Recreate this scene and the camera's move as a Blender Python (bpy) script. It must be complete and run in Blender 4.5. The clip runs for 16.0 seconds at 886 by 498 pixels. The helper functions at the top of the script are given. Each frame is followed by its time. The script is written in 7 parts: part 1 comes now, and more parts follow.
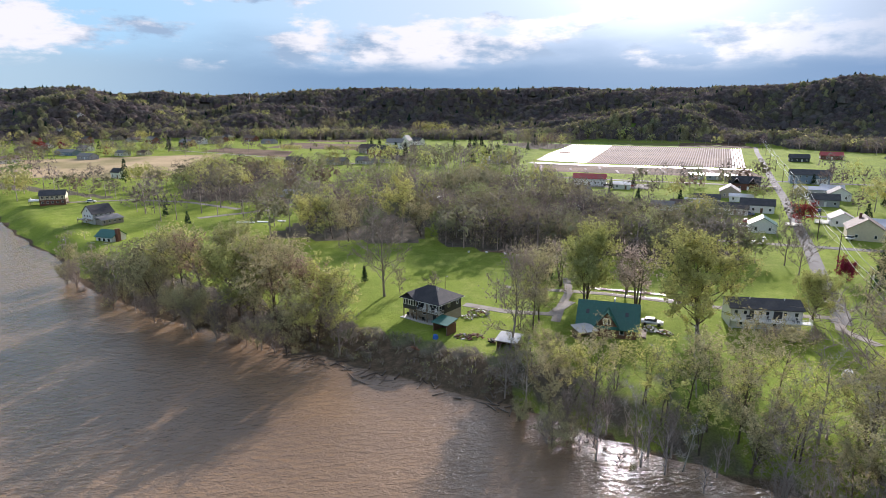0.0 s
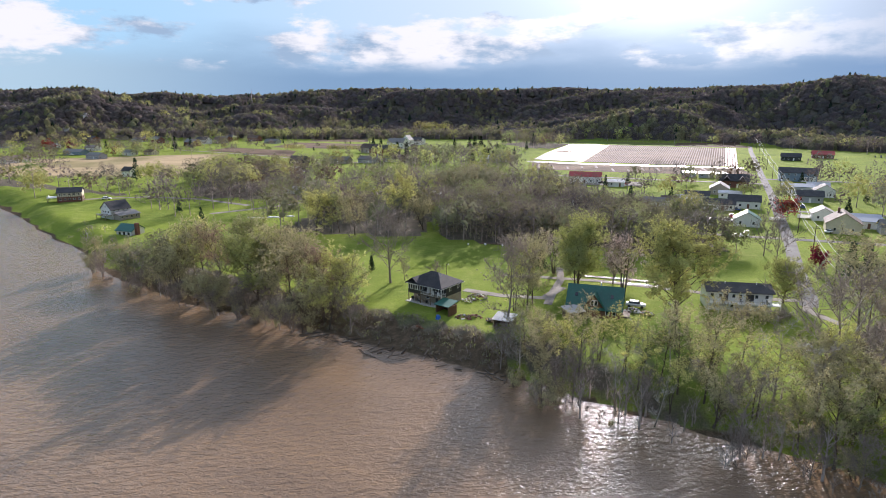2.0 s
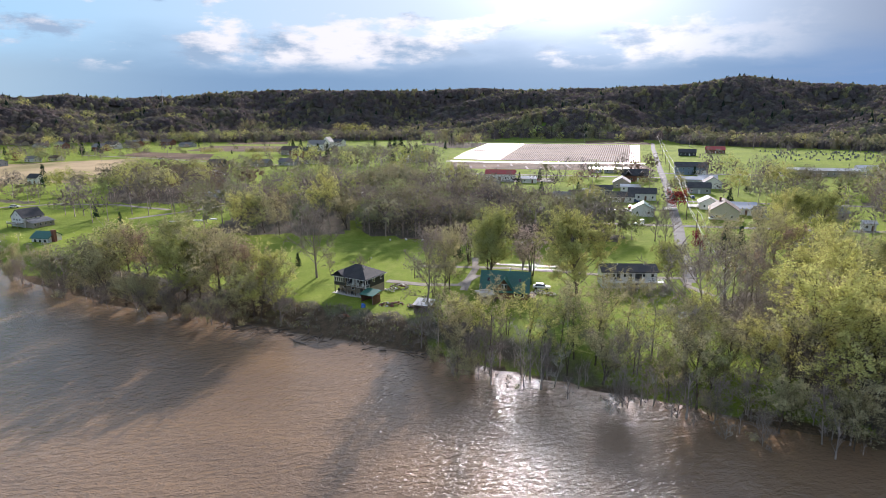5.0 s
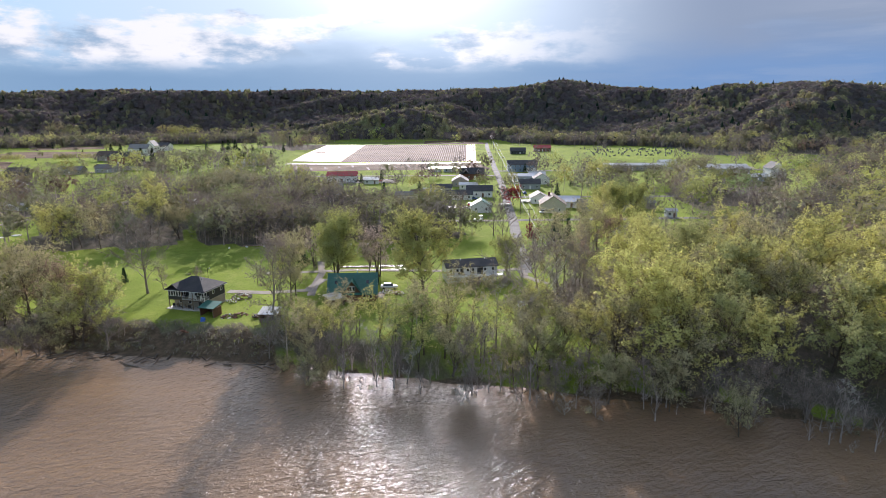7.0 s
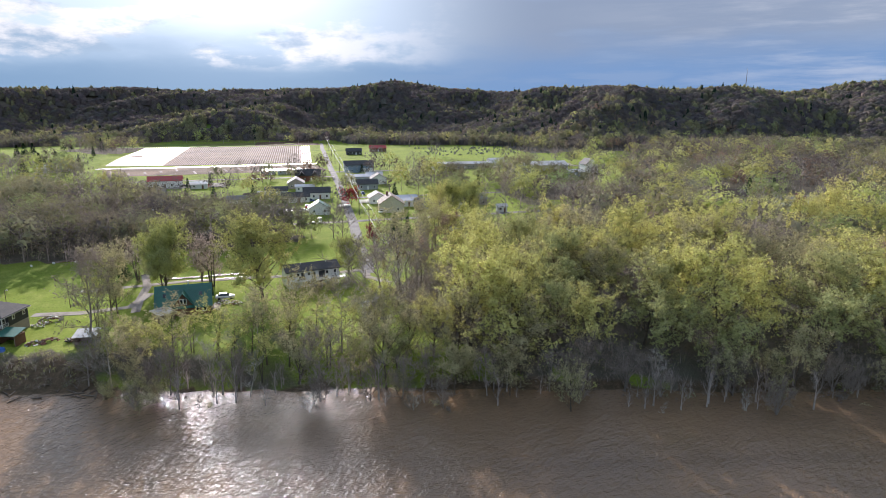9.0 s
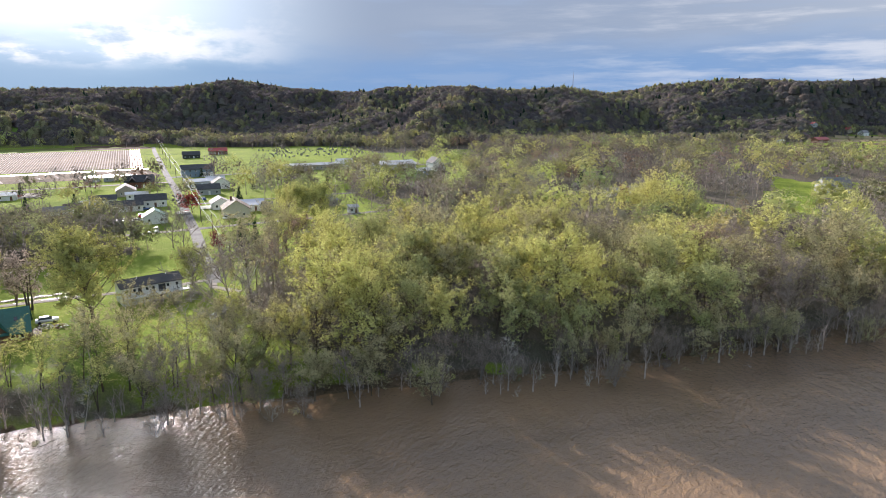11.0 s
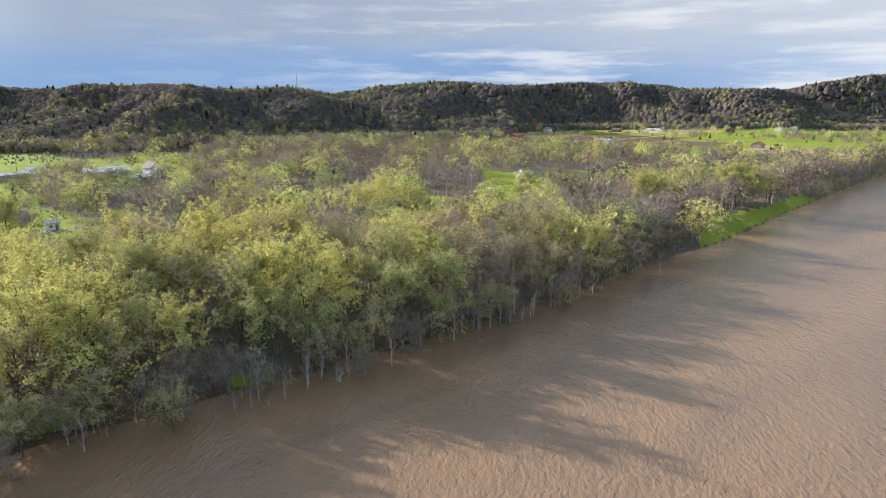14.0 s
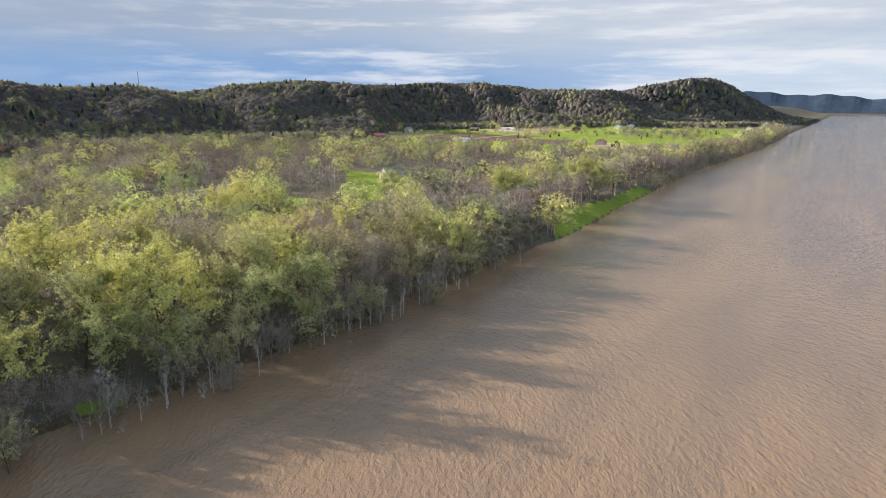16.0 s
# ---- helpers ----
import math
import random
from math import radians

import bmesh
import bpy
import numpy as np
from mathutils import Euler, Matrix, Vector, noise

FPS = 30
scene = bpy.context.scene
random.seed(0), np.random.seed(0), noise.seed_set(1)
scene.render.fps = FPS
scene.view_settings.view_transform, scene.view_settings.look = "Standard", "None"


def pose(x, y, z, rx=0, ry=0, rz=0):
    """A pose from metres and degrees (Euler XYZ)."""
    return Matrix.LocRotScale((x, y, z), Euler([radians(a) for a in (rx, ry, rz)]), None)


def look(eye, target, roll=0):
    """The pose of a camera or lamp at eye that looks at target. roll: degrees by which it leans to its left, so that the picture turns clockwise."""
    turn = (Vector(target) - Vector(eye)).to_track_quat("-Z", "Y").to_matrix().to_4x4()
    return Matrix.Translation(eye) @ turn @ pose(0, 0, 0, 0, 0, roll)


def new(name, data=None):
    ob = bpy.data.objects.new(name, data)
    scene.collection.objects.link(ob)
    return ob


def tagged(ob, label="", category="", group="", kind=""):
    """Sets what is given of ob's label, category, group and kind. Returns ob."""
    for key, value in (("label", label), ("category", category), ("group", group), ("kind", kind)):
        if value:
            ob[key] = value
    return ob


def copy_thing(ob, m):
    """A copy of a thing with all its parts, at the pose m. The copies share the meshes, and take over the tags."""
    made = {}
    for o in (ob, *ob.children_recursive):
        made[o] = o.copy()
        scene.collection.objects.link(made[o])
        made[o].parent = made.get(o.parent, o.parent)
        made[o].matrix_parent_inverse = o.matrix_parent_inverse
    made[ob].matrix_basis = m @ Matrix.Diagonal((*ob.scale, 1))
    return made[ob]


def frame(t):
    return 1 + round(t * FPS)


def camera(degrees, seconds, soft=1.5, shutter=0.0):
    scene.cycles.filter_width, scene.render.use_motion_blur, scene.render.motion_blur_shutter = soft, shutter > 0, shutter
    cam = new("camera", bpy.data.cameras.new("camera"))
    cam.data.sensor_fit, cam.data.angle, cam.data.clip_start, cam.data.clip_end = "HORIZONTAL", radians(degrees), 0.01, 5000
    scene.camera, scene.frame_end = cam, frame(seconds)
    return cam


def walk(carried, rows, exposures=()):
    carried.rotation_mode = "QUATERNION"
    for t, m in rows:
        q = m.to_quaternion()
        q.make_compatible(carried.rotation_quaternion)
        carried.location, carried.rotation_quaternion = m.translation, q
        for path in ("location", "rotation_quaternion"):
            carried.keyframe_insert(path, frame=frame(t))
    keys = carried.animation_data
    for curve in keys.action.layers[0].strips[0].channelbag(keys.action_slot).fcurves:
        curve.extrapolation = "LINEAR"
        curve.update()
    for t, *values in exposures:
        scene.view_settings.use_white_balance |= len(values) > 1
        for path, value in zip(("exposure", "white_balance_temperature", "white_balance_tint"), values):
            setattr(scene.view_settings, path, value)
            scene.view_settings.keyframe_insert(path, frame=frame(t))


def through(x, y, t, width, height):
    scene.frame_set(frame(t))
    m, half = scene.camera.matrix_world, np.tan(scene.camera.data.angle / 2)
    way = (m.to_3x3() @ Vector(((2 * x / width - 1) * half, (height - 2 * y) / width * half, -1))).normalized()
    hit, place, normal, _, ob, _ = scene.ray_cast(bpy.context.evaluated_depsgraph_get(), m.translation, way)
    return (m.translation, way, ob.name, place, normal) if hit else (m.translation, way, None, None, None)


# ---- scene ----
cam = camera(70.9, 16.0, soft=0.7)
PATH = [
    (0.0, 0.04, -0.01, 49.11, 76.80, 0.08, 0.00),
    (0.5, -0.10, -2.86, 49.16, 76.81, 0.08, -0.01),
    (1.0, -0.27, -5.92, 49.30, 76.80, 0.06, -0.04),
    (1.5, -0.31, -9.26, 49.36, 76.80, 0.07, -0.03),
    (2.0, -0.34, -12.69, 49.45, 76.80, 0.12, 0.00),
    (2.5, -0.37, -16.08, 49.46, 76.80, 0.14, 0.03),
    (3.0, -0.39, -18.89, 49.44, 76.80, 0.17, 0.02),
    (5.5, 0.11, -25.46, 50.45, 76.82, 0.56, -10.85),
    (6.0, 0.10, -25.48, 50.44, 76.81, 0.57, -14.97),
    (6.5, 0.09, -25.45, 50.46, 76.81, 0.46, -18.72),
    (7.0, 0.10, -25.46, 50.45, 76.80, 0.38, -21.62),
    (7.5, 0.10, -25.45, 50.45, 76.80, 0.29, -24.83),
    (8.0, 0.11, -25.46, 50.46, 76.80, 0.22, -28.48),
    (8.5, 0.12, -25.46, 50.45, 76.79, 0.11, -32.69),
    (11.0, 0.12, -25.47, 50.44, 76.78, 0.08, -50.27),
    (11.5, 0.13, -25.48, 50.45, 76.78, 0.09, -54.68),
    (12.0, 0.15, -25.48, 50.43, 76.77, 0.09, -58.98),
    (12.5, 0.15, -25.47, 50.42, 76.78, 0.01, -63.33),
    (13.0, 0.13, -25.50, 50.39, 76.79, 0.01, -66.57),
    (13.5, 0.14, -25.52, 50.39, 76.78, -0.10, -69.55),
    (14.0, 0.14, -25.52, 50.39, 76.80, -0.17, -74.48),
    (14.5, 0.14, -25.52, 50.38, 76.81, -0.27, -78.94),
    (15.0, 0.16, -25.55, 50.37, 76.82, -0.31, -82.64),
    (15.5, 0.15, -25.54, 50.38, 76.83, -0.27, -85.78),
    (16.0, 0.16, -25.54, 50.39, 76.84, -0.26, -87.00),
]
walk(cam, [(r[0], pose(*r[1:])) for r in PATH], [(0.0, 0.62, 6120, 19), (8.0, 0.62, 6120, 18), (11.5, 0.86, 6380, 16), (13.5, 0.94, 6480, 15), (16.0, 0.92, 6520, 14)])

# ---------------------------------------------------------------- light
SUN_AZ, SUN_EL = 18.5, 19.3          # degrees clockwise from +y, degrees above the horizon
sun_way = Vector((math.sin(radians(SUN_AZ)) * math.cos(radians(SUN_EL)),
                  math.cos(radians(SUN_AZ)) * math.cos(radians(SUN_EL)), math.sin(radians(SUN_EL))))
sun = new("sun", bpy.data.lights.new("sun", "SUN"))
sun.data.energy, sun.data.angle, sun.data.color = 5.6, radians(0.55), (1.0, 0.915, 0.83)
sun.matrix_world = look((0, 0, 400), Vector((0, 0, 400)) - sun_way)


def build_world():
    """Late-afternoon sky: clear blue above, broken bright cloud towards the sun, a slate-blue bank of cloud low over the hills."""
    w = bpy.data.worlds.new("sky")
    scene.world = w
    w.use_nodes = True
    nt = w.node_tree
    n, l = nt.nodes, nt.links
    n.clear()
    def node(kind, **kw):
        o = n.new(kind)
        for k, v in kw.items():
            if k == "op":
                o.operation = v
            else:
                o.inputs[k].default_value = v
        return o
    def mth(op, a, b=None, clamp=False):
        o = n.new("ShaderNodeMath")
        o.operation, o.use_clamp = op, clamp
        for i, v in enumerate((a, b)):
            if v is None:
                continue
            if isinstance(v, (int, float)):
                o.inputs[i].default_value = v
            else:
                l.new(v, o.inputs[i])
        return o.outputs[0]
    def remap(v, a, b, c=0.0, d=1.0):
        o = n.new("ShaderNodeMapRange")
        o.interpolation_type = "SMOOTHSTEP"
        l.new(v, o.inputs[0])
        for i, x in enumerate((a, b, c, d)):
            o.inputs[1 + i].default_value = x
        return o.outputs[0]
    def mix(f, a, b):
        o = n.new("ShaderNodeMix")
        o.data_type = "RGBA"
        l.new(f, o.inputs[0]) if not isinstance(f, float) else None
        for i, v in ((6, a), (7, b)):
            if isinstance(v, tuple):
                o.inputs[i].default_value = (*v, 1)
            else:
                l.new(v, o.inputs[i])
        return o.outputs[2]
    tc = n.new("ShaderNodeTexCoord")
    sep = n.new("ShaderNodeSeparateXYZ")
    l.new(tc.outputs["Generated"], sep.inputs[0])
    x, y, z = sep.outputs
    up = mth("MAXIMUM", z, 0.0)
    # flat cloud deck seen in perspective
    k = mth("DIVIDE", 1.0, mth("ADD", up, 0.16))
    comb = n.new("ShaderNodeCombineXYZ")
    l.new(mth("MULTIPLY", x, k), comb.inputs[0])
    l.new(mth("MULTIPLY", y, k), comb.inputs[1])
    l.new(mth("MULTIPLY", up, 9.0), comb.inputs[2])
    def noise_at(scale, detail, rough, off, dist=0.3):
        m = n.new("ShaderNodeMapping")
        m.inputs["Location"].default_value = off
        l.new(comb.outputs[0], m.inputs[0])
        o = n.new("ShaderNodeTexNoise")
        l.new(m.outputs[0], o.inputs["Vector"])
        o.inputs["Scale"].default_value, o.inputs["Detail"].default_value = scale, detail
        o.inputs["Roughness"].default_value, o.inputs["Distortion"].default_value = rough, dist
        return o.outputs["Fac"]
    sky = n.new("ShaderNodeTexSky")
    sky.sky_type, sky.sun_disc = "NISHITA", False
    sky.sun_elevation, sky.sun_rotation = radians(SUN_EL), radians(SUN_AZ)
    sky.air_density, sky.dust_density, sky.ozone_density = 1.0, 1.2, 1.5
    scale = n.new("ShaderNodeVectorMath")
    scale.operation = "SCALE"
    l.new(sky.outputs[0], scale.inputs[0])
    scale.inputs["Scale"].default_value = 0.13
    clear = scale.outputs[0]
    az = mth("ARCTAN2", x, y)                                   # radians clockwise from +y
    el = mth("ARCSINE", z)
    ang = n.new("ShaderNodeCombineXYZ")
    l.new(az, ang.inputs[0])
    l.new(mth("MULTIPLY", el, 2.6), ang.inputs[1])
    def ang_noise(scale, detail, rough, off, squash=1.0):
        m = n.new("ShaderNodeMapping")
        m.inputs["Location"].default_value = off
        m.inputs["Scale"].default_value = (1.0, squash, 1.0)
        l.new(ang.outputs[0], m.inputs[0])
        o = n.new("ShaderNodeTexNoise")
        l.new(m.outputs[0], o.inputs["Vector"])
        o.inputs["Scale"].default_value, o.inputs["Detail"].default_value, o.inputs["Roughness"].default_value = scale, detail, rough
        return o.outputs["Fac"]
    puff = ang_noise(7.5, 9, 0.60, (2.13, 0.37, 0.0))
    form = ang_noise(3.4, 5, 0.5, (5.7, 1.9, 0.0), 1.6)
    streak = ang_noise(4.0, 8, 0.58, (8.2, 4.4, 0.0), 3.0)
    deck = noise_at(0.8, 6, 0.55, (3.1, 7.7, 0.4), 0.2)
    # colour of the cloud sheet above the low slate bank: pale blue, white towards the sun, light grey further round
    left_to_sun = remap(az, radians(-30), radians(4))
    sun_to_grey = remap(az, radians(24), radians(46))
    upper = mix(left_to_sun, (0.42, 0.68, 0.86), (0.62, 0.76, 0.88))
    upper = mix(sun_to_grey, upper, (0.275, 0.345, 0.445))
    upper = mix(remap(az, radians(60), radians(110)), upper, (0.45, 0.51, 0.57))
    slate = mix(remap(az, radians(-38), radians(-8)), (0.45, 0.62, 0.70), (0.225, 0.365, 0.52))
    slate = mix(sun_to_grey, slate, (0.19, 0.32, 0.52))
    slate = mix(remap(az, radians(88), radians(118)), slate, (0.46, 0.55, 0.64))
    height = mth("ADD", el, mth("MULTIPLY", mth("SUBTRACT", form, 0.5), 0.10))
    col = mix(remap(height, 0.035, 0.115), slate, upper)
    # streaked grey sheets on the far side of the sun
    col = mix(mth("MULTIPLY", remap(az, radians(42), radians(88)), remap(streak, 0.46, 0.66, 0.0, 0.7)), col, (0.66, 0.69, 0.71))
    col = mix(mth("MULTIPLY", sun_to_grey, remap(streak, 0.48, 0.34, 0.0, 0.35)), col, (0.30, 0.40, 0.54))
    # broken white cumulus on the sun's side
    near_sun = mth("MULTIPLY", remap(az, radians(40), radians(22)), remap(az, radians(-70), radians(-34)))
    body = mth("MULTIPLY", remap(mth("ADD", mth("MULTIPLY", puff, 0.6), mth("MULTIPLY", form, 0.4)), 0.485, 0.56), remap(el, 0.042, 0.070))
    tone = mix(remap(ang_noise(7.5, 9, 0.60, (2.10, 0.30, 0.0)), 0.40, 0.58), (0.34, 0.47, 0.60), (0.90, 0.90, 0.88))
    col = mix(mth("MULTIPLY", body, near_sun), col, tone)
    # higher up: bright broken cloud with blue between
    high = mix(remap(deck, 0.40, 0.60), clear, (0.60, 0.70, 0.85))
    col = mix(remap(el, 0.30, 0.85), col, high)
    dot = n.new("ShaderNodeVectorMath")
    dot.operation = "DOT_PRODUCT"
    l.new(tc.outputs["Generated"], dot.inputs[0])
    dot.inputs[1].default_value = tuple(sun_way)
    glow = mth("POWER", mth("MAXIMUM", dot.outputs["Value"], 0.0), 42.0)
    add = n.new("ShaderNodeMix")
    add.data_type, add.blend_type = "RGBA", "ADD"
    l.new(mth("MULTIPLY", glow, 0.55), add.inputs[0])
    add.clamp_factor = False
    l.new(col, add.inputs[6])
    add.inputs[7].default_value = (1.0, 0.97, 0.88, 1)
    edge = n.new("ShaderNodeMix")
    edge.data_type, edge.blend_type, edge.clamp_factor = "RGBA", "ADD", False
    core = mth("MULTIPLY", mth("POWER", mth("MAXIMUM", dot.outputs["Value"], 0.0), 300.0), 70.0)
    l.new(mth("ADD", core, mth("MULTIPLY", mth("POWER", mth("MAXIMUM", dot.outputs["Value"], 0.0), 130.0), 2.6)), edge.inputs[0])
    l.new(add.outputs[2], edge.inputs[6])
    edge.inputs[7].default_value = (1.0, 0.97, 0.92, 1)
    below = mix(remap(z, -0.06, 0.0), (0.10, 0.09, 0.07), edge.outputs[2])
    bg = n.new("ShaderNodeBackground")
    l.new(below, bg.inputs[0])
    bg.inputs[1].default_value = 0.69
    out = n.new("ShaderNodeOutputWorld")
    l.new(bg.outputs[0], out.inputs[0])


build_world()

# ---------------------------------------------------------------- materials


def material(name, colour, rough=0.8, metal=0.0, vary=0.25, grain=2.0, bump=0.0, second=None, large=None, spec=0.4, per_object=0.0, stretch=None):
    """A surface with two scales of variation: fine grain and large soft patches towards a second colour."""
    m = bpy.data.materials.new(name)
    m.use_nodes = True
    nt = m.node_tree
    n, l = nt.nodes, nt.links
    b = n["Principled BSDF"]
    b.inputs["Roughness"].default_value, b.inputs["Metallic"].default_value = rough, metal
    b.inputs["Specular IOR Level"].default_value = spec
    geo = n.new("ShaderNodeNewGeometry")
    vec = geo.outputs["Position"]
    if stretch:
        mp = n.new("ShaderNodeMapping")
        mp.inputs["Scale"].default_value = stretch
        l.new(vec, mp.inputs[0])
        vec = mp.outputs[0]
    fine = n.new("ShaderNodeTexNoise")
    fine.inputs["Scale"].default_value, fine.inputs["Detail"].default_value = grain, 5
    l.new(vec, fine.inputs["Vector"])
    wide = n.new("ShaderNodeTexNoise")
    wide.inputs["Scale"].default_value, wide.inputs["Detail"].default_value = large or grain * 0.12, 4
    l.new(vec, wide.inputs["Vector"])
    ramp = n.new("ShaderNodeMapRange")
    l.new(wide.outputs["Fac"], ramp.inputs[0])
    ramp.inputs[1].default_value, ramp.inputs[2].default_value = 0.38, 0.62
    mix = n.new("ShaderNodeMix")
    mix.data_type = "RGBA"
    l.new(ramp.outputs[0], mix.inputs[0])
    mix.inputs[6].default_value = (*colour, 1)
    mix.inputs[7].default_value = (*(second or [c * (1 - vary * 0.7) for c in colour]), 1)
    hsv = n.new("ShaderNodeHueSaturation")
    l.new(mix.outputs[2], hsv.inputs["Color"])
    val = n.new("ShaderNodeMapRange")
    l.new(fine.outputs["Fac"], val.inputs[0])
    val.inputs[1].default_value, val.inputs[2].default_value = 0.25, 0.75
    val.inputs[3].default_value, val.inputs[4].default_value = 1 - vary, 1 + vary
    last = val.outputs[0]
    if per_object:
        info = n.new("ShaderNodeObjectInfo")
        pr = n.new("ShaderNodeMapRange")
        l.new(info.outputs["Random"], pr.inputs[0])
        pr.inputs[3].default_value, pr.inputs[4].default_value = 1 - per_object, 1 + per_object
        mul = n.new("ShaderNodeMath")
        mul.operation = "MULTIPLY"
        l.new(last, mul.inputs[0]), l.new(pr.outputs[0], mul.inputs[1])
        last = mul.outputs[0]
    l.new(last, hsv.inputs["Value"])
    l.new(hsv.outputs[0], b.inputs["Base Color"])
    if bump:
        bp = n.new("ShaderNodeBump")
        bp.inputs["Strength"].default_value, bp.inputs["Distance"].default_value = 1.0, bump
        l.new(fine.outputs["Fac"], bp.inputs["Height"])
        l.new(bp.outputs[0], b.inputs["Normal"])
    return m


def leaf_material(name, through=0.5, low=0.45, top=1.5, mottle=0.0):
    """Thin leaves and buds: the plant's own tint, a little different leaf by leaf, half of the light passing through."""
    m = bpy.data.materials.new(name)
    m.use_nodes = True
    nt = m.node_tree
    n, l = nt.nodes, nt.links
    n.remove(n["Principled BSDF"])
    at = n.new("ShaderNodeAttribute")
    at.attribute_name = "tint"
    geo = n.new("ShaderNodeNewGeometry")
    info = n.new("ShaderNodeObjectInfo")
    hsv = n.new("ShaderNodeHueSaturation")
    l.new(at.outputs["Color"], hsv.inputs["Color"])
    r = n.new("ShaderNodeMapRange")
    l.new(geo.outputs["Random Per Island"], r.inputs[0])
    r.inputs[3].default_value, r.inputs[4].default_value = low, top
    h = n.new("ShaderNodeMapRange")
    l.new(info.outputs["Random"], h.inputs[0])
    h.inputs[3].default_value, h.inputs[4].default_value = 0.488, 0.504
    value = r.outputs[0]
    if mottle:
        # twigs and gaps within a far crown
        speck = n.new("ShaderNodeTexNoise")
        speck.inputs["Scale"].default_value, speck.inputs["Detail"].default_value, speck.inputs["Roughness"].default_value = mottle, 4, 0.75
        l.new(geo.outputs["Position"], speck.inputs["Vector"])
        span = n.new("ShaderNodeMapRange")
        l.new(speck.outputs["Fac"], span.inputs[0])
        span.inputs[1].default_value, span.inputs[2].default_value, span.inputs[3].default_value, span.inputs[4].default_value = 0.36, 0.64, 0.6, 1.12
        both = n.new("ShaderNodeMath")
        both.operation = "MULTIPLY"
        l.new(value, both.inputs[0]), l.new(span.outputs[0], both.inputs[1])
        value = both.outputs[0]
    l.new(value, hsv.inputs["Value"]), l.new(h.outputs[0], hsv.inputs["Hue"])
    d, t = n.new("ShaderNodeBsdfDiffuse"), n.new("ShaderNodeBsdfTranslucent")
    l.new(hsv.outputs[0], d.inputs[0]), l.new(hsv.outputs[0], t.inputs[0])
    mx = n.new("ShaderNodeMixShader")
    mx.inputs[0].default_value = through
    l.new(d.outputs[0], mx.inputs[1]), l.new(t.outputs[0], mx.inputs[2])
    l.new(mx.outputs[0], n["Material Output"].inputs[0])
    return m


def water_material():
    """Silt-brown flood water: cloudy brown body, glossy surface broken by ripples at three sizes."""
    m = bpy.data.materials.new("muddy_water")
    m.use_nodes = True
    nt = m.node_tree
    n, l = nt.nodes, nt.links
    b = n["Principled BSDF"]
    geo = n.new("ShaderNodeNewGeometry")
    def tex(scale, detail, stretch, rot, dist=0.0):
        mp = n.new("ShaderNodeMapping")
        mp.vector_type = "TEXTURE"
        mp.inputs["Scale"].default_value = stretch
        mp.inputs["Rotation"].default_value = (0, 0, radians(rot))
        l.new(geo.outputs["Position"], mp.inputs[0])
        o = n.new("ShaderNodeTexNoise")
        o.inputs["Scale"].default_value, o.inputs["Detail"].default_value, o.inputs["Distortion"].default_value = scale, detail, dist
        l.new(mp.outputs[0], o.inputs["Vector"])
        return o.outputs["Fac"]
    silt = tex(0.05, 7, (5, 1, 1), -31, 0.6)
    mix = n.new("ShaderNodeMix")
    mix.data_type = "RGBA"
    rp = n.new("ShaderNodeMapRange")
    rp.inputs[1].default_value, rp.inputs[2].default_value = 0.35, 0.65
    l.new(silt, rp.inputs[0])
    l.new(rp.outputs[0], mix.inputs[0])
    mix.inputs[6].default_value = (0.215, 0.140, 0.080, 1)
    mix.inputs[7].default_value = (0.160, 0.108, 0.068, 1)
    l.new(mix.outputs[2], b.inputs["Base Color"])
    b.inputs["IOR"].default_value = 1.48
    rough = n.new("ShaderNodeMapRange")
    l.new(tex(0.045, 6, (6, 1, 1), -30), rough.inputs[0])
    rough.inputs[1].default_value, rough.inputs[2].default_value = 0.35, 0.7
    rough.inputs[3].default_value, rough.inputs[4].default_value = 0.015, 0.030
    l.new(rough.outputs[0], b.inputs["Roughness"])
    height = None
    for scale, detail, stretch, rot, amp in ((0.12, 2, (2.2, 1, 1), 50, 0.08), (0.55, 3, (2.0, 1, 1), 22, 0.32), (1.4, 3, (1.7, 1, 1), 5, 0.24), (3.4, 2, (1.4, 1, 1), -20, 0.085)):
        mu = n.new("ShaderNodeMath")
        mu.operation = "MULTIPLY_ADD"
        l.new(tex(scale, detail, stretch, rot, 0.4), mu.inputs[0])
        mu.inputs[1].default_value = amp
        if height is not None:
            l.new(height, mu.inputs[2])
        else:
            mu.inputs[2].default_value = 0.0
        height = mu.outputs[0]
    bp = n.new("ShaderNodeBump")
    bp.inputs["Strength"].default_value = 1.0
    lee = n.new("ShaderNodeAttribute")
    lee.attribute_name = "calm"
    wind = n.new("ShaderNodeMapRange")
    l.new(lee.outputs["Fac"], wind.inputs[0])
    wind.inputs[3].default_value, wind.inputs[4].default_value = 0.92, 0.70
    l.new(wind.outputs[0], bp.inputs["Distance"])
    l.new(height, bp.inputs["Height"])
    l.new(bp.outputs[0], b.inputs["Normal"])
    return m


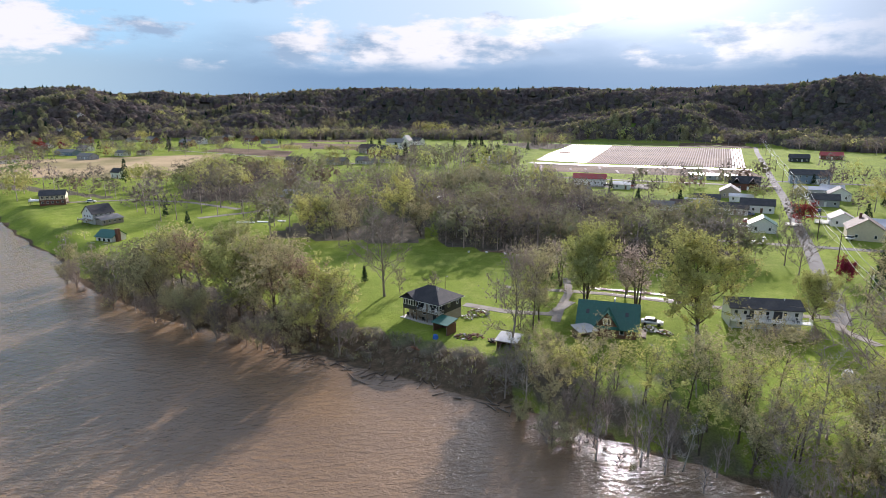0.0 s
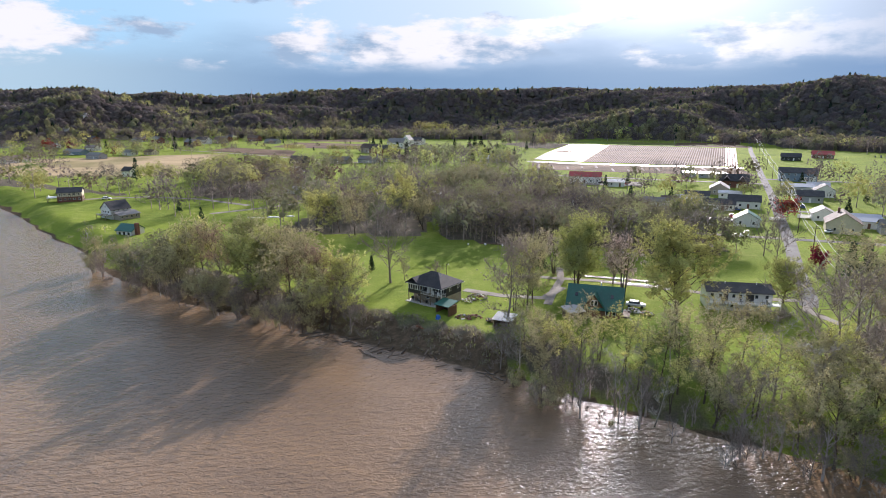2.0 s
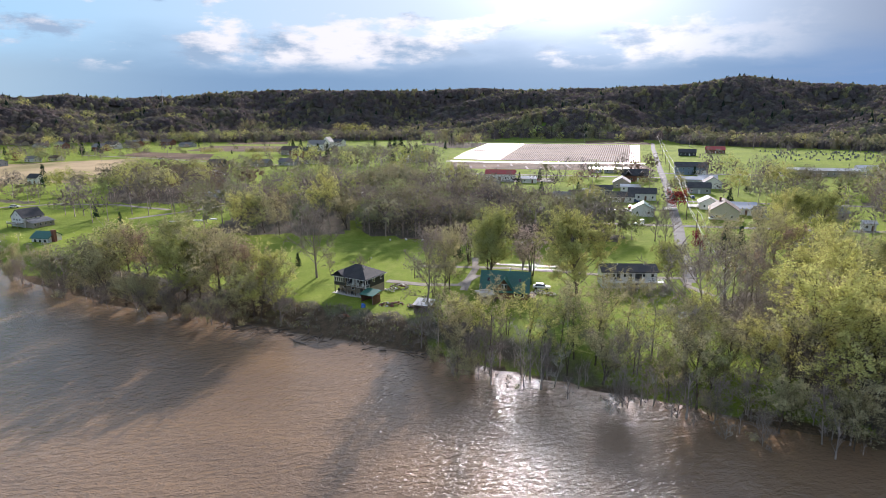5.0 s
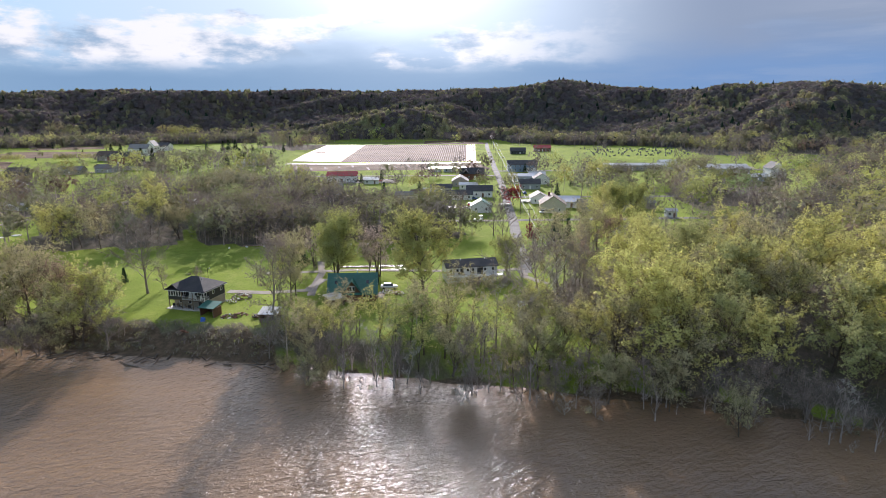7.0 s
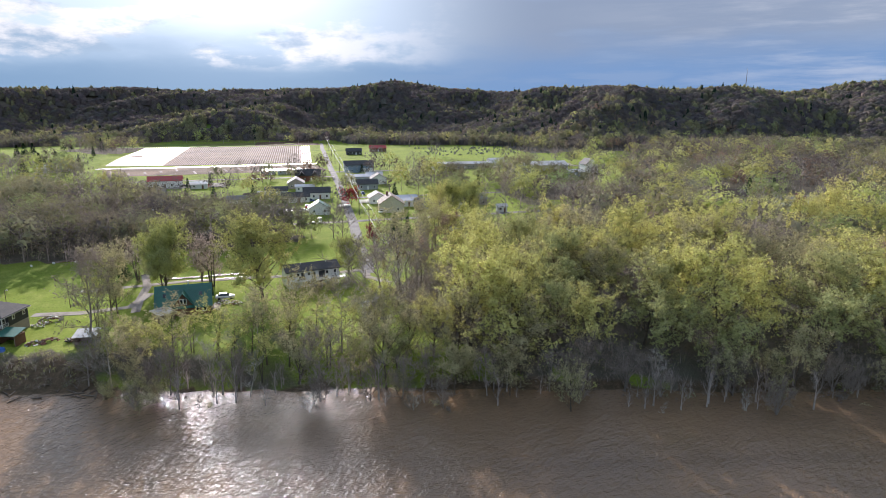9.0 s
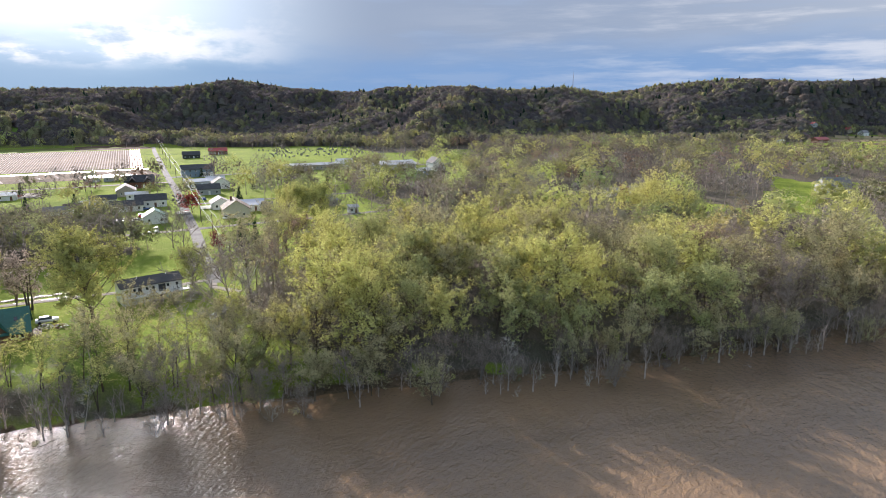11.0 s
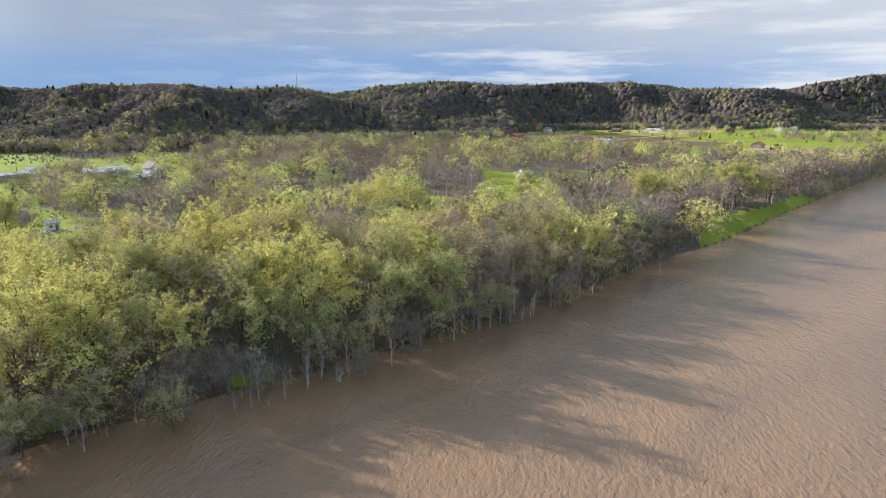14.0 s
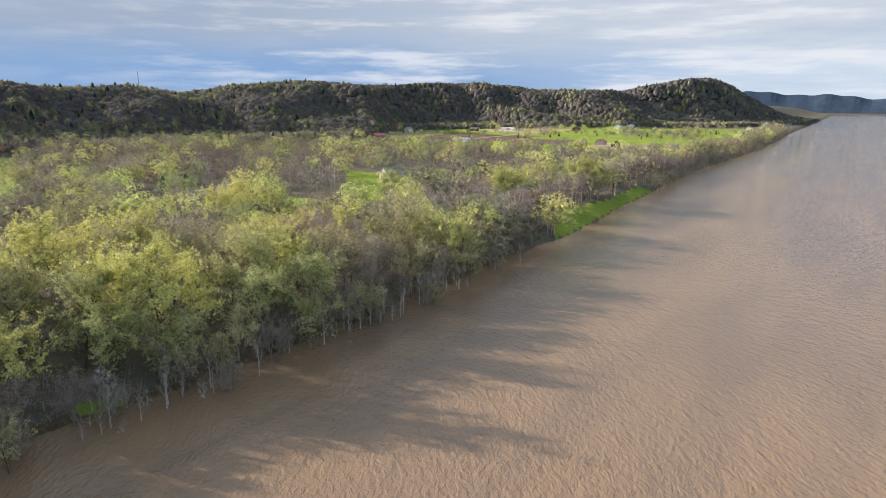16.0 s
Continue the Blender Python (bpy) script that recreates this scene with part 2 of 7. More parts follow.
def ground_material():
    """Spring pasture, with leaf litter where the tint attribute's red channel says woodland floor and mud where its green says bank."""
    m = bpy.data.materials.new("pasture_and_litter")
    m.use_nodes = True
    nt = m.node_tree
    n, l = nt.nodes, nt.links
    b = n["Principled BSDF"]
    b.inputs["Roughness"].default_value, b.inputs["Specular IOR Level"].default_value = 1.0, 0.02
    geo = n.new("ShaderNodeNewGeometry")
    def tex(scale, detail, rough=0.55):
        o = n.new("ShaderNodeTexNoise")
        o.inputs["Scale"].default_value, o.inputs["Detail"].default_value, o.inputs["Roughness"].default_value = scale, detail, rough
        l.new(geo.outputs["Position"], o.inputs["Vector"])
        return o.outputs["Fac"]
    def ramp(v, a, b_, c=0.0, d=1.0):
        o = n.new("ShaderNodeMapRange")
        l.new(v, o.inputs[0])
        for i, q in enumerate((a, b_, c, d)):
            o.inputs[1 + i].default_value = q
        return o.outputs[0]
    def mix(f, a, b_):
        o = n.new("ShaderNodeMix")
        o.data_type = "RGBA"
        l.new(f, o.inputs[0])
        for i, v in ((6, a), (7, b_)):
            if isinstance(v, tuple):
                o.inputs[i].default_value = (*v, 1)
            else:
                l.new(v, o.inputs[i])
        return o.outputs[2]
    at = n.new("ShaderNodeAttribute")
    at.attribute_name = "tint"
    sp = n.new("ShaderNodeSeparateColor")
    l.new(at.outputs["Color"], sp.inputs[0])
    grass = mix(ramp(tex(0.035, 5), 0.36, 0.64), (0.215, 0.272, 0.042), (0.145, 0.196, 0.036))
    grass = mix(ramp(tex(0.22, 7, 0.7), 0.48, 0.68, 0, 0.7), grass, (0.280, 0.305, 0.080))
    grass = mix(ramp(tex(1.1, 6, 0.7), 0.52, 0.70, 0, 0.6), grass, (0.105, 0.170, 0.028))
    litter = mix(ramp(tex(0.3, 6), 0.35, 0.65), (0.150, 0.125, 0.103), (0.105, 0.100, 0.070))
    mud = mix(ramp(tex(0.8, 6), 0.35, 0.65), (0.150, 0.108, 0.070), (0.085, 0.066, 0.042))
    edge = tex(0.12, 5, 0.6)
    def soft(ch):
        ad = n.new("ShaderNodeMath")
        ad.operation = "MULTIPLY_ADD"
        l.new(edge, ad.inputs[0])
        ad.inputs[1].default_value = 0.5
        l.new(ch, ad.inputs[2])
        return ramp(ad.outputs[0], 0.62, 0.88)
    col = mix(soft(sp.outputs[0]), grass, litter)
    col = mix(soft(sp.outputs[1]), col, mud)
    hsv = n.new("ShaderNodeHueSaturation")
    l.new(col, hsv.inputs["Color"])
    l.new(ramp(tex(3.5, 5, 0.7), 0.28, 0.72, 0.55, 1.45), hsv.inputs["Value"])
    l.new(hsv.outputs[0], b.inputs["Base Color"])
    bp = n.new("ShaderNodeBump")
    bp.inputs["Strength"].default_value, bp.inputs["Distance"].default_value = 0.9, 0.25
    l.new(tex(1.6, 6, 0.7), bp.inputs["Height"])
    l.new(bp.outputs[0], b.inputs["Normal"])
    return m


M_WATER, M_GROUND = water_material(), ground_material()
M_LEAF = leaf_material("spring_leaves", 0.32, 0.74, 1.26)
M_FARLEAF = leaf_material("distant_leaves", 0.20, 0.84, 1.16)
M_HILLLEAF = leaf_material("hillside_crowns", 0.45, 0.84, 1.16, 0.55)
M_NEEDLE = leaf_material("evergreen_needles", 0.15)
M_BARK = material("grey_brown_bark", (0.115, 0.088, 0.064), 0.9, vary=0.35, grain=6, bump=0.02, per_object=0.25)
M_PALE = material("pale_sycamore_bark", (0.46, 0.42, 0.36), 0.85, vary=0.3, grain=3, second=(0.24, 0.20, 0.16), per_object=0.15)
M_TWIG = material("bare_twigs", (0.30, 0.245, 0.205), 0.9, vary=0.3, grain=2, per_object=0.25)
M_ASPHALT = material("worn_asphalt", (0.17, 0.165, 0.155), 0.9, spec=0.1, vary=0.15, grain=4, second=(0.12, 0.115, 0.11), large=0.2)
M_GRAVEL = material("pale_gravel", (0.30, 0.275, 0.24), 0.95, spec=0.08, vary=0.25, grain=5, second=(0.24, 0.21, 0.18), large=0.3)
M_CONCRETE = material("pale_concrete", (0.50, 0.48, 0.44), 0.8, vary=0.12, grain=3, large=0.4)
M_SOIL = material("ploughed_soil", (0.160, 0.110, 0.075), 0.95, spec=0.05, vary=0.3, grain=1.2, bump=0.05, second=(0.09, 0.062, 0.042), large=0.03)
M_STUBBLE = material("pale_stubble", (0.42, 0.32, 0.19), 0.95, spec=0.05, vary=0.2, grain=1.5, second=(0.22, 0.19, 0.09), large=0.02)
M_FIELD = material("young_crop", (0.15, 0.24, 0.045), 0.9, spec=0.03, vary=0.2, grain=1.5, second=(0.17, 0.17, 0.06), large=0.015)
M_PLASTIC = material("pale_plastic_mulch", (0.44, 0.41, 0.385), 0.40, vary=0.2, grain=1.0, spec=0.5)
M_FILM = material("dusty_mulch_film", (0.20, 0.150, 0.128), 0.85, vary=0.2, grain=1.0, spec=0.12)
M_WHITE = material("white_siding", (0.74, 0.73, 0.70), 0.6, vary=0.06, grain=1.5)
M_CREAM = material("cream_siding", (0.62, 0.54, 0.40), 0.65, vary=0.08, grain=1.5)
M_TAN = material("tan_block", (0.36, 0.31, 0.25), 0.85, vary=0.15, grain=3)
M_GREYWALL = material("grey_siding", (0.36, 0.37, 0.38), 0.65, vary=0.08, grain=1.5)
M_DARKWALL = material("charcoal_siding", (0.045, 0.045, 0.050), 0.6, vary=0.2, grain=3)
M_BRICK = material("red_brick", (0.20, 0.085, 0.060), 0.85, vary=0.25, grain=6)
M_LOG = material("brown_log", (0.17, 0.090, 0.055), 0.8, vary=0.25, grain=4)
M_BLUEWALL = material("slate_blue_siding", (0.20, 0.26, 0.34), 0.65, vary=0.1, grain=2)
M_SHINGLE = material("charcoal_shingle", (0.050, 0.050, 0.054), 0.85, vary=0.3, grain=4, second=(0.070, 0.068, 0.068), large=0.5, per_object=0.2)
M_BROWNROOF = material("brown_shingle", (0.125, 0.090, 0.070), 0.85, vary=0.25, grain=4, per_object=0.2)
M_GREYROOF = material("weathered_grey_shingle", (0.23, 0.22, 0.21), 0.8, vary=0.2, grain=3, per_object=0.2)
M_GREENROOF = material("green_metal_roof", (0.020, 0.125, 0.090), 0.42, metal=0.0, vary=0.12, grain=1.5, spec=0.6)
M_REDROOF = material("red_metal_roof", (0.42, 0.055, 0.050), 0.45, vary=0.12, grain=1.5, spec=0.5)
M_TIN = material("pale_tin_roof", (0.66, 0.66, 0.66), 0.33, metal=0.35, vary=0.12, grain=1.0, second=(0.45, 0.42, 0.38))
M_TRIM = material("white_trim", (0.80, 0.79, 0.76), 0.55, vary=0.05, grain=2)
M_WOOD = material("weathered_wood", (0.25, 0.19, 0.13), 0.85, vary=0.3, grain=3, per_object=0.3)
M_DRIFT = material("wet_driftwood", (0.135, 0.105, 0.080), 0.85, vary=0.35, grain=3, per_object=0.4)
M_POLE = material("creosoted_pole", (0.13, 0.095, 0.065), 0.85, vary=0.3, grain=3)
M_WIRE = material("bare_cable", (0.55, 0.55, 0.55), 0.3, metal=1.0, vary=0.1)
M_BLUE = material("blue_tarpaulin", (0.03, 0.14, 0.50), 0.5, vary=0.2)
M_RUST = material("rusty_scrap", (0.22, 0.10, 0.055), 0.8, vary=0.4, grain=3, per_object=0.4)
M_RUBBER = material("black_rubber", (0.02, 0.02, 0.02), 0.8, vary=0.2)
M_RED = material("red_paint", (0.45, 0.04, 0.035), 0.4, vary=0.1)
M_BLUEPAINT = material("blue_paint", (0.05, 0.10, 0.26), 0.35, vary=0.1)
M_SILVER = material("silver_paint", (0.55, 0.56, 0.58), 0.35, metal=0.4, vary=0.08)
M_BLACK = material("black_paint", (0.03, 0.03, 0.035), 0.35, vary=0.1)
M_STONE = material("dark_gravestone", (0.16, 0.16, 0.17), 0.6, vary=0.3, per_object=0.5)
M_COPPER = material("steel_mast", (0.40, 0.36, 0.36), 0.5, metal=0.6, vary=0.1)


def glass_material():
    m = bpy.data.materials.new("window_glass")
    m.use_nodes = True
    b = m.node_tree.nodes["Principled BSDF"]
    b.inputs["Base Color"].default_value = (0.025, 0.030, 0.036, 1)
    b.inputs["Roughness"].default_value = 0.06
    b.inputs["Specular IOR Level"].default_value = 0.8
    return m


M_GLASS = glass_material()

# ---------------------------------------------------------------- shape of the land
rng = np.random.default_rng(7)
BANK = np.array([(-2600, 2300), (-900, 900), (-420, 470), (-270, 342), (-192, 265), (-152, 222), (-125, 196), (-96, 163), (-64, 138),
                 (-45, 128), (-25, 116), (-5, 104.5), (17, 91), (30, 80.5), (52, 66), (75, 49), (101, 28), (144, -1), (171, -18),
                 (214, -42), (240, -61), (315, -99), (392, -140), (494, -195), (751, -357), (1175, -593), (2950, -1615), (4700, -2600)], float)
EYE0 = np.array([0.0, -25.0])
SKYLINE = np.array([(-180, 1.0), (-60, 1.1), (-36, 1.15), (-29, 1.35), (-26.5, 0.85), (-23.5, 1.05), (-20, 0.7), (-16, 1.05), (-8, 1.25), (4, 1.1), (11, 1.45),
                    (17, 1.25), (22, 1.4), (26.5, 1.3), (29.5, 1.7), (32.3, 2.15), (37, 1.5), (42, 1.2), (47, 1.3), (50.5, 1.55), (56, 1.12),
                    (60.8, 1.45), (64.3, 1.05), (67.7, 1.45), (74.5, 1.95), (79, 1.7), (86, 1.9), (90, 1.85), (94.5, 1.35), (102.5, 1.25),
                    (106.3, 1.9), (109.5, 2.3), (113, 1.75), (115.6, 1.1), (119, 0.9), (180, 1.0)], float)
FOOT = np.array([(-180, 900), (-60, 950), (-35, 915), (-24, 930), (-14, 880), (0, 840), (12, 820), (21, 805), (27, 780), (30, 740), (38, 725), (48, 690), (60, 670), (68, 740), (75, 795),
                 (80, 900), (84, 1130), (90, 1230), (103, 1330), (112, 1500), (118, 1900), (180, 1900)], float)


def shore(x, y):
    """Metres inland of the water's edge (negative over the river)."""
    x, y = np.asarray(x, float), np.asarray(y, float)
    best, sign = np.full(x.shape, 1e18), np.ones(x.shape)
    for a, b in zip(BANK[:-1], BANK[1:]):
        d = b - a
        k = np.clip(((x - a[0]) * d[0] + (y - a[1]) * d[1]) / (d @ d), 0, 1)
        px, py = x - a[0] - k * d[0], y - a[1] - k * d[1]
        dd = px * px + py * py
        side = np.where(d[0] * (y - a[1]) - d[1] * (x - a[0]) > 0, 1.0, -1.0)
        near = dd < best
        best, sign = np.where(near, dd, best), np.where(near, side, sign)
    return np.sqrt(best) * sign


def step(v, a, b):
    k = np.clip((v - a) / (b - a), 0, 1)
    return k * k * (3 - 2 * k)


def waves(x, y, size, seed):
    """Smooth made-up relief, about -1 to 1, from a few crossed sines."""
    r = np.random.default_rng(seed)
    out = np.zeros(np.shape(x))
    for octave in range(3):
        for _ in range(4):
            t, p = r.uniform(0, math.pi), r.uniform(0, 6.28)
            q = 6.283 / (size / 2 ** octave * r.uniform(0.7, 1.4))
            out += np.sin((x * math.cos(t) + y * math.sin(t)) * q + p) / 2 ** octave / 4
    return out


def land(x, y):
    """Height of the ground: river bed, bank, level flood plain, wooded hills round it."""
    x, y = np.asarray(x, float), np.asarray(y, float)
    s = shore(x, y)
    wob = waves(x, y, 22, 5) * 2.2
    z = -4.0 + 4.0 * step(s + wob * 0.4, -14, 0) + 3.5 * step(s + wob, -0.5, 11)
    flat = step(s, 12, 40)
    z = z + (1 - flat) * step(s, 2, 14) * waves(x, y, 9, 9) * 0.35
    z = z + 5.0 * np.exp(-(((x - 55) / 45) ** 2 + ((y - 610) / 90) ** 2))          # low green knoll
    dx, dy = x - EYE0[0], y - EYE0[1]
    r, az = np.hypot(dx, dy), np.degrees(np.arctan2(dx, dy))
    foot, el = np.interp(az, FOOT[:, 0], FOOT[:, 1]), np.interp(az, SKYLINE[:, 0], SKYLINE[:, 1])
    ridge = foot + 430
    top = 50 + ridge * np.tan(np.radians(el)) - 15
    spur = waves(x, y, 420, 21)
    rise = step(r + spur * 215 * step(r, foot - 80, foot + 60), foot - 10, ridge)
    back = 1 - 0.55 * step(r, ridge + 60, ridge + 700)
    hill = top * rise * back * (1 + 0.10 * spur * (1 - rise)) + waves(x, y, 230, 33) * 4 * rise * (1 - 0.6 * step(r, ridge - 120, ridge))
    hill = hill * step(s, 30, 260)
    far_side = step(-s, 520, 560) * 4.5 + step(-s, 640, 1300) * (80 + 18 * spur)
    bend = step(r, 4250, 4330) * 8.0 * step(az, 100, 106)
    return np.maximum(np.where(s > 0, z + hill, np.maximum(z, -4 + far_side)), -4 + bend)


def inside(x, y, poly):
    x, y = np.asarray(x, float), np.asarray(y, float)
    hit = np.zeros(x.shape, bool)
    for (x1, y1), (x2, y2) in zip(poly, poly[1:] + poly[:1]):
        cut = (y1 > y) != (y2 > y)
        hit ^= cut & (x < (x2 - x1) * (y - y1) / ((y2 - y1) or 1e-9) + x1)
    return hit


# woods on the plain: outline, metres between trees, name of the mix
WOODS = [
    ("river", [(-95, 162), (-64, 134), (-45, 123), (-26, 109), (-20, 116), (-33, 134), (-50, 146), (-75, 163), (-88, 172)], 5.0),
    ("river", [(8, 93), (17, 87), (30, 77), (52, 62), (78, 43), (76, 56), (66, 68), (54, 82), (46, 96), (34, 104), (22, 104), (12, 103)], 4.9),
    ("bottom", [(77, 43), (101, 23), (144, -6), (171, -22), (214, -46), (236, -40), (243, -12), (228, 30), (205, 62), (168, 88), (128, 112), (112, 122), (90, 112), (76, 100), (71, 84), (72, 66)], 6.2),
    ("bottom", [(214, -46), (240, -58), (262, -52), (270, -22), (246, -8), (236, -30)], 6.0),
    ("thicket", [(0, 196), (30, 190), (70, 176), (92, 176), (88, 206), (72, 236), (36, 262), (-4, 248)], 4.9),
    ("mixed", [(-62, 212), (-8, 202), (-4, 250), (-6, 300), (-46, 318)], 8.5),
    ("mixed", [(-4, 268), (60, 262), (70, 296), (50, 322), (10, 338), (-40, 338)], 7.4),
    ("mixed", [(-128, 300), (-70, 286), (-58, 350), (-90, 384), (-150, 372)], 9.0),
    ("mixed", [(140, 118), (168, 108), (210, 96), (232, 74), (262, 56), (296, 84), (284, 112), (300, 150), (262, 182), (226, 168), (194, 158), (168, 138)], 7.0),
    ("mixed", [(206, 182), (262, 196), (318, 160), (352, 150), (392, 196), (352, 244), (312, 270), (268, 262), (226, 232)], 8.0),
    ("far", [(296, 34), (352, 52), (420, 60), (520, 140), (620, 270), (560, 345), (470, 332), (398, 262), (364, 170), (330, 108)], 8.5),
    ("far", [(268, -52), (315, -90), (392, -131), (494, -186), (600, -250), (560, -150), (470, -70), (400, -14), (360, 30), (300, 16), (288, -18)], 8.0),
    ("far", [(430, 50), (500, -50), (560, -120), (610, -135), (640, -40), (650, 90), (640, 200), (600, 240), (520, 130)], 9.5),
    ("far", [(751, -354), (900, -438), (1175, -592), (1175, -560), (890, -398), (751, -330)], 7.0),
    ("far", [(430, 410), (520, 360), (640, 290), (700, 230), (790, 240), (700, 380), (560, 470), (470, 500)], 9.0),
    ("far", [(-20, 392), (52, 400), (60, 470), (36, 520), (-30, 520), (-60, 450)], 13.0),
    ("far", [(84, 590), (120, 640), (150, 716), (110, 745), (70, 700), (60, 640)], 11.0),
    ("far", [(-330, 560), (-240, 540), (-180, 590), (-220, 660), (-330, 640)], 22.0),
    ("far", [(-460, 700), (-300, 760), (-120, 800), (60, 780), (60, 840), (-200, 880), (-480, 860)], 20.0),
    ("far", [(-420, 480), (-300, 420), (-262, 400), (-270, 440), (-330, 500)], 16.0),
    ("village", [(-430, 560), (-300, 520), (-200, 600), (-120, 600), (-20, 560), (-20, 640), (-110, 830), (-420, 880), (-520, 760)], 24.0),
    ("village", [(-150, 400), (-60, 390), (40, 400), (60, 420), (40, 560), (-60, 590), (-150, 520)], 21.0),
    ("village", [(96, 212), (126, 212), (176, 330), (196, 372), (120, 372), (70, 360), (80, 300)], 13.5),
    ("village", [(134, 190), (190, 170), (232, 230), (260, 290), (200, 330), (160, 262)], 12.0),
    ("village", [(232, 236), (300, 262), (352, 250), (420, 250), (440, 300), (380, 318), (300, 330), (262, 300)], 14.0),
    ("village", [(760, -300), (860, -260), (1000, -150), (1250, -350), (1400, -560), (1200, -560), (1000, -460), (860, -400)], 21.0),
    ("village", [(740, 60), (860, -20), (1050, -100), (1250, -250), (1300, -150), (1150, 60), (950, 200), (800, 230)], 25.0),
    ("far", [(-262, 348), (-232, 336), (-160, 300), (-162, 308), (-232, 350), (-300, 392)], 9.0),
    ("far", [(290, 410), (440, 350), (560, 360), (600, 420), (430, 520), (330, 640), (310, 560), (400, 470)], 60.0),
    ("far", [(-500, 880), (-300, 920), (-100, 900), (60, 860), (60, 905), (-100, 960), (-320, 985), (-540, 940)], 13.0),
    ("far", [(-420, 560), (-360, 540), (-330, 600), (-400, 640), (-470, 620)], 15.0),
    ("far", [(365, -132), (388, -143), (490, -198), (597, -261), (748, -357), (751, -338), (600, -236), (494, -176), (392, -124)], 6.0),
    ("far", [(200, 320), (260, 290), (300, 300), (300, 340), (240, 380), (205, 372)], 17.0),
]
OPEN = [[(172, 84), (206, 84), (208, 96), (176, 100)], [(244, 8), (292, 18), (296, 44), (262, 48), (246, 30)],
        [(282, 122), (298, 122), (298, 140), (282, 140)], [(296, 96), (316, 96), (316, 116), (296, 116)]]


def build_ground():
    az = np.concatenate([np.arange(-48, 90, 0.55), np.arange(90, 121, 0.26), np.arange(121, 128, 0.55), np.arange(128, 312, 2.0)])
    rad = 18 * (4950 / 18) ** (np.arange(0, 201) / 200.0)
    A, R = np.meshgrid(np.radians(az), rad)
    X, Y = EYE0[0] + R * np.sin(A), EYE0[1] + R * np.cos(A)
    Z = land(X, Y)
    na, nr = len(az), len(rad)
    verts = np.stack([X, Y, Z], -1).reshape(-1, 3)
    i, j = np.meshgrid(np.arange(nr - 1), np.arange(na), indexing="ij")
    a, b = i * na + j, i * na + (j + 1) % na
    quads = np.stack([a, a + na, b + na, b], -1).reshape(-1, 4)[:, ::-1]
    verts = np.vstack([verts, [[EYE0[0], EYE0[1], -4]]])
    tris = [(len(verts) - 1, (k + 1) % na, k) for k in range(na)]
    me = bpy.data.meshes.new("ground")
    me.from_pydata(verts.tolist(), [], quads.tolist() + tris)
    me.polygons.foreach_set("use_smooth", np.ones(len(me.polygons), bool))
    x, y, z = verts.T
    s = shore(x, y)
    wood = np.zeros(len(verts))
    for mix, poly, gap in WOODS:
        if mix != "village" and gap < 12:
            wood[inside(x, y, poly)] = 1
    for poly in OPEN:
        wood[inside(x, y, poly)] = 0
    patchy = inside(x, y, WOODS[1][1])
    wood[patchy] = np.where((x > 47) & (s > 4), 0.1, 0.42 + 0.35 * waves(x, y, 13, 47))[patchy]
    wood[(z > 12) & (s > 100)] = 1
    wood[(z > 6) & (s < -400)] = 1
    wood[np.hypot(x, y + 25) > 3900] = 1
    bank = np.clip(1 - np.abs(s - 0.5) / 4.0, 0, 1) + (s < 0) + 0.62 * ((x > -36) & (x < 16) & (s < 9.0))
    wood[(x > -40) & (x < 22) & (s < 11.5) & (s > 3)] = 0.62
    bank = np.where((x > 214) & (s > 0) | (x < -100) & (s > 1), 0.0, bank)
    moss = waves(x, y, 17, 61) - 0.5 * (x > 95)
    wood[(x > 45) & (x < 215) & (s > 0.5) & (s < 13) & (moss > 0.28)] = 0
    bank = np.where((x > 12) & (x < 215) & (s > 0) & ((moss > 0.28) | (x < 60)), 0.0, bank)
    wood[(x > 372) & (s > 0) & (s < 14)] = 1
    wood[(x > 1300) & (s > 0)] = 1
    t = me.attributes.new("tint", "FLOAT_COLOR", "POINT")
    t.data.foreach_set("color", np.stack([wood, np.clip(bank, 0, 1), 0 * x, 0 * x + 1], -1).astype(np.float32).ravel())
    me.materials.append(M_GROUND)
    tagged(new("ground", me), "green spring pasture on a level flood plain with wooded hills", "ground", kind="structure")


def build_water():
    """The river's surface; the calm attribute says how far the trees on the bank keep the wind off it."""
    k = 240
    rad = np.concatenate([[30, 60], np.geomspace(80, 700, 54), [1000, 1500, 2500, 4940]])
    ang = 2 * math.pi * np.arange(k) / k
    x = np.concatenate([[0.0], (rad[:, None] * np.sin(ang)).ravel()])
    y = np.concatenate([[-25.0], (-25 + rad[:, None] * np.cos(ang)).ravel()])
    faces = [(0, 1 + (i + 1) % k, 1 + i) for i in range(k)]
    for n in range(len(rad) - 1):
        o, q = 1 + n * k, 1 + (n + 1) * k
        faces += [(o + i, o + (i + 1) % k, q + (i + 1) % k, q + i) for i in range(k)]
    me = bpy.data.meshes.new("water")
    me.from_pydata(np.stack([x, y, 0 * x], -1).tolist(), [], faces)
    calm = me.attributes.new("calm", "FLOAT", "POINT")
    calm.data.foreach_set("value", np.clip(1 - (-shore(x, y) - 4) / 34, 0, 1).astype(np.float32))
    me.materials.append(M_WATER)
    tagged(new("water", me), "silt-brown river in flood with small ripples", "river", kind="structure")


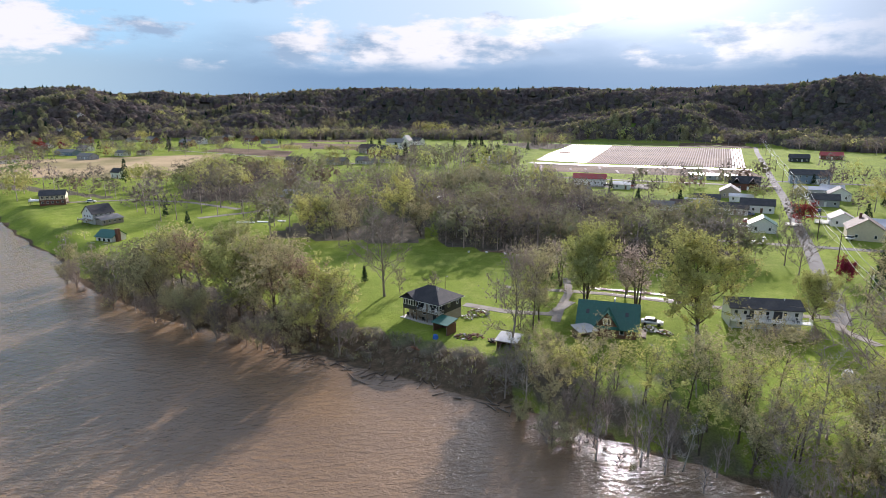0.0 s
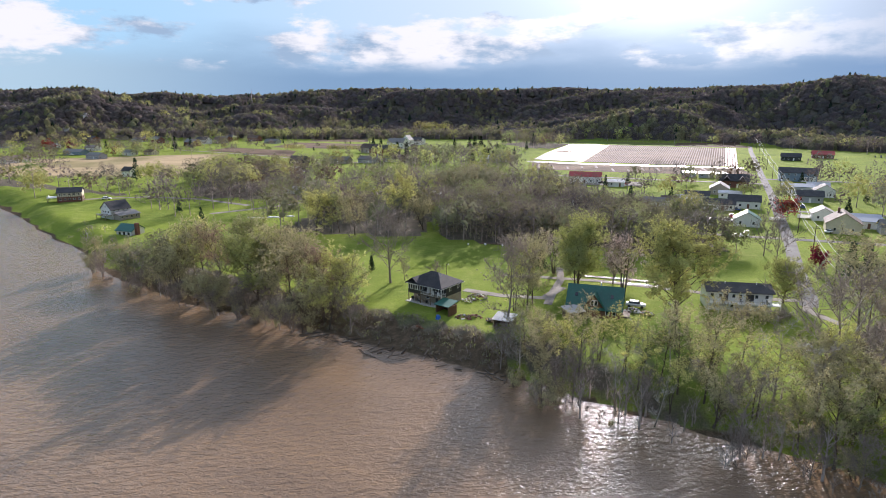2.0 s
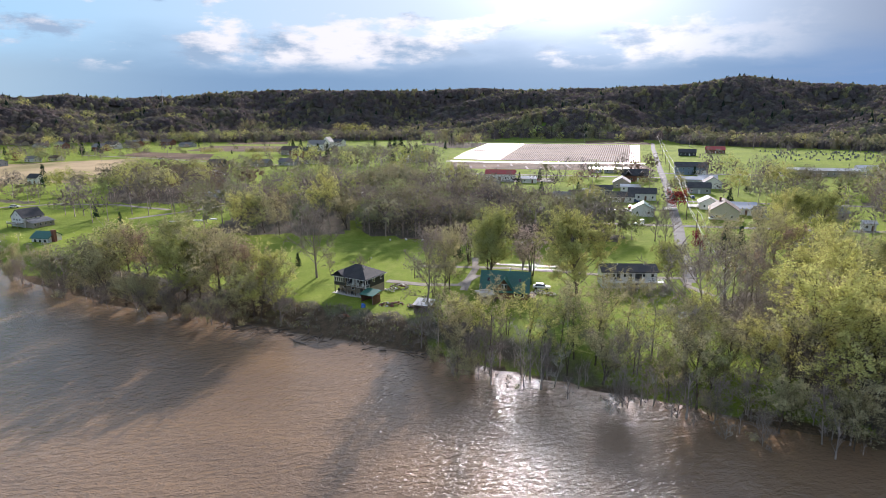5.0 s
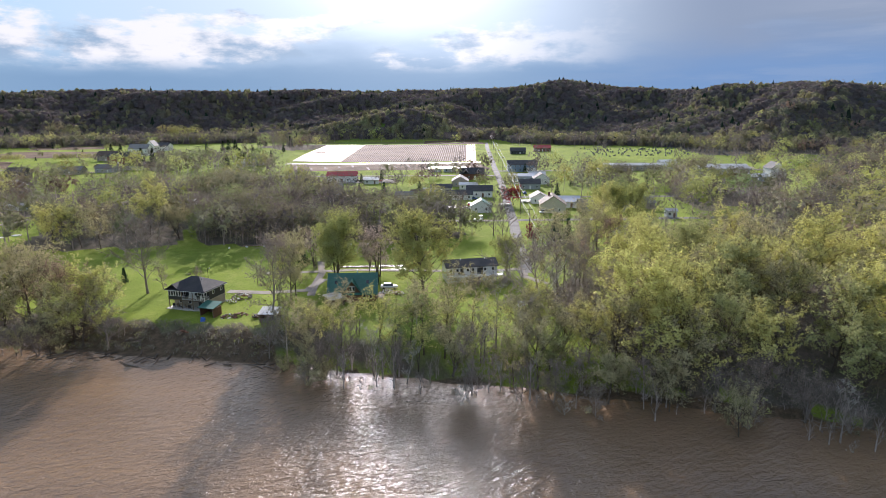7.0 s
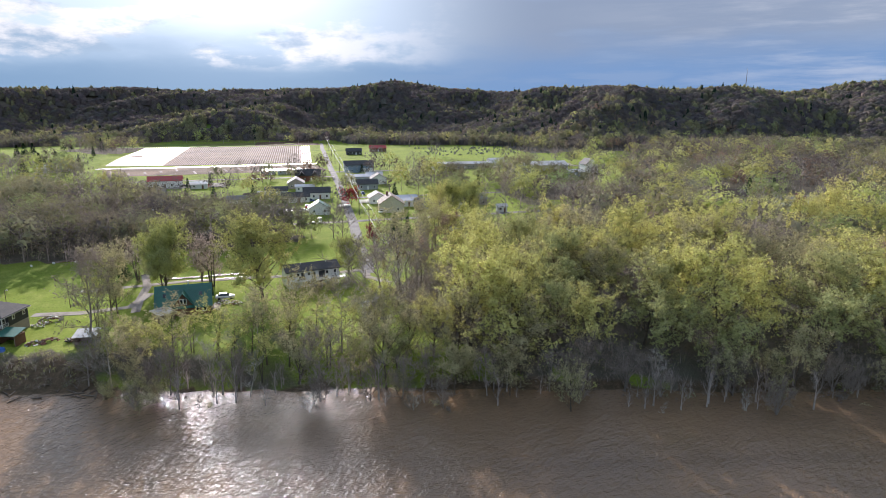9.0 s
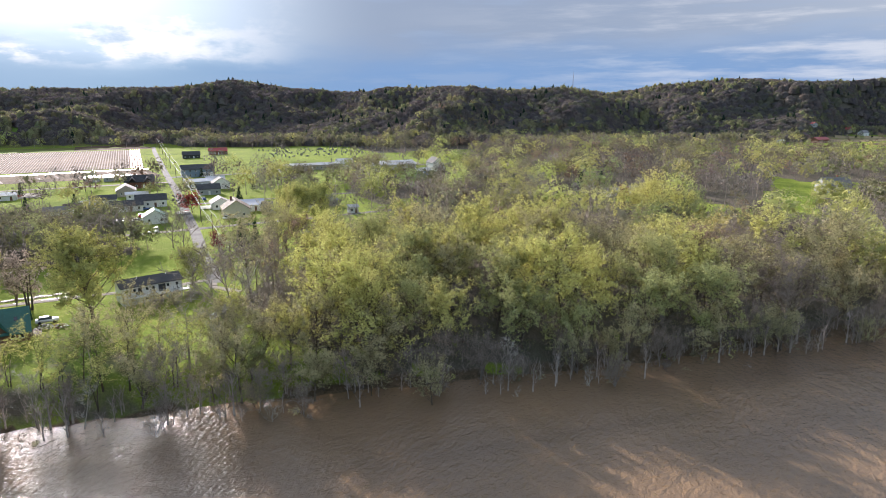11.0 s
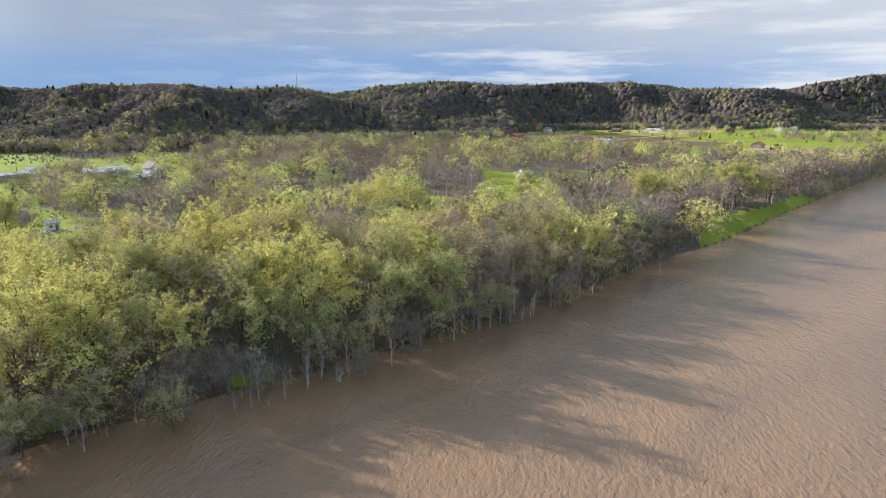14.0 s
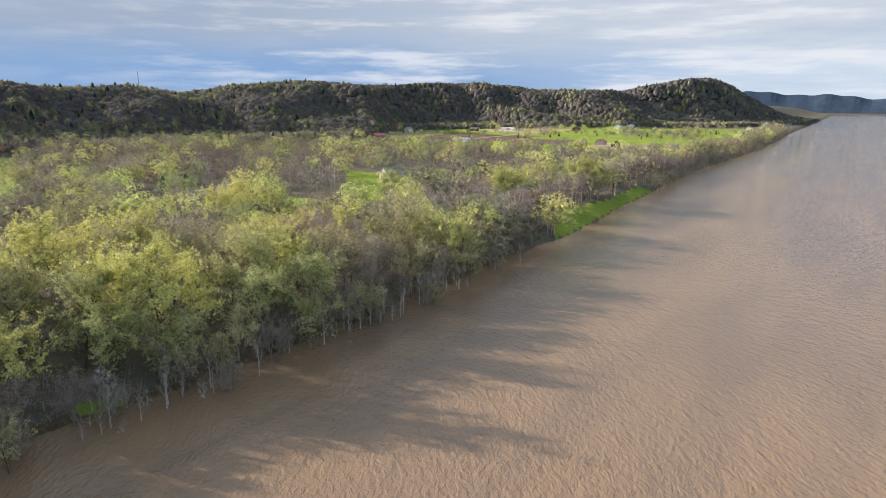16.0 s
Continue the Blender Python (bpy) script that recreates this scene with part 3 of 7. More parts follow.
def distant_ridge():
    """Low hills far down the valley, closing the view beyond the river's bend; their haze is put into the blue-grey
    base colour.
    """
    verts, faces = [], []
    n = 160
    for i in range(n + 1):
        a = radians(98 + 60 * i / n)
        top = 112 + 16 * math.sin(a * 23) + 9 * math.sin(a * 61 + 1) + 4 * math.sin(a * 190)
        for r, z in ((4420, 2.0), (4520, top * 0.55), (4640, top), (4900, top * 0.8)):
            verts.append((r * math.sin(a), -25 + r * math.cos(a), z))
        if i:
            o = (i - 1) * 4
            faces += [(o + k, o + k + 4, o + k + 5, o + k + 1) for k in range(3)]
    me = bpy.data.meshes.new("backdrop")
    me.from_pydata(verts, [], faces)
    me.materials.append(material("haze_toned_far_forest", (0.038, 0.056, 0.082), 1.0, vary=0.18, grain=0.02, large=0.004, spec=0.0))
    tagged(new("backdrop", me), "hills far down the valley, haze put into their blue-grey colour", "hills", kind="structure")


build_ground()
build_water()
distant_ridge()

# ---------------------------------------------------------------- trees


class Growth:
    """Collects tapered limbs and leaf cards."""

    def __init__(self, seed):
        self.r = np.random.default_rng(seed)
        self.heart = 0.0
        self.v, self.f, self.lv, self.lf, self.tips = [], [], [], [], []

    def limb(self, pts, radii, sides):
        base = len(self.v)
        n = len(pts)
        for k, (p, rad) in enumerate(zip(pts, radii)):
            d = Vector(pts[min(k + 1, n - 1)]) - Vector(pts[max(k - 1, 0)])
            d.normalize()
            u = d.orthogonal().normalized()
            w = d.cross(u)
            if k == n - 1:
                self.v.append(tuple(p))
            else:
                for q in range(sides):
                    a = 2 * math.pi * q / sides
                    self.v.append(tuple(Vector(p) + (u * math.cos(a) + w * math.sin(a)) * rad))
        for k in range(n - 2):
            o = base + k * sides
            for q in range(sides):
                q2 = (q + 1) % sides
                self.f.append((o + q, o + q2, o + sides + q2, o + sides + q))
        o, tip = base + (n - 2) * sides, base + (n - 1) * sides
        for q in range(sides):
            self.f.append((o + q, o + (q + 1) % sides, tip))

    def twig(self, p, q, wide):
        d = (Vector(q) - Vector(p)).normalized()
        u = d.cross(Vector(self.r.normal(0, 1, 3))).normalized() * wide
        o = len(self.v)
        self.v += [tuple(Vector(p) - u), tuple(Vector(p) + u), tuple(q)]
        self.f.append((o, o + 1, o + 2))

    def way(self, p, d, length, segs, bend, lift):
        pts, d = [Vector(p)], Vector(d).normalized()
        for _ in range(segs):
            d = (d + Vector(self.r.normal(0, bend, 3)) + Vector((0, 0, lift))).normalized()
            pts.append(pts[-1] + d * (length / segs))
        return pts, d

    def card(self, p, size, flat=0.0):
        a = Vector(self.r.normal(0, 0.46, 3))
        if self.heart:
            a += (Vector(p) - Vector((0, 0, self.heart))).normalized()
        a.normalize()
        b = a.orthogonal().normalized()
        c = a.cross(b)
        t = self.r.uniform(0, 6.28)
        u, w = (b * math.cos(t) + c * math.sin(t)) * size, (c * math.cos(t) - b * math.sin(t)) * size * 0.6
        o = len(self.lv)
        p = Vector(p)
        self.lv += [tuple(p - u * 0.55 - w * 0.4), tuple(p + u * 0.65), tuple(p - u * 0.1 + w * 0.9)]
        self.lf.append((o, o + 1, o + 2))


def grow_tree(seed, height, spread, limbs=11, twigs=5, cards=5, card=0.42, trunk=0.24, first=0.22, stems=1, lean=0.05, subs=8, twig_len=1.0):
    g = Growth(seed)
    g.heart = height * 0.45
    r = g.r
    for stem in range(stems):
        lean_to = (r.normal(0, lean + 0.12 * (stems > 1)), r.normal(0, lean + 0.12 * (stems > 1)), 1)
        h = height * (1 if stem == 0 else r.uniform(0.7, 0.95))
        pts, _ = g.way((r.normal(0, 0.25) * (stems > 1), r.normal(0, 0.25) * (stems > 1), -0.6), lean_to, h * 0.86, 6, 0.06, 0.05)
        rad = [trunk * (1 - 0.85 * k / 6) * (1.25 if k == 0 else 1) for k in range(7)]
        g.limb(pts, rad, 5)
        count = max(4, int(limbs / stems))
        for q in range(count):
            k = first + (0.98 - first) * (q + r.uniform(0, 0.8)) / count
            i = min(int(k * 6), 5)
            p = pts[i].lerp(pts[i + 1], k * 6 - i)
            a = q * 2.4 + r.uniform(-0.5, 0.5)
            reach = spread * (0.55 + 0.6 * math.sin(math.pi * min(1, 0.18 + (k - first) / (1.15 - first)))) * r.uniform(0.75, 1.15)
            rise = r.uniform(0.45, 0.9) + k * 0.5
            lp, ld = g.way(p, (math.cos(a), math.sin(a), rise), reach * 1.2, 4, 0.16, 0.10)
            lr = trunk * 0.42 * (1.1 - 0.6 * k)
            g.limb(lp, [lr, lr * 0.75, lr * 0.5, lr * 0.3, 0.01], 4)
            for u in range(subs):
                kk = 0.3 + 0.7 * (u + r.uniform(0, 0.9)) / subs
                ii = min(int(kk * 4), 3)
                sp = lp[ii].lerp(lp[ii + 1], min(kk * 4 - ii, 1))
                sd = Vector(r.normal(0, 0.6, 3)) + ld * 0.7 + Vector((0, 0, 0.35))
                sl = reach * r.uniform(0.3, 0.55)
                bp, bd = g.way(sp, sd, sl, 2, 0.2, 0.10)
                g.limb(bp, [lr * 0.30, lr * 0.2, 0.008], 3)
                for w in range(twigs):
                    ww = 0.25 + 0.75 * (w + r.uniform(0, 0.9)) / twigs
                    tp = bp[0].lerp(bp[1], min(ww * 2, 1)) if ww < 0.5 else bp[1].lerp(bp[2], min(ww * 2 - 1, 1))
                    td = (Vector(r.normal(0, 0.7, 3)) + bd * 0.6 + Vector((0, 0, 0.3))).normalized()
                    tl = r.uniform(0.6, 1.45) * twig_len
                    g.twig(tp, tp + td * tl, 0.034)
                    for c in range(cards):
                        g.card(tp + td * tl * r.uniform(0.25, 1.15) + Vector(r.normal(0, 0.16, 3)), card * r.uniform(0.6, 1.3))
    return g


def grow_evergreen(seed, height, spread):
    g = Growth(seed)
    r = g.r
    g.limb([(0, 0, -0.5), (0, 0, height * 0.5), (0, 0, height)], [0.22, 0.13, 0.02], 5)
    for k in range(26):
        z = height * (0.10 + 0.88 * k / 26)
        reach = spread * (1.02 - k / 26) * r.uniform(0.8, 1.1) + 0.25
        for q in range(6):
            a = q * 1.047 + k * 0.6 + r.uniform(-0.3, 0.3)
            d = Vector((math.cos(a), math.sin(a), -0.12))
            g.limb([Vector((0, 0, z)), Vector((0, 0, z)) + d * reach], [0.03, 0.0], 3)
            for c in range(5):
                g.card(Vector((0, 0, z)) + d * reach * (0.25 + 0.75 * (c + r.uniform(0, 1)) / 5) + Vector(r.normal(0, 0.16, 3)), 0.75 * r.uniform(0.7, 1.2))
    return g


def put_tint(me, tint):
    t = me.attributes.new("tint", "FLOAT_COLOR", "POINT")
    t.data.foreach_set("color", np.tile(np.array([*tint, 1], np.float32), len(me.vertices)))


def tree_meshes(name, g, bark, tint, leaf=None):
    wood = bpy.data.meshes.new(name + "_trunk")
    wood.from_pydata(g.v, [], g.f)
    wood.polygons.foreach_set("use_smooth", np.ones(len(wood.polygons), bool))
    wood.materials.append(bark)
    crown = None
    if g.lf:
        crown = bpy.data.meshes.new(name + "_crown")
        crown.from_pydata(g.lv, [], g.lf)
        put_tint(crown, tint)
        crown.materials.append(leaf or M_LEAF)
    return wood, crown


LIME, OLIVE, FRESH, RUSSET, PINK, GREYBUD = (0.58, 0.565, 0.200), (0.445, 0.41, 0.220), (0.40, 0.415, 0.180), (0.36, 0.26, 0.180), (0.46, 0.38, 0.31), (0.27, 0.228, 0.185)
KINDS = {
    "lime": [tree_meshes("lime", grow_tree(1, 15, 6.6, limbs=17, twigs=6, cards=12, card=0.28, first=0.16), M_BARK, LIME), tree_meshes("lime", grow_tree(2, 17, 7.2, limbs=18, twigs=6, cards=12, card=0.29, first=0.16), M_BARK, LIME)],
    "fresh": [tree_meshes("fresh", grow_tree(3, 15, 6.2, limbs=16, twigs=6, cards=11, card=0.28, first=0.18), M_BARK, FRESH), tree_meshes("fresh", grow_tree(4, 13, 6.2, limbs=17, twigs=6, cards=11, stems=2, card=0.28, first=0.16), M_BARK, FRESH)],
    "olive": [tree_meshes("olive", grow_tree(5, 16, 6.4, limbs=16, twigs=7, cards=9, card=0.25, first=0.18), M_BARK, OLIVE), tree_meshes("olive", grow_tree(6, 14, 6.2, limbs=17, twigs=7, cards=9, stems=2, card=0.25, first=0.16), M_BARK, OLIVE),
              tree_meshes("olive", grow_tree(7, 18, 6.8, limbs=18, twigs=6, cards=9, card=0.26, first=0.2), M_BARK, OLIVE)],
    "airy": [tree_meshes("airy", grow_tree(28, 16, 5.0, limbs=11, subs=5, twigs=5, cards=9, card=0.25, first=0.34, trunk=0.17), M_BARK, OLIVE), tree_meshes("airy", grow_tree(29, 14, 4.6, limbs=10, subs=5, twigs=5, cards=9, card=0.25, first=0.30, stems=2, trunk=0.15), M_BARK, LIME)],
    "tall": [tree_meshes("tall", grow_tree(26, 17, 5.6, limbs=13, twigs=7, cards=8, card=0.26, first=0.40, trunk=0.2), M_BARK, OLIVE), tree_meshes("tall", grow_tree(27, 15, 5.2, limbs=12, twigs=7, cards=8, card=0.26, first=0.36, stems=2, trunk=0.18), M_BARK, LIME)],
    "bud": [tree_meshes("bud", grow_tree(8, 15, 5.2, limbs=15, twigs=9, cards=2, card=0.26), M_TWIG, GREYBUD), tree_meshes("bud", grow_tree(9, 13, 5.0, limbs=16, twigs=9, cards=2, card=0.26, stems=3), M_TWIG, GREYBUD)],
    "bare": [tree_meshes("bare", grow_tree(10, 15, 5.4, limbs=16, cards=0, twigs=14, twig_len=1.15), M_TWIG, GREYBUD), tree_meshes("bare", grow_tree(11, 13, 3.0, limbs=12, cards=0, twigs=9, trunk=0.15), M_TWIG, GREYBUD)],
    "pale": [tree_meshes("pale", grow_tree(12, 16, 4.2, cards=0, twigs=8, trunk=0.22), M_PALE, GREYBUD), tree_meshes("pale", grow_tree(13, 13, 1.9, cards=0, twigs=5, trunk=0.12, lean=0.12, subs=6), M_PALE, GREYBUD)],
    "russet": [tree_meshes("russet", grow_tree(14, 14, 5.0, limbs=14, twigs=6, cards=3, card=0.34), M_BARK, RUSSET)],
    "blossom": [tree_meshes("blossom", grow_tree(15, 12, 4.4, limbs=15, twigs=6, cards=4, card=0.30, stems=3), M_BARK, PINK)],
    "evergreen": [tree_meshes("evergreen", grow_evergreen(16, 13, 3.0), M_BARK, (0.042, 0.075, 0.036), M_NEEDLE)],
    "dome": [tree_meshes("dome", grow_tree(25, 15, 7.4, limbs=30, twigs=8, cards=13, card=0.29, trunk=0.34, first=0.10), M_BARK, (0.41, 0.42, 0.15))],
    "red": [tree_meshes("red", grow_tree(17, 6.0, 2.8, cards=6, card=0.36, trunk=0.14, first=0.15, twig_len=0.7), M_BARK, (0.23, 0.030, 0.055))],
    "shrub": [tree_meshes("shrub", grow_tree(18, 3.2, 1.7, limbs=8, cards=3, card=0.30, stems=4, trunk=0.06, first=0.1, twigs=4, subs=4, twig_len=0.6), M_TWIG, OLIVE),
              tree_meshes("shrub", grow_tree(19, 2.6, 1.9, limbs=8, cards=1, card=0.22, stems=5, trunk=0.05, first=0.1, twigs=7, subs=4, twig_len=0.7), M_TWIG, GREYBUD)],
}
SAYS = {
    "airy": "slender open tree with few small spring leaves",
    "tall": "high-crowned tree with thin spring leaves over bare stems",
    "dome": "broad round tree dense with fresh yellow-green leaves",
    "lime": "broad spring tree with dense yellow-green young leaves", "fresh": "spring tree with fresh green leaves and dark limbs",
    "olive": "spring tree with thin olive-green leaves and visible limbs", "bud": "brown-grey tree in bud with fine twigs",
    "bare": "bare grey-brown tree with fine upright twigs", "pale": "bare sycamore with chalky white trunk and limbs",
    "russet": "tree with thin rust-orange spring leaves", "blossom": "many-stemmed tree with pale pinkish blossom",
    "evergreen": "dark green conical evergreen tree", "red": "small round tree with crimson leaves", "shrub": "low many-stemmed shrub with thin leaves",
}
tree_count, OUTLYING = {}, []


def tree(kind, x, y, size=1.0, turn=None, z=None, wide=1.0, label="", form=None):
    """One tree with its trunk and crown, standing on the ground or in the shallow flood."""
    if turn is None:
        turn = float(rng.uniform(0, 360))
    if math.hypot(x, y) > 228 and kind in FAR:
        OUTLYING.append((x, y, float(land(x, y)), size * (1.4 if kind == "evergreen" else 1.0), kind))
        return None
    pick = tree_count[kind] = tree_count.get(kind, int(rng.integers(0, 3))) + 1
    forms = KINDS[kind]
    wood, crown = forms[(pick if form is None else form) % len(forms)]
    name = "shrub" if kind == "shrub" else "tree"
    root = new(name, None)
    root.empty_display_size = 0.5
    root.matrix_world = pose(x, y, (float(land(x, y)) if z is None else z) - 0.05, 0, 0, turn) @ Matrix.Diagonal((size * wide, size * wide, size, 1))
    t = new("trunk", wood)
    t.parent = root
    if crown:
        c = new("crown", crown)
        c.parent = root
    tagged(root, label or SAYS[kind], name, "trees on the river plain")
    return root


def scatter(poly, gap, seed, tries=30):
    """Points in an outline, no two nearer than gap."""
    r = np.random.default_rng(seed)
    p = np.array(poly, float)
    lo, hi = p.min(0), p.max(0)
    want = int(np.prod(hi - lo) / gap ** 2 * 4) + 40
    cell, kept = {}, []
    q = r.uniform(lo, hi, (want, 2))
    ok = inside(q[:, 0], q[:, 1], poly)
    for o in OPEN:
        ok &= ~inside(q[:, 0], q[:, 1], o)
    for x, y in q[ok]:
        i, j = int(x // gap), int(y // gap)
        if all((x - a) ** 2 + (y - b) ** 2 > (gap * 0.8) ** 2 for m in (-1, 0, 1) for k in (-1, 0, 1) for a, b in cell.get((i + m, j + k), ())):
            cell.setdefault((i, j), []).append((x, y))
            kept.append((float(x), float(y)))
    return kept


MIX = {
    "river": ["olive"] * 9 + ["bud"] * 2 + ["lime"] * 3 + ["fresh"] * 2 + ["bare"] * 2 + ["russet"],
    "bottom": ["olive"] * 5 + ["bud"] * 4 + ["lime"] * 5 + ["fresh"] + ["bare"] * 3 + ["pale"] + ["russet"],
    "thicket": ["bud"] * 5 + ["olive"] * 6 + ["bare"] * 3 + ["fresh"] * 2,
    "mixed": ["olive"] * 4 + ["bud"] * 5 + ["lime"] * 2 + ["fresh"] * 2 + ["bare"] * 6 + ["russet"],
    "village": ["olive"] * 3 + ["lime"] + ["fresh"] * 2 + ["bud"] * 4 + ["bare"] * 3 + ["evergreen"] * 2 + ["russet"],
    "low": ["olive"] * 5 + ["bud"] * 4 + ["lime"] * 2 + ["bare"] * 2 + ["fresh"],
    "far": ["olive"] * 4 + ["bud"] * 5 + ["lime"] * 3 + ["fresh"] + ["bare"] * 6 + ["pale"],
}
TINTS = {"lime": (0.46, 0.455, 0.170), "fresh": (0.295, 0.315, 0.138), "olive": (0.255, 0.240, 0.146), "bud": (0.200, 0.170, 0.150), "bare": (0.175, 0.152, 0.138), "pale": (0.34, 0.31, 0.285), "russet": (0.28, 0.210, 0.150), "evergreen": (0.040, 0.068, 0.036)}


def simple_tree(seed, height, spread, cards, card, cone=False, limbs=9, twigs=2, thin=0.6, core=0):
    """A light tree for a distant wood: wood and leaf triangles as arrays (vertices, triangles, is_leaf)."""
    r = np.random.default_rng(seed)
    v, f, leaf = [], [], []
    def spike(a, b, rad):
        a, b = np.array(a, float), np.array(b, float)
        o = len(v)
        for q in range(3):
            v.append(a + [rad * math.cos(q * 2.09), rad * math.sin(q * 2.09), 0])
        v.append(b)
        for q in range(3):
            f.append((o + q, o + (q + 1) % 3, o + 3))
            leaf.append(0)
    spike((0, 0, -0.5), (0, 0, height * 0.9), 0.26)
    for q in range(0 if cone else limbs):
        a, z = q * 2.4, height * r.uniform(0.22, 0.75)
        e = np.array([math.cos(a) * spread * r.uniform(0.5, 1), math.sin(a) * spread * r.uniform(0.5, 1), z + height * r.uniform(0.15, 0.35)])
        spike((0, 0, z), e, 0.09)
        for _ in range(twigs):
            k = r.uniform(0.3, 1)
            m = np.array([0, 0, z]) * (1 - k) + e * k
            spike(m, m + r.normal(0, 1.0, 3) + [0, 0, 1.2], 0.04)
    # leaves and twigs gather in rounded masses at the ends of the limbs
    masses = []
    count = max(9, cards // 42)
    for q in range(count):
        up = 1.0 - 1.62 * (q + r.uniform(0.1, 0.9)) / count
        a, flat = q * 2.4 + r.uniform(-0.5, 0.5), math.sqrt(max(0.0, 1 - up * up))
        k = r.uniform(0.62, 0.98)
        masses.append((np.array([math.cos(a) * flat * spread * k, math.sin(a) * flat * spread * k, height * (0.54 + 0.41 * up * k)]), spread * r.uniform(0.30, 0.46)))
    for n in range(cards + core):
        inner = n >= cards
        if cone:
            z = r.uniform(0.08, 1)
            w = spread * (1.05 - z) * math.sqrt(r.uniform(0.2, 1))
            a = r.uniform(0, 6.28)
            c = np.array([math.cos(a) * w, math.sin(a) * w, z * height])
            out = c - [0, 0, height * 0.42]
        else:
            m, rad = masses[n % count]
            out = r.normal(0, 1, 3)
            away = m - [0, 0, height * 0.45]
            out = out / np.linalg.norm(out) + away / (np.linalg.norm(away) + 1e-6) * 0.55
            out = out / (np.linalg.norm(out) + 1e-6)
            c = (m - [0, 0, height * 0.5]) * 0.74 + [0, 0, height * 0.5] if inner else m + out * rad * r.uniform(0.72, 1.08) * np.array([1, 1, 0.85])
        out = out / (np.linalg.norm(out) + 1e-6)
        n = r.normal(0, 1, (2, 3))
        if thin < 0.3 and not inner:
            u = out * 0.8 + [0, 0, 0.7] + n[0] * 0.55
            w = np.cross(u, n[1])
        else:
            face = out + n[0] * 0.24
            u = np.cross(face, n[1])
            w = np.cross(u, face)
        u = u / np.linalg.norm(u) * (spread * 0.40 if inner else card) * r.uniform(0.6, 1.3)
        w = w / np.linalg.norm(w) * (spread * 0.26 * min(1.0, thin * 2.5) if inner else card * thin)
        o = len(v)
        v.extend([c - u * 0.5 - w * 0.3, c + u * 0.6, c - u * 0.1 + w * 0.8])
        f.append((o, o + 1, o + 2))
        leaf.append(1)
    return np.array(v), np.array(f), np.array(leaf)


# greyer than TINTS: distance haze is partly put into these hill colours
HAZED_HILL_TINTS = {"lime": (0.32, 0.312, 0.16), "olive": (0.198, 0.190, 0.130), "bud": (0.200, 0.172, 0.154), "bare": (0.178, 0.157, 0.150), "evergreen": (0.045, 0.072, 0.050)}


def wood_stuff(name, label, spots, templates, seed, tints=None, leaf=M_LEAF, dark=0.68):
    """One object for a wood: spots are (x, y, z, size, kind); templates give light trees by kind."""
    r = np.random.default_rng(seed)
    V, F, L, T, base = [], [], [], [], 0
    for x, y, z, size, kind in spots:
        v, f, is_leaf = templates[kind][int(r.integers(0, len(templates[kind])))]
        a = r.uniform(0, 6.28)
        c, s = math.cos(a) * size, math.sin(a) * size
        w = r.uniform(0.85, 1.2)
        p = np.stack([(v[:, 0] * c - v[:, 1] * s) * w + x, (v[:, 0] * s + v[:, 1] * c) * w + y, v[:, 2] * size + z], -1)
        V.append(p), F.append(f + base), L.append(is_leaf)
        tint = np.array((tints or TINTS)[kind]) * r.uniform(dark, 1.9 - dark) * (1 + r.normal(0, 0.03, 3))
        T.append(np.tile(np.clip([*tint, 1], 0, 1), (len(v), 1)))
        base += len(v)
    V, F, L, T = np.vstack(V), np.vstack(F), np.concatenate(L), np.vstack(T)
    me = bpy.data.meshes.new(name)
    me.vertices.add(len(V))
    me.vertices.foreach_set("co", V.astype(np.float32).ravel())
    me.loops.add(F.size)
    me.loops.foreach_set("vertex_index", F.astype(np.int32).ravel())
    me.polygons.add(len(F))
    me.polygons.foreach_set("loop_start", np.arange(0, F.size, 3, dtype=np.int32))
    me.polygons.foreach_set("material_index", L.astype(np.int32))
    me.polygons.foreach_set("use_smooth", np.ones(len(F), bool))
    me.update()
    me.validate()
    t = me.attributes.new("tint", "FLOAT_COLOR", "POINT")
    t.data.foreach_set("color", T.astype(np.float32).ravel())
    me.materials.append(M_TWIG), me.materials.append(leaf)
    return tagged(new(name, me), label, "woodland", kind="stuff")


MID = {k: [simple_tree(30 + i * 7 + len(k), h, w, c, s, k == "evergreen", 9, 2, t, 0 if k == "pale" else 40) for i in range(4)]
       for k, h, w, c, s, t in (("lime", 16, 6.9, 860, 0.66, 0.6), ("fresh", 15, 6.6, 800, 0.64, 0.6), ("olive", 16, 6.8, 740, 0.62, 0.5), ("bud", 15, 6.2, 520, 0.90, 0.18),
                                ("bare", 15, 5.8, 380, 1.2, 0.10), ("pale", 17, 5.4, 170, 1.25, 0.08), ("russet", 14, 5.6, 400, 0.75, 0.5), ("evergreen", 9, 2.8, 300, 1.0, 0.5))}
FAR = {k: [simple_tree(45 + i * 7 + len(k), h, w, c, s, k == "evergreen", 5, 1, t, 0 if k == "pale" else 24) for i in range(4)]
       for k, h, w, c, s, t in (("lime", 15, 6.2, 270, 1.0, 0.6), ("fresh", 15, 6.2, 260, 1.0, 0.6), ("olive", 15, 6.2, 240, 0.98, 0.5), ("bud", 15, 5.6, 200, 1.35, 0.25),
                                ("bare", 15, 5.4, 160, 1.5, 0.14), ("pale", 17, 5.0, 70, 1.5, 0.10), ("russet", 13, 5.2, 180, 1.1, 0.5), ("evergreen", 9, 2.8, 140, 1.3, 0.5))}


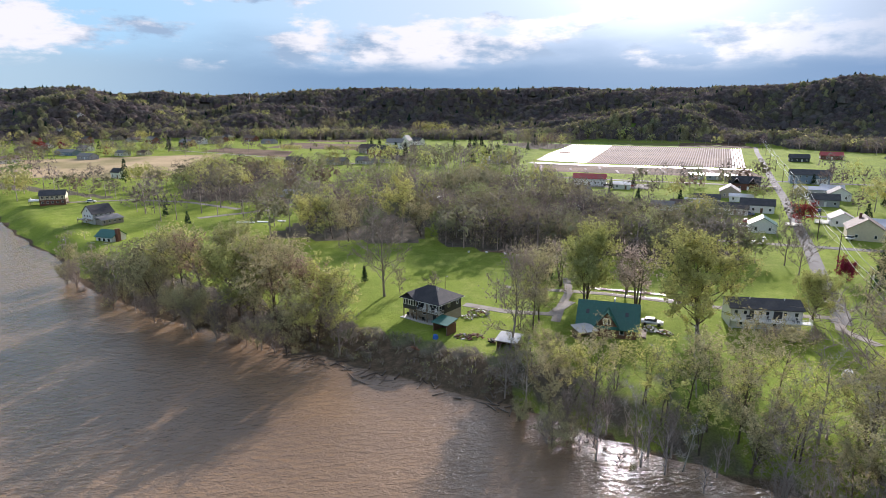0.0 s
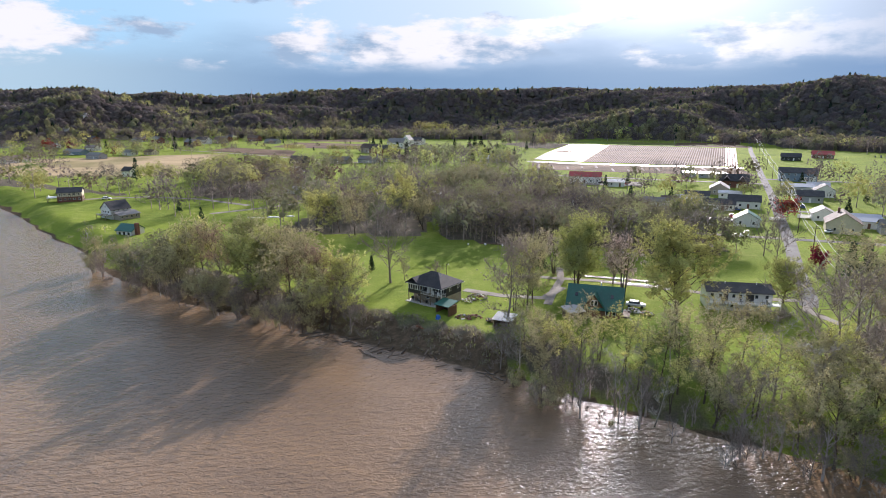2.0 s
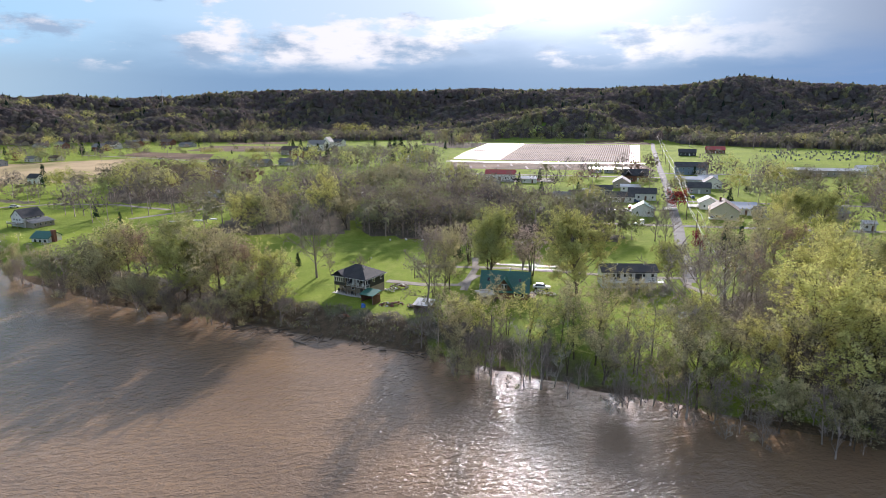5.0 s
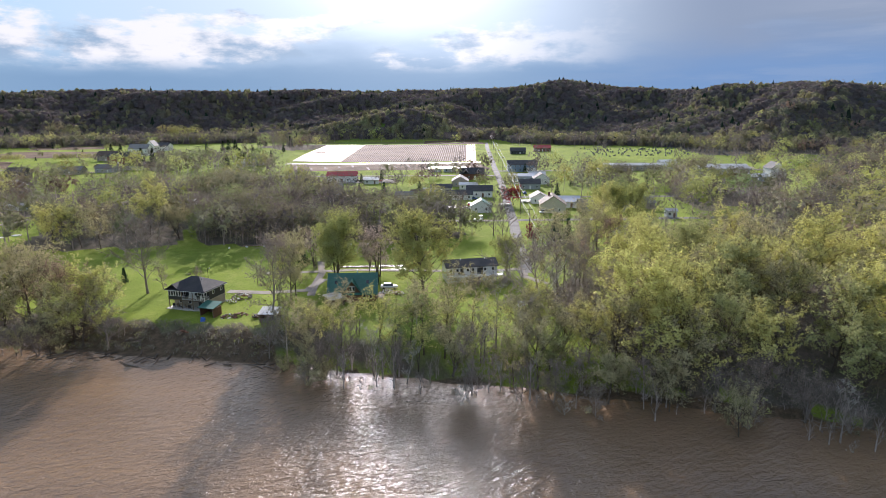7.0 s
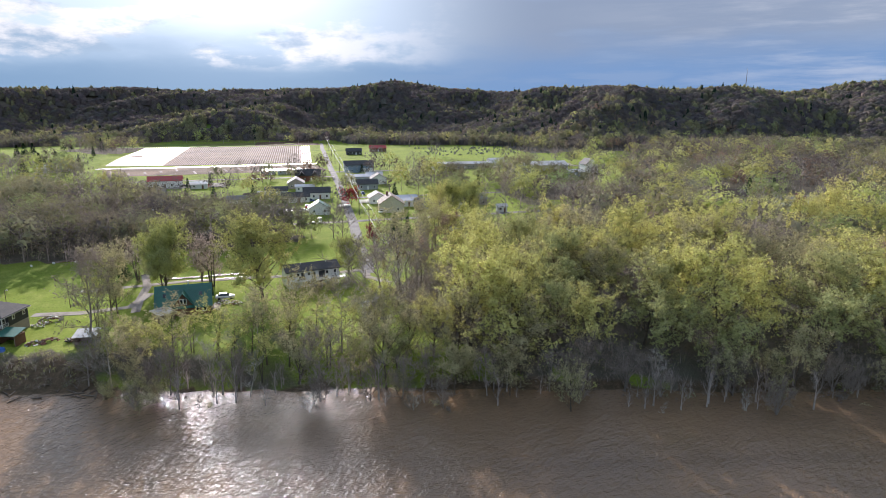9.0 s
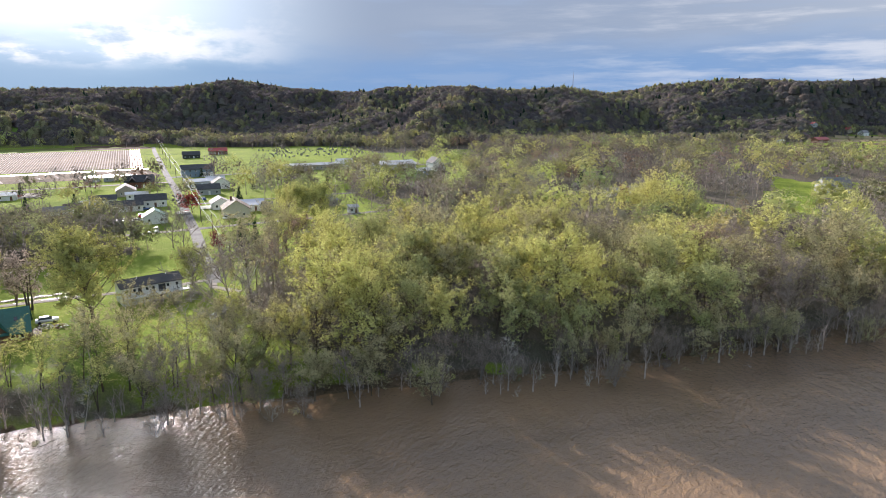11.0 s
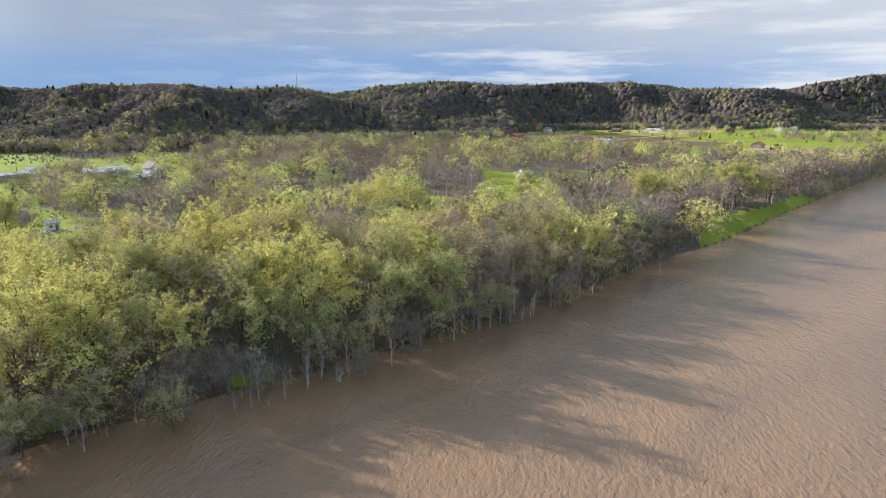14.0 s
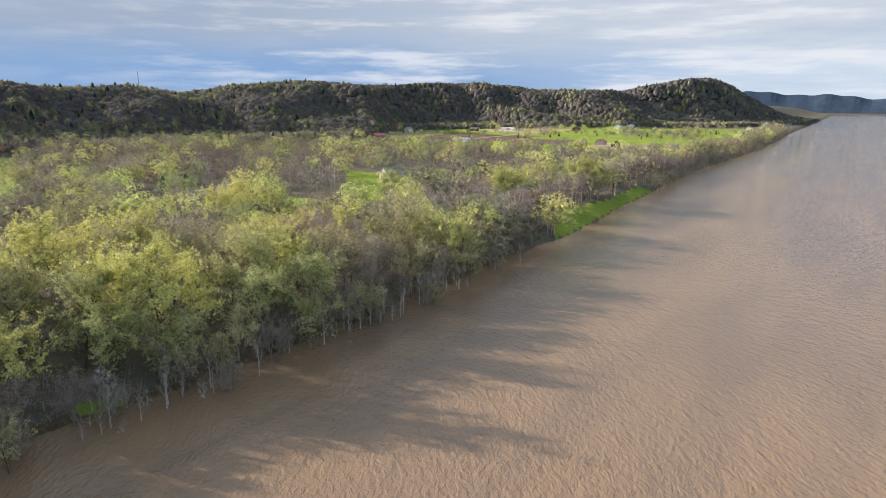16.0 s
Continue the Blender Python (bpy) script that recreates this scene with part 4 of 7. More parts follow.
def hill_crown(seed, height, spread, sprays, size, cone=False):
    """A crown of a far hillside: an uneven rounded mass with sprays of leaf standing out of it."""
    r = np.random.default_rng(seed)
    v, f = [], []
    rings = ((-0.15, 1.0), (0.62, 0.72)) if not cone else ((0.1, 1.0), (0.55, 0.55))
    for k, (z, w) in enumerate(rings):
        for q in range(6):
            a = q * 1.0472 + k * 0.52 + r.uniform(-0.2, 0.2)
            g = spread * w * r.uniform(0.78, 1.08)
            v.append((math.cos(a) * g, math.sin(a) * g, height * (z + r.uniform(-0.07, 0.07))))
    v.append((r.normal(0, 0.4), r.normal(0, 0.4), height * r.uniform(0.9, 1.0)))
    for q in range(6):
        a, b, c, d = q, (q + 1) % 6, 6 + (q + 1) % 6, 6 + q
        f += [(a, b, c), (a, c, d), (d, c, 12)]
    for q in range(sprays):
        d = r.normal(0, 1, 3)
        d[2] = abs(d[2]) * 0.9
        d /= np.linalg.norm(d)
        c = d * [spread, spread, height * 0.45] * r.uniform(0.8, 1.12) + [0, 0, height * 0.55]
        if cone:
            c[:2] *= max(0.1, 1.5 - c[2] / height * 1.4)
        n = r.normal(0, 1, (2, 3))
        u = np.cross(d + n[0] * 0.5, n[1])
        w = np.cross(u, d)
        u, w = u / np.linalg.norm(u) * size * r.uniform(0.6, 1.3), w / np.linalg.norm(w) * size * 0.7
        o = len(v)
        v += [tuple(c - u * 0.5), tuple(c + u * 0.5), tuple(c + w * 0.9)]
        f.append((o, o + 1, o + 2))
    return np.array(v), np.array(f), np.ones(len(f), int)


HILL = {k: [hill_crown(60 + i * 5 + len(k), h, w, 13, c * 1.15, k == "evergreen") for i in range(5)]
        for k, h, w, c in (("lime", 12, 5.0, 1.7), ("olive", 9, 7.2, 1.6), ("bud", 8.5, 8.2, 1.6), ("bare", 8.5, 8.2, 1.6), ("evergreen", 13, 3.4, 1.4))}


HOUSE_SPOTS = [(116, 222), (145, 210), (152, 234), (135, 264), (122, 260), (141, 292), (162, 335), (212, 361), (186, 314), (190, 297), (173, 280), (143, 308), (162, 225),
               (172, 200), (185, 203), (183, 178), (104, 270), (112, 275), (123, 287), (286, 337), (324, 343), (321, 291), (339, 263), (314, 254), (160, 205), (84, 356), (270, 345), (302, 330), (338, 300), (355, 285), (291, 135), (308, 110), (389, 26)]


def hides_house(x, y):
    """Whether a tree at this spot would stand on a house or close in front of it."""
    for hx, hy in HOUSE_SPOTS:
        d = math.hypot(hx, hy + 25)
        ux, uy = hx / d, (hy + 25) / d
        back, side = (hx - x) * ux + (hy - y) * uy, abs((hx - x) * uy - (hy - y) * ux)
        if side < 9 and -8 < back < (30 if hx < 250 else 60):
            return True
    return False


def build_woods():
    r = np.random.default_rng(77)
    near = 0
    for n, (mix, poly, gap) in enumerate(WOODS):
        layered = mix in ("bottom", "mixed", "far") and gap < 12
        # tall spreading trees stand out of a lower thicket
        pts = [(x, y, True) for x, y in scatter(poly, gap * (1.42 if layered else 0.92 if n == 1 else 1.18), 100 + n)]
        if layered:
            tall = np.array([p[:2] for p in pts])
            pts += [(x, y, False) for x, y in scatter(poly, gap * 1.5, 150 + n) if np.min((tall[:, 0] - x) ** 2 + (tall[:, 1] - y) ** 2) > 9]
        spots = []
        for x, y, big in pts:
            s = float(shore(x, y))
            if s < -4.5 or mix in ("village", "mixed", "far") and 60 < x < 420 and hides_house(x, y):
                continue
            kind = MIX[mix][int(r.integers(0, len(MIX[mix])))]
            size = float(r.uniform(0.72, 1.2))
            # species stand in drifts
            lean = float(waves(x, y, 55, 83)) + float(r.normal(0, 0.25)) + 0.7 * math.exp(-((x - 100) ** 2 + (y - 40) ** 2) / 1800)
            if layered and big:
                kind = (("lime", "olive", "lime", "fresh") if lean > 0.22 else ("olive", "bud", "bare", "olive") if lean > -0.2 else ("bare", "bud", "pale", "russet"))[int(r.integers(0, 4))]
                size = float(r.uniform(0.78, 1.2))
            elif layered:
                kind = ("bud", "bare", "bud", "bare", "bud", "bare", "olive", "bud")[int(r.integers(0, 8))]
                size = float(r.uniform(0.36, 0.66))
            if n == 1:
                size, kind = size * (0.52 if y > 92 else 0.78), {"russet": "olive", "bare": "lime", "bud": "olive"}.get(kind, kind) if r.uniform(0, 1) < 0.6 else kind
            if n == 1 and 14 < x - (y - 80) * 0.33 < 58:
                # a thinner stretch of the riverside row
                kind, size = ("tall", "tall", "pale", "tall", "bud")[int(r.integers(0, 5))], float(r.uniform(0.72, 1.0)) * (0.75 if y > 92 else 1.0)
                if 20 < x - (y - 80) * 0.33 < 50:
                    kind = ("airy", "airy", "pale", "airy")[int(r.integers(0, 4))]
                    if r.uniform(0, 1) < (0.05 if s < 9 else 0.22):
                        continue
            if n == 1 and y > 96 and 22 < x < 45:
                continue
            if n == 0:
                size *= 0.6 if x < -76 else 0.98
            if mix == "thicket":
                size *= 0.9
            if mix == "village":
                size *= 0.52 if x < 60 or x > 600 else 0.84
            close = mix in ("river", "bottom") and (n == 1 or math.hypot(x, y + 25) < 185) and near < 400
            if s < 1.5:
                kind, size = ("olive", "bud", "olive", "pale", "bare")[int(r.integers(0, 5))], float(r.uniform(0.42, 0.8))
            if close:
                tree(kind, x, y, size, wide=1.1)
                near += 1
            else:
                spots.append((x, y, float(land(x, y)), size, kind))
        if spots:
            wood_stuff("woodland", {"far": "distant mixed wood of bare and yellow-green spring trees", "thicket": "brown budding thicket beyond the pasture"}.get(
                mix, "mixed spring wood of grey-brown and yellow-green trees"), spots, FAR if mix == "far" else MID, 300 + n, leaf=M_FARLEAF)
    return near


def build_hills():
    r = np.random.default_rng(5)
    for n, (a0, a1) in enumerate(((-46, -10), (-10, 25), (25, 60), (60, 92), (92, 124))):
        count = 9000
        az = np.radians(r.uniform(a0, a1, count))
        foot = np.interp(np.degrees(az), FOOT[:, 0], FOOT[:, 1])
        rad = foot + r.uniform(0, 1, count) ** 1.15 * 560 - 30
        x, y = EYE0[0] + rad * np.sin(az), EYE0[1] + rad * np.cos(az)
        s, z = shore(x, y), land(x, y)
        keep = (s > 6) & ((z > 7) | (rad > foot - 5))
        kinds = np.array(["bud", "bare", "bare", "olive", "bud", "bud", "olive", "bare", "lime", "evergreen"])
        # greener in drifts, as slopes are
        drift = waves(x, y, 160, 44)
        pick = r.integers(0, 8, count)
        pick = np.where((r.uniform(0, 1, count) < np.clip(0.05 + 0.26 * drift, 0.02, 0.22)), 8, np.where(r.uniform(0, 1, count) < 0.02, 9, pick))
        pick = np.where((rad < foot + 45) & (r.uniform(0, 1, count) < 0.22), 8, pick)
        pick = np.where((pick == 8) & (rad > foot + 45) & (drift < 0.0) & (r.uniform(0, 1, count) < 0.75), 1, pick)
        spots = [(x[i], y[i], z[i], r.uniform(0.7, 1.15), str(kinds[pick[i]])) for i in np.nonzero(keep)[0]]
        edge = [float(v) for v in np.arange(a0, a1, 0.42)]
        skirt = []
        for v in edge:
            q = np.interp(v, FOOT[:, 0], FOOT[:, 1]) + r.uniform(-34, 4)
            ex, ey = EYE0[0] + q * math.sin(radians(v)), EYE0[1] + q * math.cos(radians(v))
            if float(shore(ex, ey)) > 12:
                skirt.append((ex, ey, float(land(ex, ey)), float(r.uniform(0.6, 1.05)), ("bud", "olive", "bare", "olive", "lime", "bud")[int(r.integers(0, 6))]))
        wood_stuff("woodland", "row of budding trees along the foot of the hill", skirt, FAR, 540 + n, leaf=M_FARLEAF)
        wood_stuff("hill_forest", "hillside forest in haze-toned dark grey-brown flecked with yellow-green crowns", spots, HILL, 500 + n, HAZED_HILL_TINTS, M_HILLLEAF, 0.86)


build_woods()
build_hills()

# ---------------------------------------------------------------- building helpers


def part(name, bm, mat, parent=None, label="", smooth=False):
    me = bpy.data.meshes.new(name)
    bmesh.ops.recalc_face_normals(bm, faces=bm.faces)
    bm.to_mesh(me)
    bm.free()
    for m in mat if isinstance(mat, (list, tuple)) else [mat]:
        me.materials.append(m)
    if smooth:
        me.polygons.foreach_set("use_smooth", np.ones(len(me.polygons), bool))
    ob = new(name, me)
    if parent:
        ob.parent = parent
    if label:
        ob["label"] = label
    return ob


def box(bm, x0, y0, z0, x1, y1, z1):
    v = [bm.verts.new(p) for p in ((x0, y0, z0), (x1, y0, z0), (x1, y1, z0), (x0, y1, z0), (x0, y0, z1), (x1, y0, z1), (x1, y1, z1), (x0, y1, z1))]
    for f in ((3, 2, 1, 0), (4, 5, 6, 7), (0, 1, 5, 4), (1, 2, 6, 5), (2, 3, 7, 6), (3, 0, 4, 7)):
        bm.faces.new([v[i] for i in f])
    return bm


def prism(bm, outline, z0, z1):
    """An upright slab over an outline."""
    lo, hi = [bm.verts.new((x, y, z0)) for x, y in outline], [bm.verts.new((x, y, z1)) for x, y in outline]
    n = len(outline)
    bm.faces.new(hi), bm.faces.new(lo[::-1])
    for i in range(n):
        bm.faces.new((lo[i], lo[(i + 1) % n], hi[(i + 1) % n], hi[i]))
    return bm


def rod(bm, a, b, r0, r1=None, sides=6):
    a, b = Vector(a), Vector(b)
    d = (b - a).normalized()
    u = d.orthogonal().normalized()
    w = d.cross(u)
    r1 = r0 if r1 is None else r1
    lo = [bm.verts.new(a + (u * math.cos(2 * math.pi * i / sides) + w * math.sin(2 * math.pi * i / sides)) * r0) for i in range(sides)]
    hi = [bm.verts.new(b + (u * math.cos(2 * math.pi * i / sides) + w * math.sin(2 * math.pi * i / sides)) * r1) for i in range(sides)]
    for i in range(sides):
        bm.faces.new((lo[i], lo[(i + 1) % sides], hi[(i + 1) % sides], hi[i]))
    bm.faces.new(lo[::-1]), bm.faces.new(hi)
    return bm


def thing(name, x, y, z, rot, label, category, group=""):
    ob = new(name, None)
    ob.empty_display_size = 0.5
    ob.matrix_world = pose(x, y, z, 0, 0, rot)
    return tagged(ob, label, category, group)


def gable_roof(bm, w, d, h, rise, over=0.45, thick=0.16):
    """Ridge along local x."""
    x, y, e = w / 2 + over, d / 2 + over, h - rise * over / (d / 2)
    a = [(-x, -y, e), (x, -y, e), (x, 0, h + rise), (-x, 0, h + rise)]
    b = [(-x, 0, h + rise), (x, 0, h + rise), (x, y, e), (-x, y, e)]
    for q in (a, b):
        lo = [bm.verts.new(p) for p in q]
        hi = [bm.verts.new((p[0], p[1], p[2] + thick)) for p in q]
        bm.faces.new(hi), bm.faces.new(lo[::-1])
        for i in range(4):
            bm.faces.new((lo[i], lo[(i + 1) % 4], hi[(i + 1) % 4], hi[i]))
    return bm


def hip_roof(bm, w, d, h, rise, over=0.5, thick=0.15):
    x, y, e, r = w / 2 + over, d / 2 + over, h, max(w - d, 0) / 2
    lo = [bm.verts.new(p) for p in ((-x, -y, e), (x, -y, e), (x, y, e), (-x, y, e))]
    up = [bm.verts.new((v.co.x, v.co.y, v.co.z + thick)) for v in lo]
    a, b = bm.verts.new((-r, 0, h + rise)), bm.verts.new((r, 0, h + rise))
    bm.faces.new(lo[::-1])
    for i in range(4):
        bm.faces.new((lo[i], lo[(i + 1) % 4], up[(i + 1) % 4], up[i]))
    bm.faces.new((up[0], up[1], b, a)), bm.faces.new((up[2], up[3], a, b))
    bm.faces.new((up[1], up[2], b)), bm.faces.new((up[3], up[0], a))
    return bm


def walls(bm, w, d, h, rise=0.0):
    """Outer walls with thickness, gable ends included."""
    t = 0.2
    box(bm, -w / 2, -d / 2, -0.5, w / 2, -d / 2 + t, h)
    box(bm, -w / 2, d / 2 - t, -0.5, w / 2, d / 2, h)
    for s in (-1, 1):
        x0, x1 = sorted((s * w / 2, s * (w / 2 - t)))
        lo = [bm.verts.new((x0, y, z)) for y, z in ((-d / 2, -0.5), (d / 2, -0.5), (d / 2, h), (0, h + rise), (-d / 2, h))]
        hi = [bm.verts.new((x1, v.co.y, v.co.z)) for v in lo]
        bm.faces.new(lo[::-1]), bm.faces.new(hi)
        for i in range(5):
            bm.faces.new((lo[i], lo[(i + 1) % 5], hi[(i + 1) % 5], hi[i]))
    return bm


def frame_ring(bm, w, h, bar, depth):
    """A window or door frame in the local xz plane, standing 'depth' proud towards -y."""
    box(bm, -w / 2, -depth, 0, -w / 2 + bar, 0.02, h)
    box(bm, w / 2 - bar, -depth, 0, w / 2, 0.02, h)
    box(bm, -w / 2 + bar, -depth, 0, w / 2 - bar, 0.02, bar)
    box(bm, -w / 2 + bar, -depth, h - bar, w / 2 - bar, 0.02, h)
    return bm


MESHES = {}


def shared(key, make, mats):
    if key not in MESHES:
        bm = make(bmesh.new())
        bmesh.ops.recalc_face_normals(bm, faces=bm.faces)
        me = bpy.data.meshes.new(key[0])
        bm.to_mesh(me)
        bm.free()
        me.materials.append(mats)
        MESHES[key] = me
    return MESHES[key]


def window(parent, x, y, z, rot, w=1.0, h=1.2, name="window", mat=None):
    """A framed window with its pane, on the wall point (x, y, z) of its house; rot 0 looks towards local -y."""
    f = new(name, shared(("window_frame", w, h, (mat or M_TRIM).name), lambda bm: frame_ring(bm, w, h, 0.09, 0.07), mat or M_TRIM))
    f.parent = parent
    f.matrix_local = pose(x, y, z, 0, 0, rot)
    p = new("pane", shared(("pane", w, h), lambda bm: box(bm, -w / 2 + 0.08, -0.035, 0.08, w / 2 - 0.08, -0.015, h - 0.08), M_GLASS))
    p.parent = f
    return f


def door(parent, x, y, z, rot, w=0.95, h=2.05, mat=None, name="door"):
    o = new(name, shared(("door", w, h, (mat or M_TRIM).name), lambda bm: box(bm, -w / 2, -0.06, 0, w / 2, 0.02, h), mat or M_TRIM))
    o.parent = parent
    o.matrix_local = pose(x, y, z, 0, 0, rot)
    return o


def house(x, y, rot, w, d, h, rise, wall, roof, label, kind="gable", garage=0, cross=False, chimney=False, category="house"):
    """A house: walls, roof, framed windows and a door on the sides that can be seen."""
    ob = thing("house", x, y, float(land(x, y)), rot, label, category)
    part("wall", walls(bmesh.new(), w, d, h, rise if kind == "gable" else 0.0), wall, ob)
    part("roof", (gable_roof if kind == "gable" else hip_roof)(bmesh.new(), w, d, h, rise), roof, ob)
    if cross:
        for cx in (-w * 0.25, w * 0.27):
            bm = gable_roof(bmesh.new(), d * 0.62, w * 0.26, h, rise * 0.8)
            bmesh.ops.rotate(bm, verts=bm.verts, matrix=Matrix.Rotation(radians(90), 3, "Z"))
            bmesh.ops.translate(bm, verts=bm.verts, vec=(cx, -d * 0.35, 0))
            part("cross_gable_roof", bm, roof, ob)
    if chimney:
        part("chimney", box(bmesh.new(), w * 0.15, d * 0.1, h, w * 0.15 + 0.8, d * 0.1 + 0.8, h + rise + 0.9), M_BRICK, ob)
    storeys = 2 if h > 4.8 else 1
    for k in range(storeys):
        z = 0.95 + 2.7 * k
        n = max(2, int(w / 3.2))
        for i in range(n):
            px = -w / 2 + (i + 0.5) * w / n
            if garage and k == 0 and i >= n - 2 * garage // 2 - 1:
                continue
            if k == 0 and i == n // 2:
                door(ob, px, -d / 2, 0.05, 0, mat=M_TRIM if wall is not M_WHITE else M_LOG)
            else:
                window(ob, px, -d / 2, z, 0)
        for sx, r in ((-1, -90), (1, 90)):
            for py in ((-d / 4, d / 4) if d > 6.5 else (0,)):
                window(ob, sx * w / 2, py, z, r, w=0.9)
    for g in range(garage):
        door(ob, w / 2 - 2.6 - g * 4.4, -d / 2, 0.05, 0, w=3.6, h=3.0, name="garage_door")
    return ob


# ---------------------------------------------------------------- fields, lanes and yards


def sheet(name, outline, mat, label, category, lift=0.05, cell=25.0, kind="structure"):
    """A thin layer that lies on the ground within a convex outline of four corners."""
    a, b, c, d = [Vector((*p, 0)) for p in outline]
    nu = max(1, int(max((b - a).length, (c - d).length) / cell))
    nv = max(1, int(max((d - a).length, (c - b).length) / cell))
    pts = [a.lerp(b, u / nu).lerp(d.lerp(c, u / nu), v / nv) for v in range(nv + 1) for u in range(nu + 1)]
    zs = land(np.array([p.x for p in pts]), np.array([p.y for p in pts])) + lift
    me = bpy.data.meshes.new(name)
    me.from_pydata([(p.x, p.y, float(z)) for p, z in zip(pts, zs)], [],
                   [(v * (nu + 1) + u, v * (nu + 1) + u + 1, (v + 1) * (nu + 1) + u + 1, (v + 1) * (nu + 1) + u) for v in range(nv) for u in range(nu)])
    me.materials.append(mat)
    return tagged(new(name, me), label, category, kind=kind)


def lane(name, pts, width, mat, label, lift=0.06):
    """A road along a line of points, slightly crowned, with its own thickness."""
    fine = []
    for a, b in zip(pts[:-1], pts[1:]):
        n = max(1, int(math.dist(a, b) / 8))
        fine += [Vector((*a, 0)).lerp(Vector((*b, 0)), i / n) for i in range(n)]
    fine.append(Vector((*pts[-1], 0)))
    verts, faces = [], []
    for i, p in enumerate(fine):
        d = (fine[min(i + 1, len(fine) - 1)] - fine[max(i - 1, 0)]).normalized()
        s = Vector((-d.y, d.x, 0))
        for k, (off, up) in enumerate(((-0.5, -0.3), (-0.5, lift), (0, lift + 0.05), (0.5, lift), (0.5, -0.3))):
            q = p + s * off * width
            verts.append((q.x, q.y, float(land(q.x, q.y)) + up))
        if i:
            o = (i - 1) * 5
            faces += [(o + k, o + k + 1, o + k + 6, o + k + 5) for k in range(4)]
    me = bpy.data.meshes.new(name)
    me.from_pydata(verts, [], faces)
    me.materials.append(mat)
    return tagged(new(name, me), label, "road", kind="structure")


ROAD = [(84, 124), (88, 131), (99, 156), (116, 191), (142, 248), (166, 300), (205, 389), (250, 489), (294, 588), (342, 690), (372, 760)]
lane("road", ROAD, 3.9, M_ASPHALT, "pale worn asphalt village road")
lane("road", [(86, 128), (82, 121), (84, 112)], 2.2, M_GRAVEL, "gravel drive end under trees")
lane("road", [(86, 128), (76, 130), (66, 134), (40, 146), (16, 152)], 2.2, M_GRAVEL, "wet gravel track through the yards")
lane("road", [(24, 126), (27, 136), (31, 147), (33, 160)], 2.0, M_GRAVEL, "gravel drive beside the pasture")
lane("road", [(5, 138), (14, 133), (24, 131), (30, 140)], 2.6, M_GRAVEL, "pale concrete drive")
lane("road", [(119, 197), (150, 186), (190, 172), (225, 160)], 4.0, M_ASPHALT, "narrow side street")
lane("road", [(119, 197), (100, 204), (80, 212), (50, 226)], 3.5, M_GRAVEL, "narrow gravel lane")
lane("road", [(145, 256), (190, 238), (230, 222)], 4.0, M_ASPHALT, "narrow side street")
lane("road", [(186, 345), (120, 372), (60, 396), (0, 410)], 5.0, M_GRAVEL, "pale lane past the barns")
lane("road", [(196, 370), (270, 340), (340, 312), (420, 276)], 6.0, M_ASPHALT, "paved road past the car lot")
lane("road", [(-275, 631), (-188, 573), (-113, 514), (-60, 480)], 4.0, M_GRAVEL, "pale farm lane between fields")
lane("road", [(-100, 250), (-78, 268), (-60, 290), (-20, 330)], 3.5, M_GRAVEL, "pale drive across the lawn")
lane("road", [(-178, 292), (-150, 300), (-120, 292), (-90, 272)], 3.2, M_GRAVEL, "pale drive to riverside houses")
lane("road", [(640, 120), (760, 40), (860, -20), (960, -70), (1150, -150), (1400, -430)], 6.0, M_GRAVEL, "pale valley road between fields")
lane("road", [(240, 8), (262, 22), (290, 30)], 3.0, M_GRAVEL, "short gravel drive in the clearing")

sheet("field", [(-340, 392), (-162, 392), (-203, 580), (-350, 520)], M_STUBBLE, "pale tan stubble field", "field")
sheet("field", [(-237, 615), (-135, 540), (-146, 613), (-229, 662)], M_SOIL, "dark ploughed field", "field")
sheet("field", [(-187, 664), (-78, 627), (-89, 714), (-177, 747)], M_SOIL, "dark ploughed field in strips", "field")
sheet("field", [(-168, 769), (-92, 756), (-98, 812), (-167, 822)], M_SOIL, "dark ploughed field below the hill", "field")
sheet("field", [(118, 722), (305, 640), (345, 800), (170, 860)], M_FIELD, "green winter crop below the hill", "field")
sheet("field", [(250, 668), (318, 638), (336, 720), (280, 742)], M_SOIL, "dark ploughed plot beside the road", "field", lift=0.12)
sheet("field", [(74, 500), (216, 445), (300, 632), (144, 706)], M_SOIL, "ploughed vegetable field under plastic mulch", "field")
sheet("field", [(62, 430), (200, 384), (211, 430), (70, 480)], M_SOIL, "ploughed vegetable field with wet furrows", "field")
sheet("field", [(820, -60), (960, -130), (1020, 10), (860, 70)], M_SOIL, "brown ploughed field", "field")
sheet("field", [(760, -120), (840, -160), (880, -100), (800, -60)], M_SOIL, "brown ploughed field", "field")
sheet("field", [(700, -330), (860, -400), (900, -330), (740, -270)], M_SOIL, "reddish ploughed field", "field")
sheet("field", [(880, 90), (1040, 20), (1100, 110), (940, 190)], M_STUBBLE, "tan stubble field below the woods", "field")
sheet("field", [(960, -300), (1150, -410), (1200, -320), (1000, -220)], M_FIELD, "green crop field", "field")
sheet("field", [(650, -210), (740, -262), (800, -190), (700, -140)], M_STUBBLE, "tan stubble field by the river trees", "field")
sheet("field", [(1060, -120), (1250, -240), (1320, -120), (1120, 0)], M_STUBBLE, "tan stubble field beside the valley road", "field")
sheet("car_lot", [(262, 352), (372, 306), (384, 326), (274, 374)], M_GRAVEL, "gravel lot full of parked cars", "lot")
sheet("yard", [(80, 346), (112, 336), (118, 356), (86, 366)], M_GRAVEL, "gravel yard beside a barn", "yard")


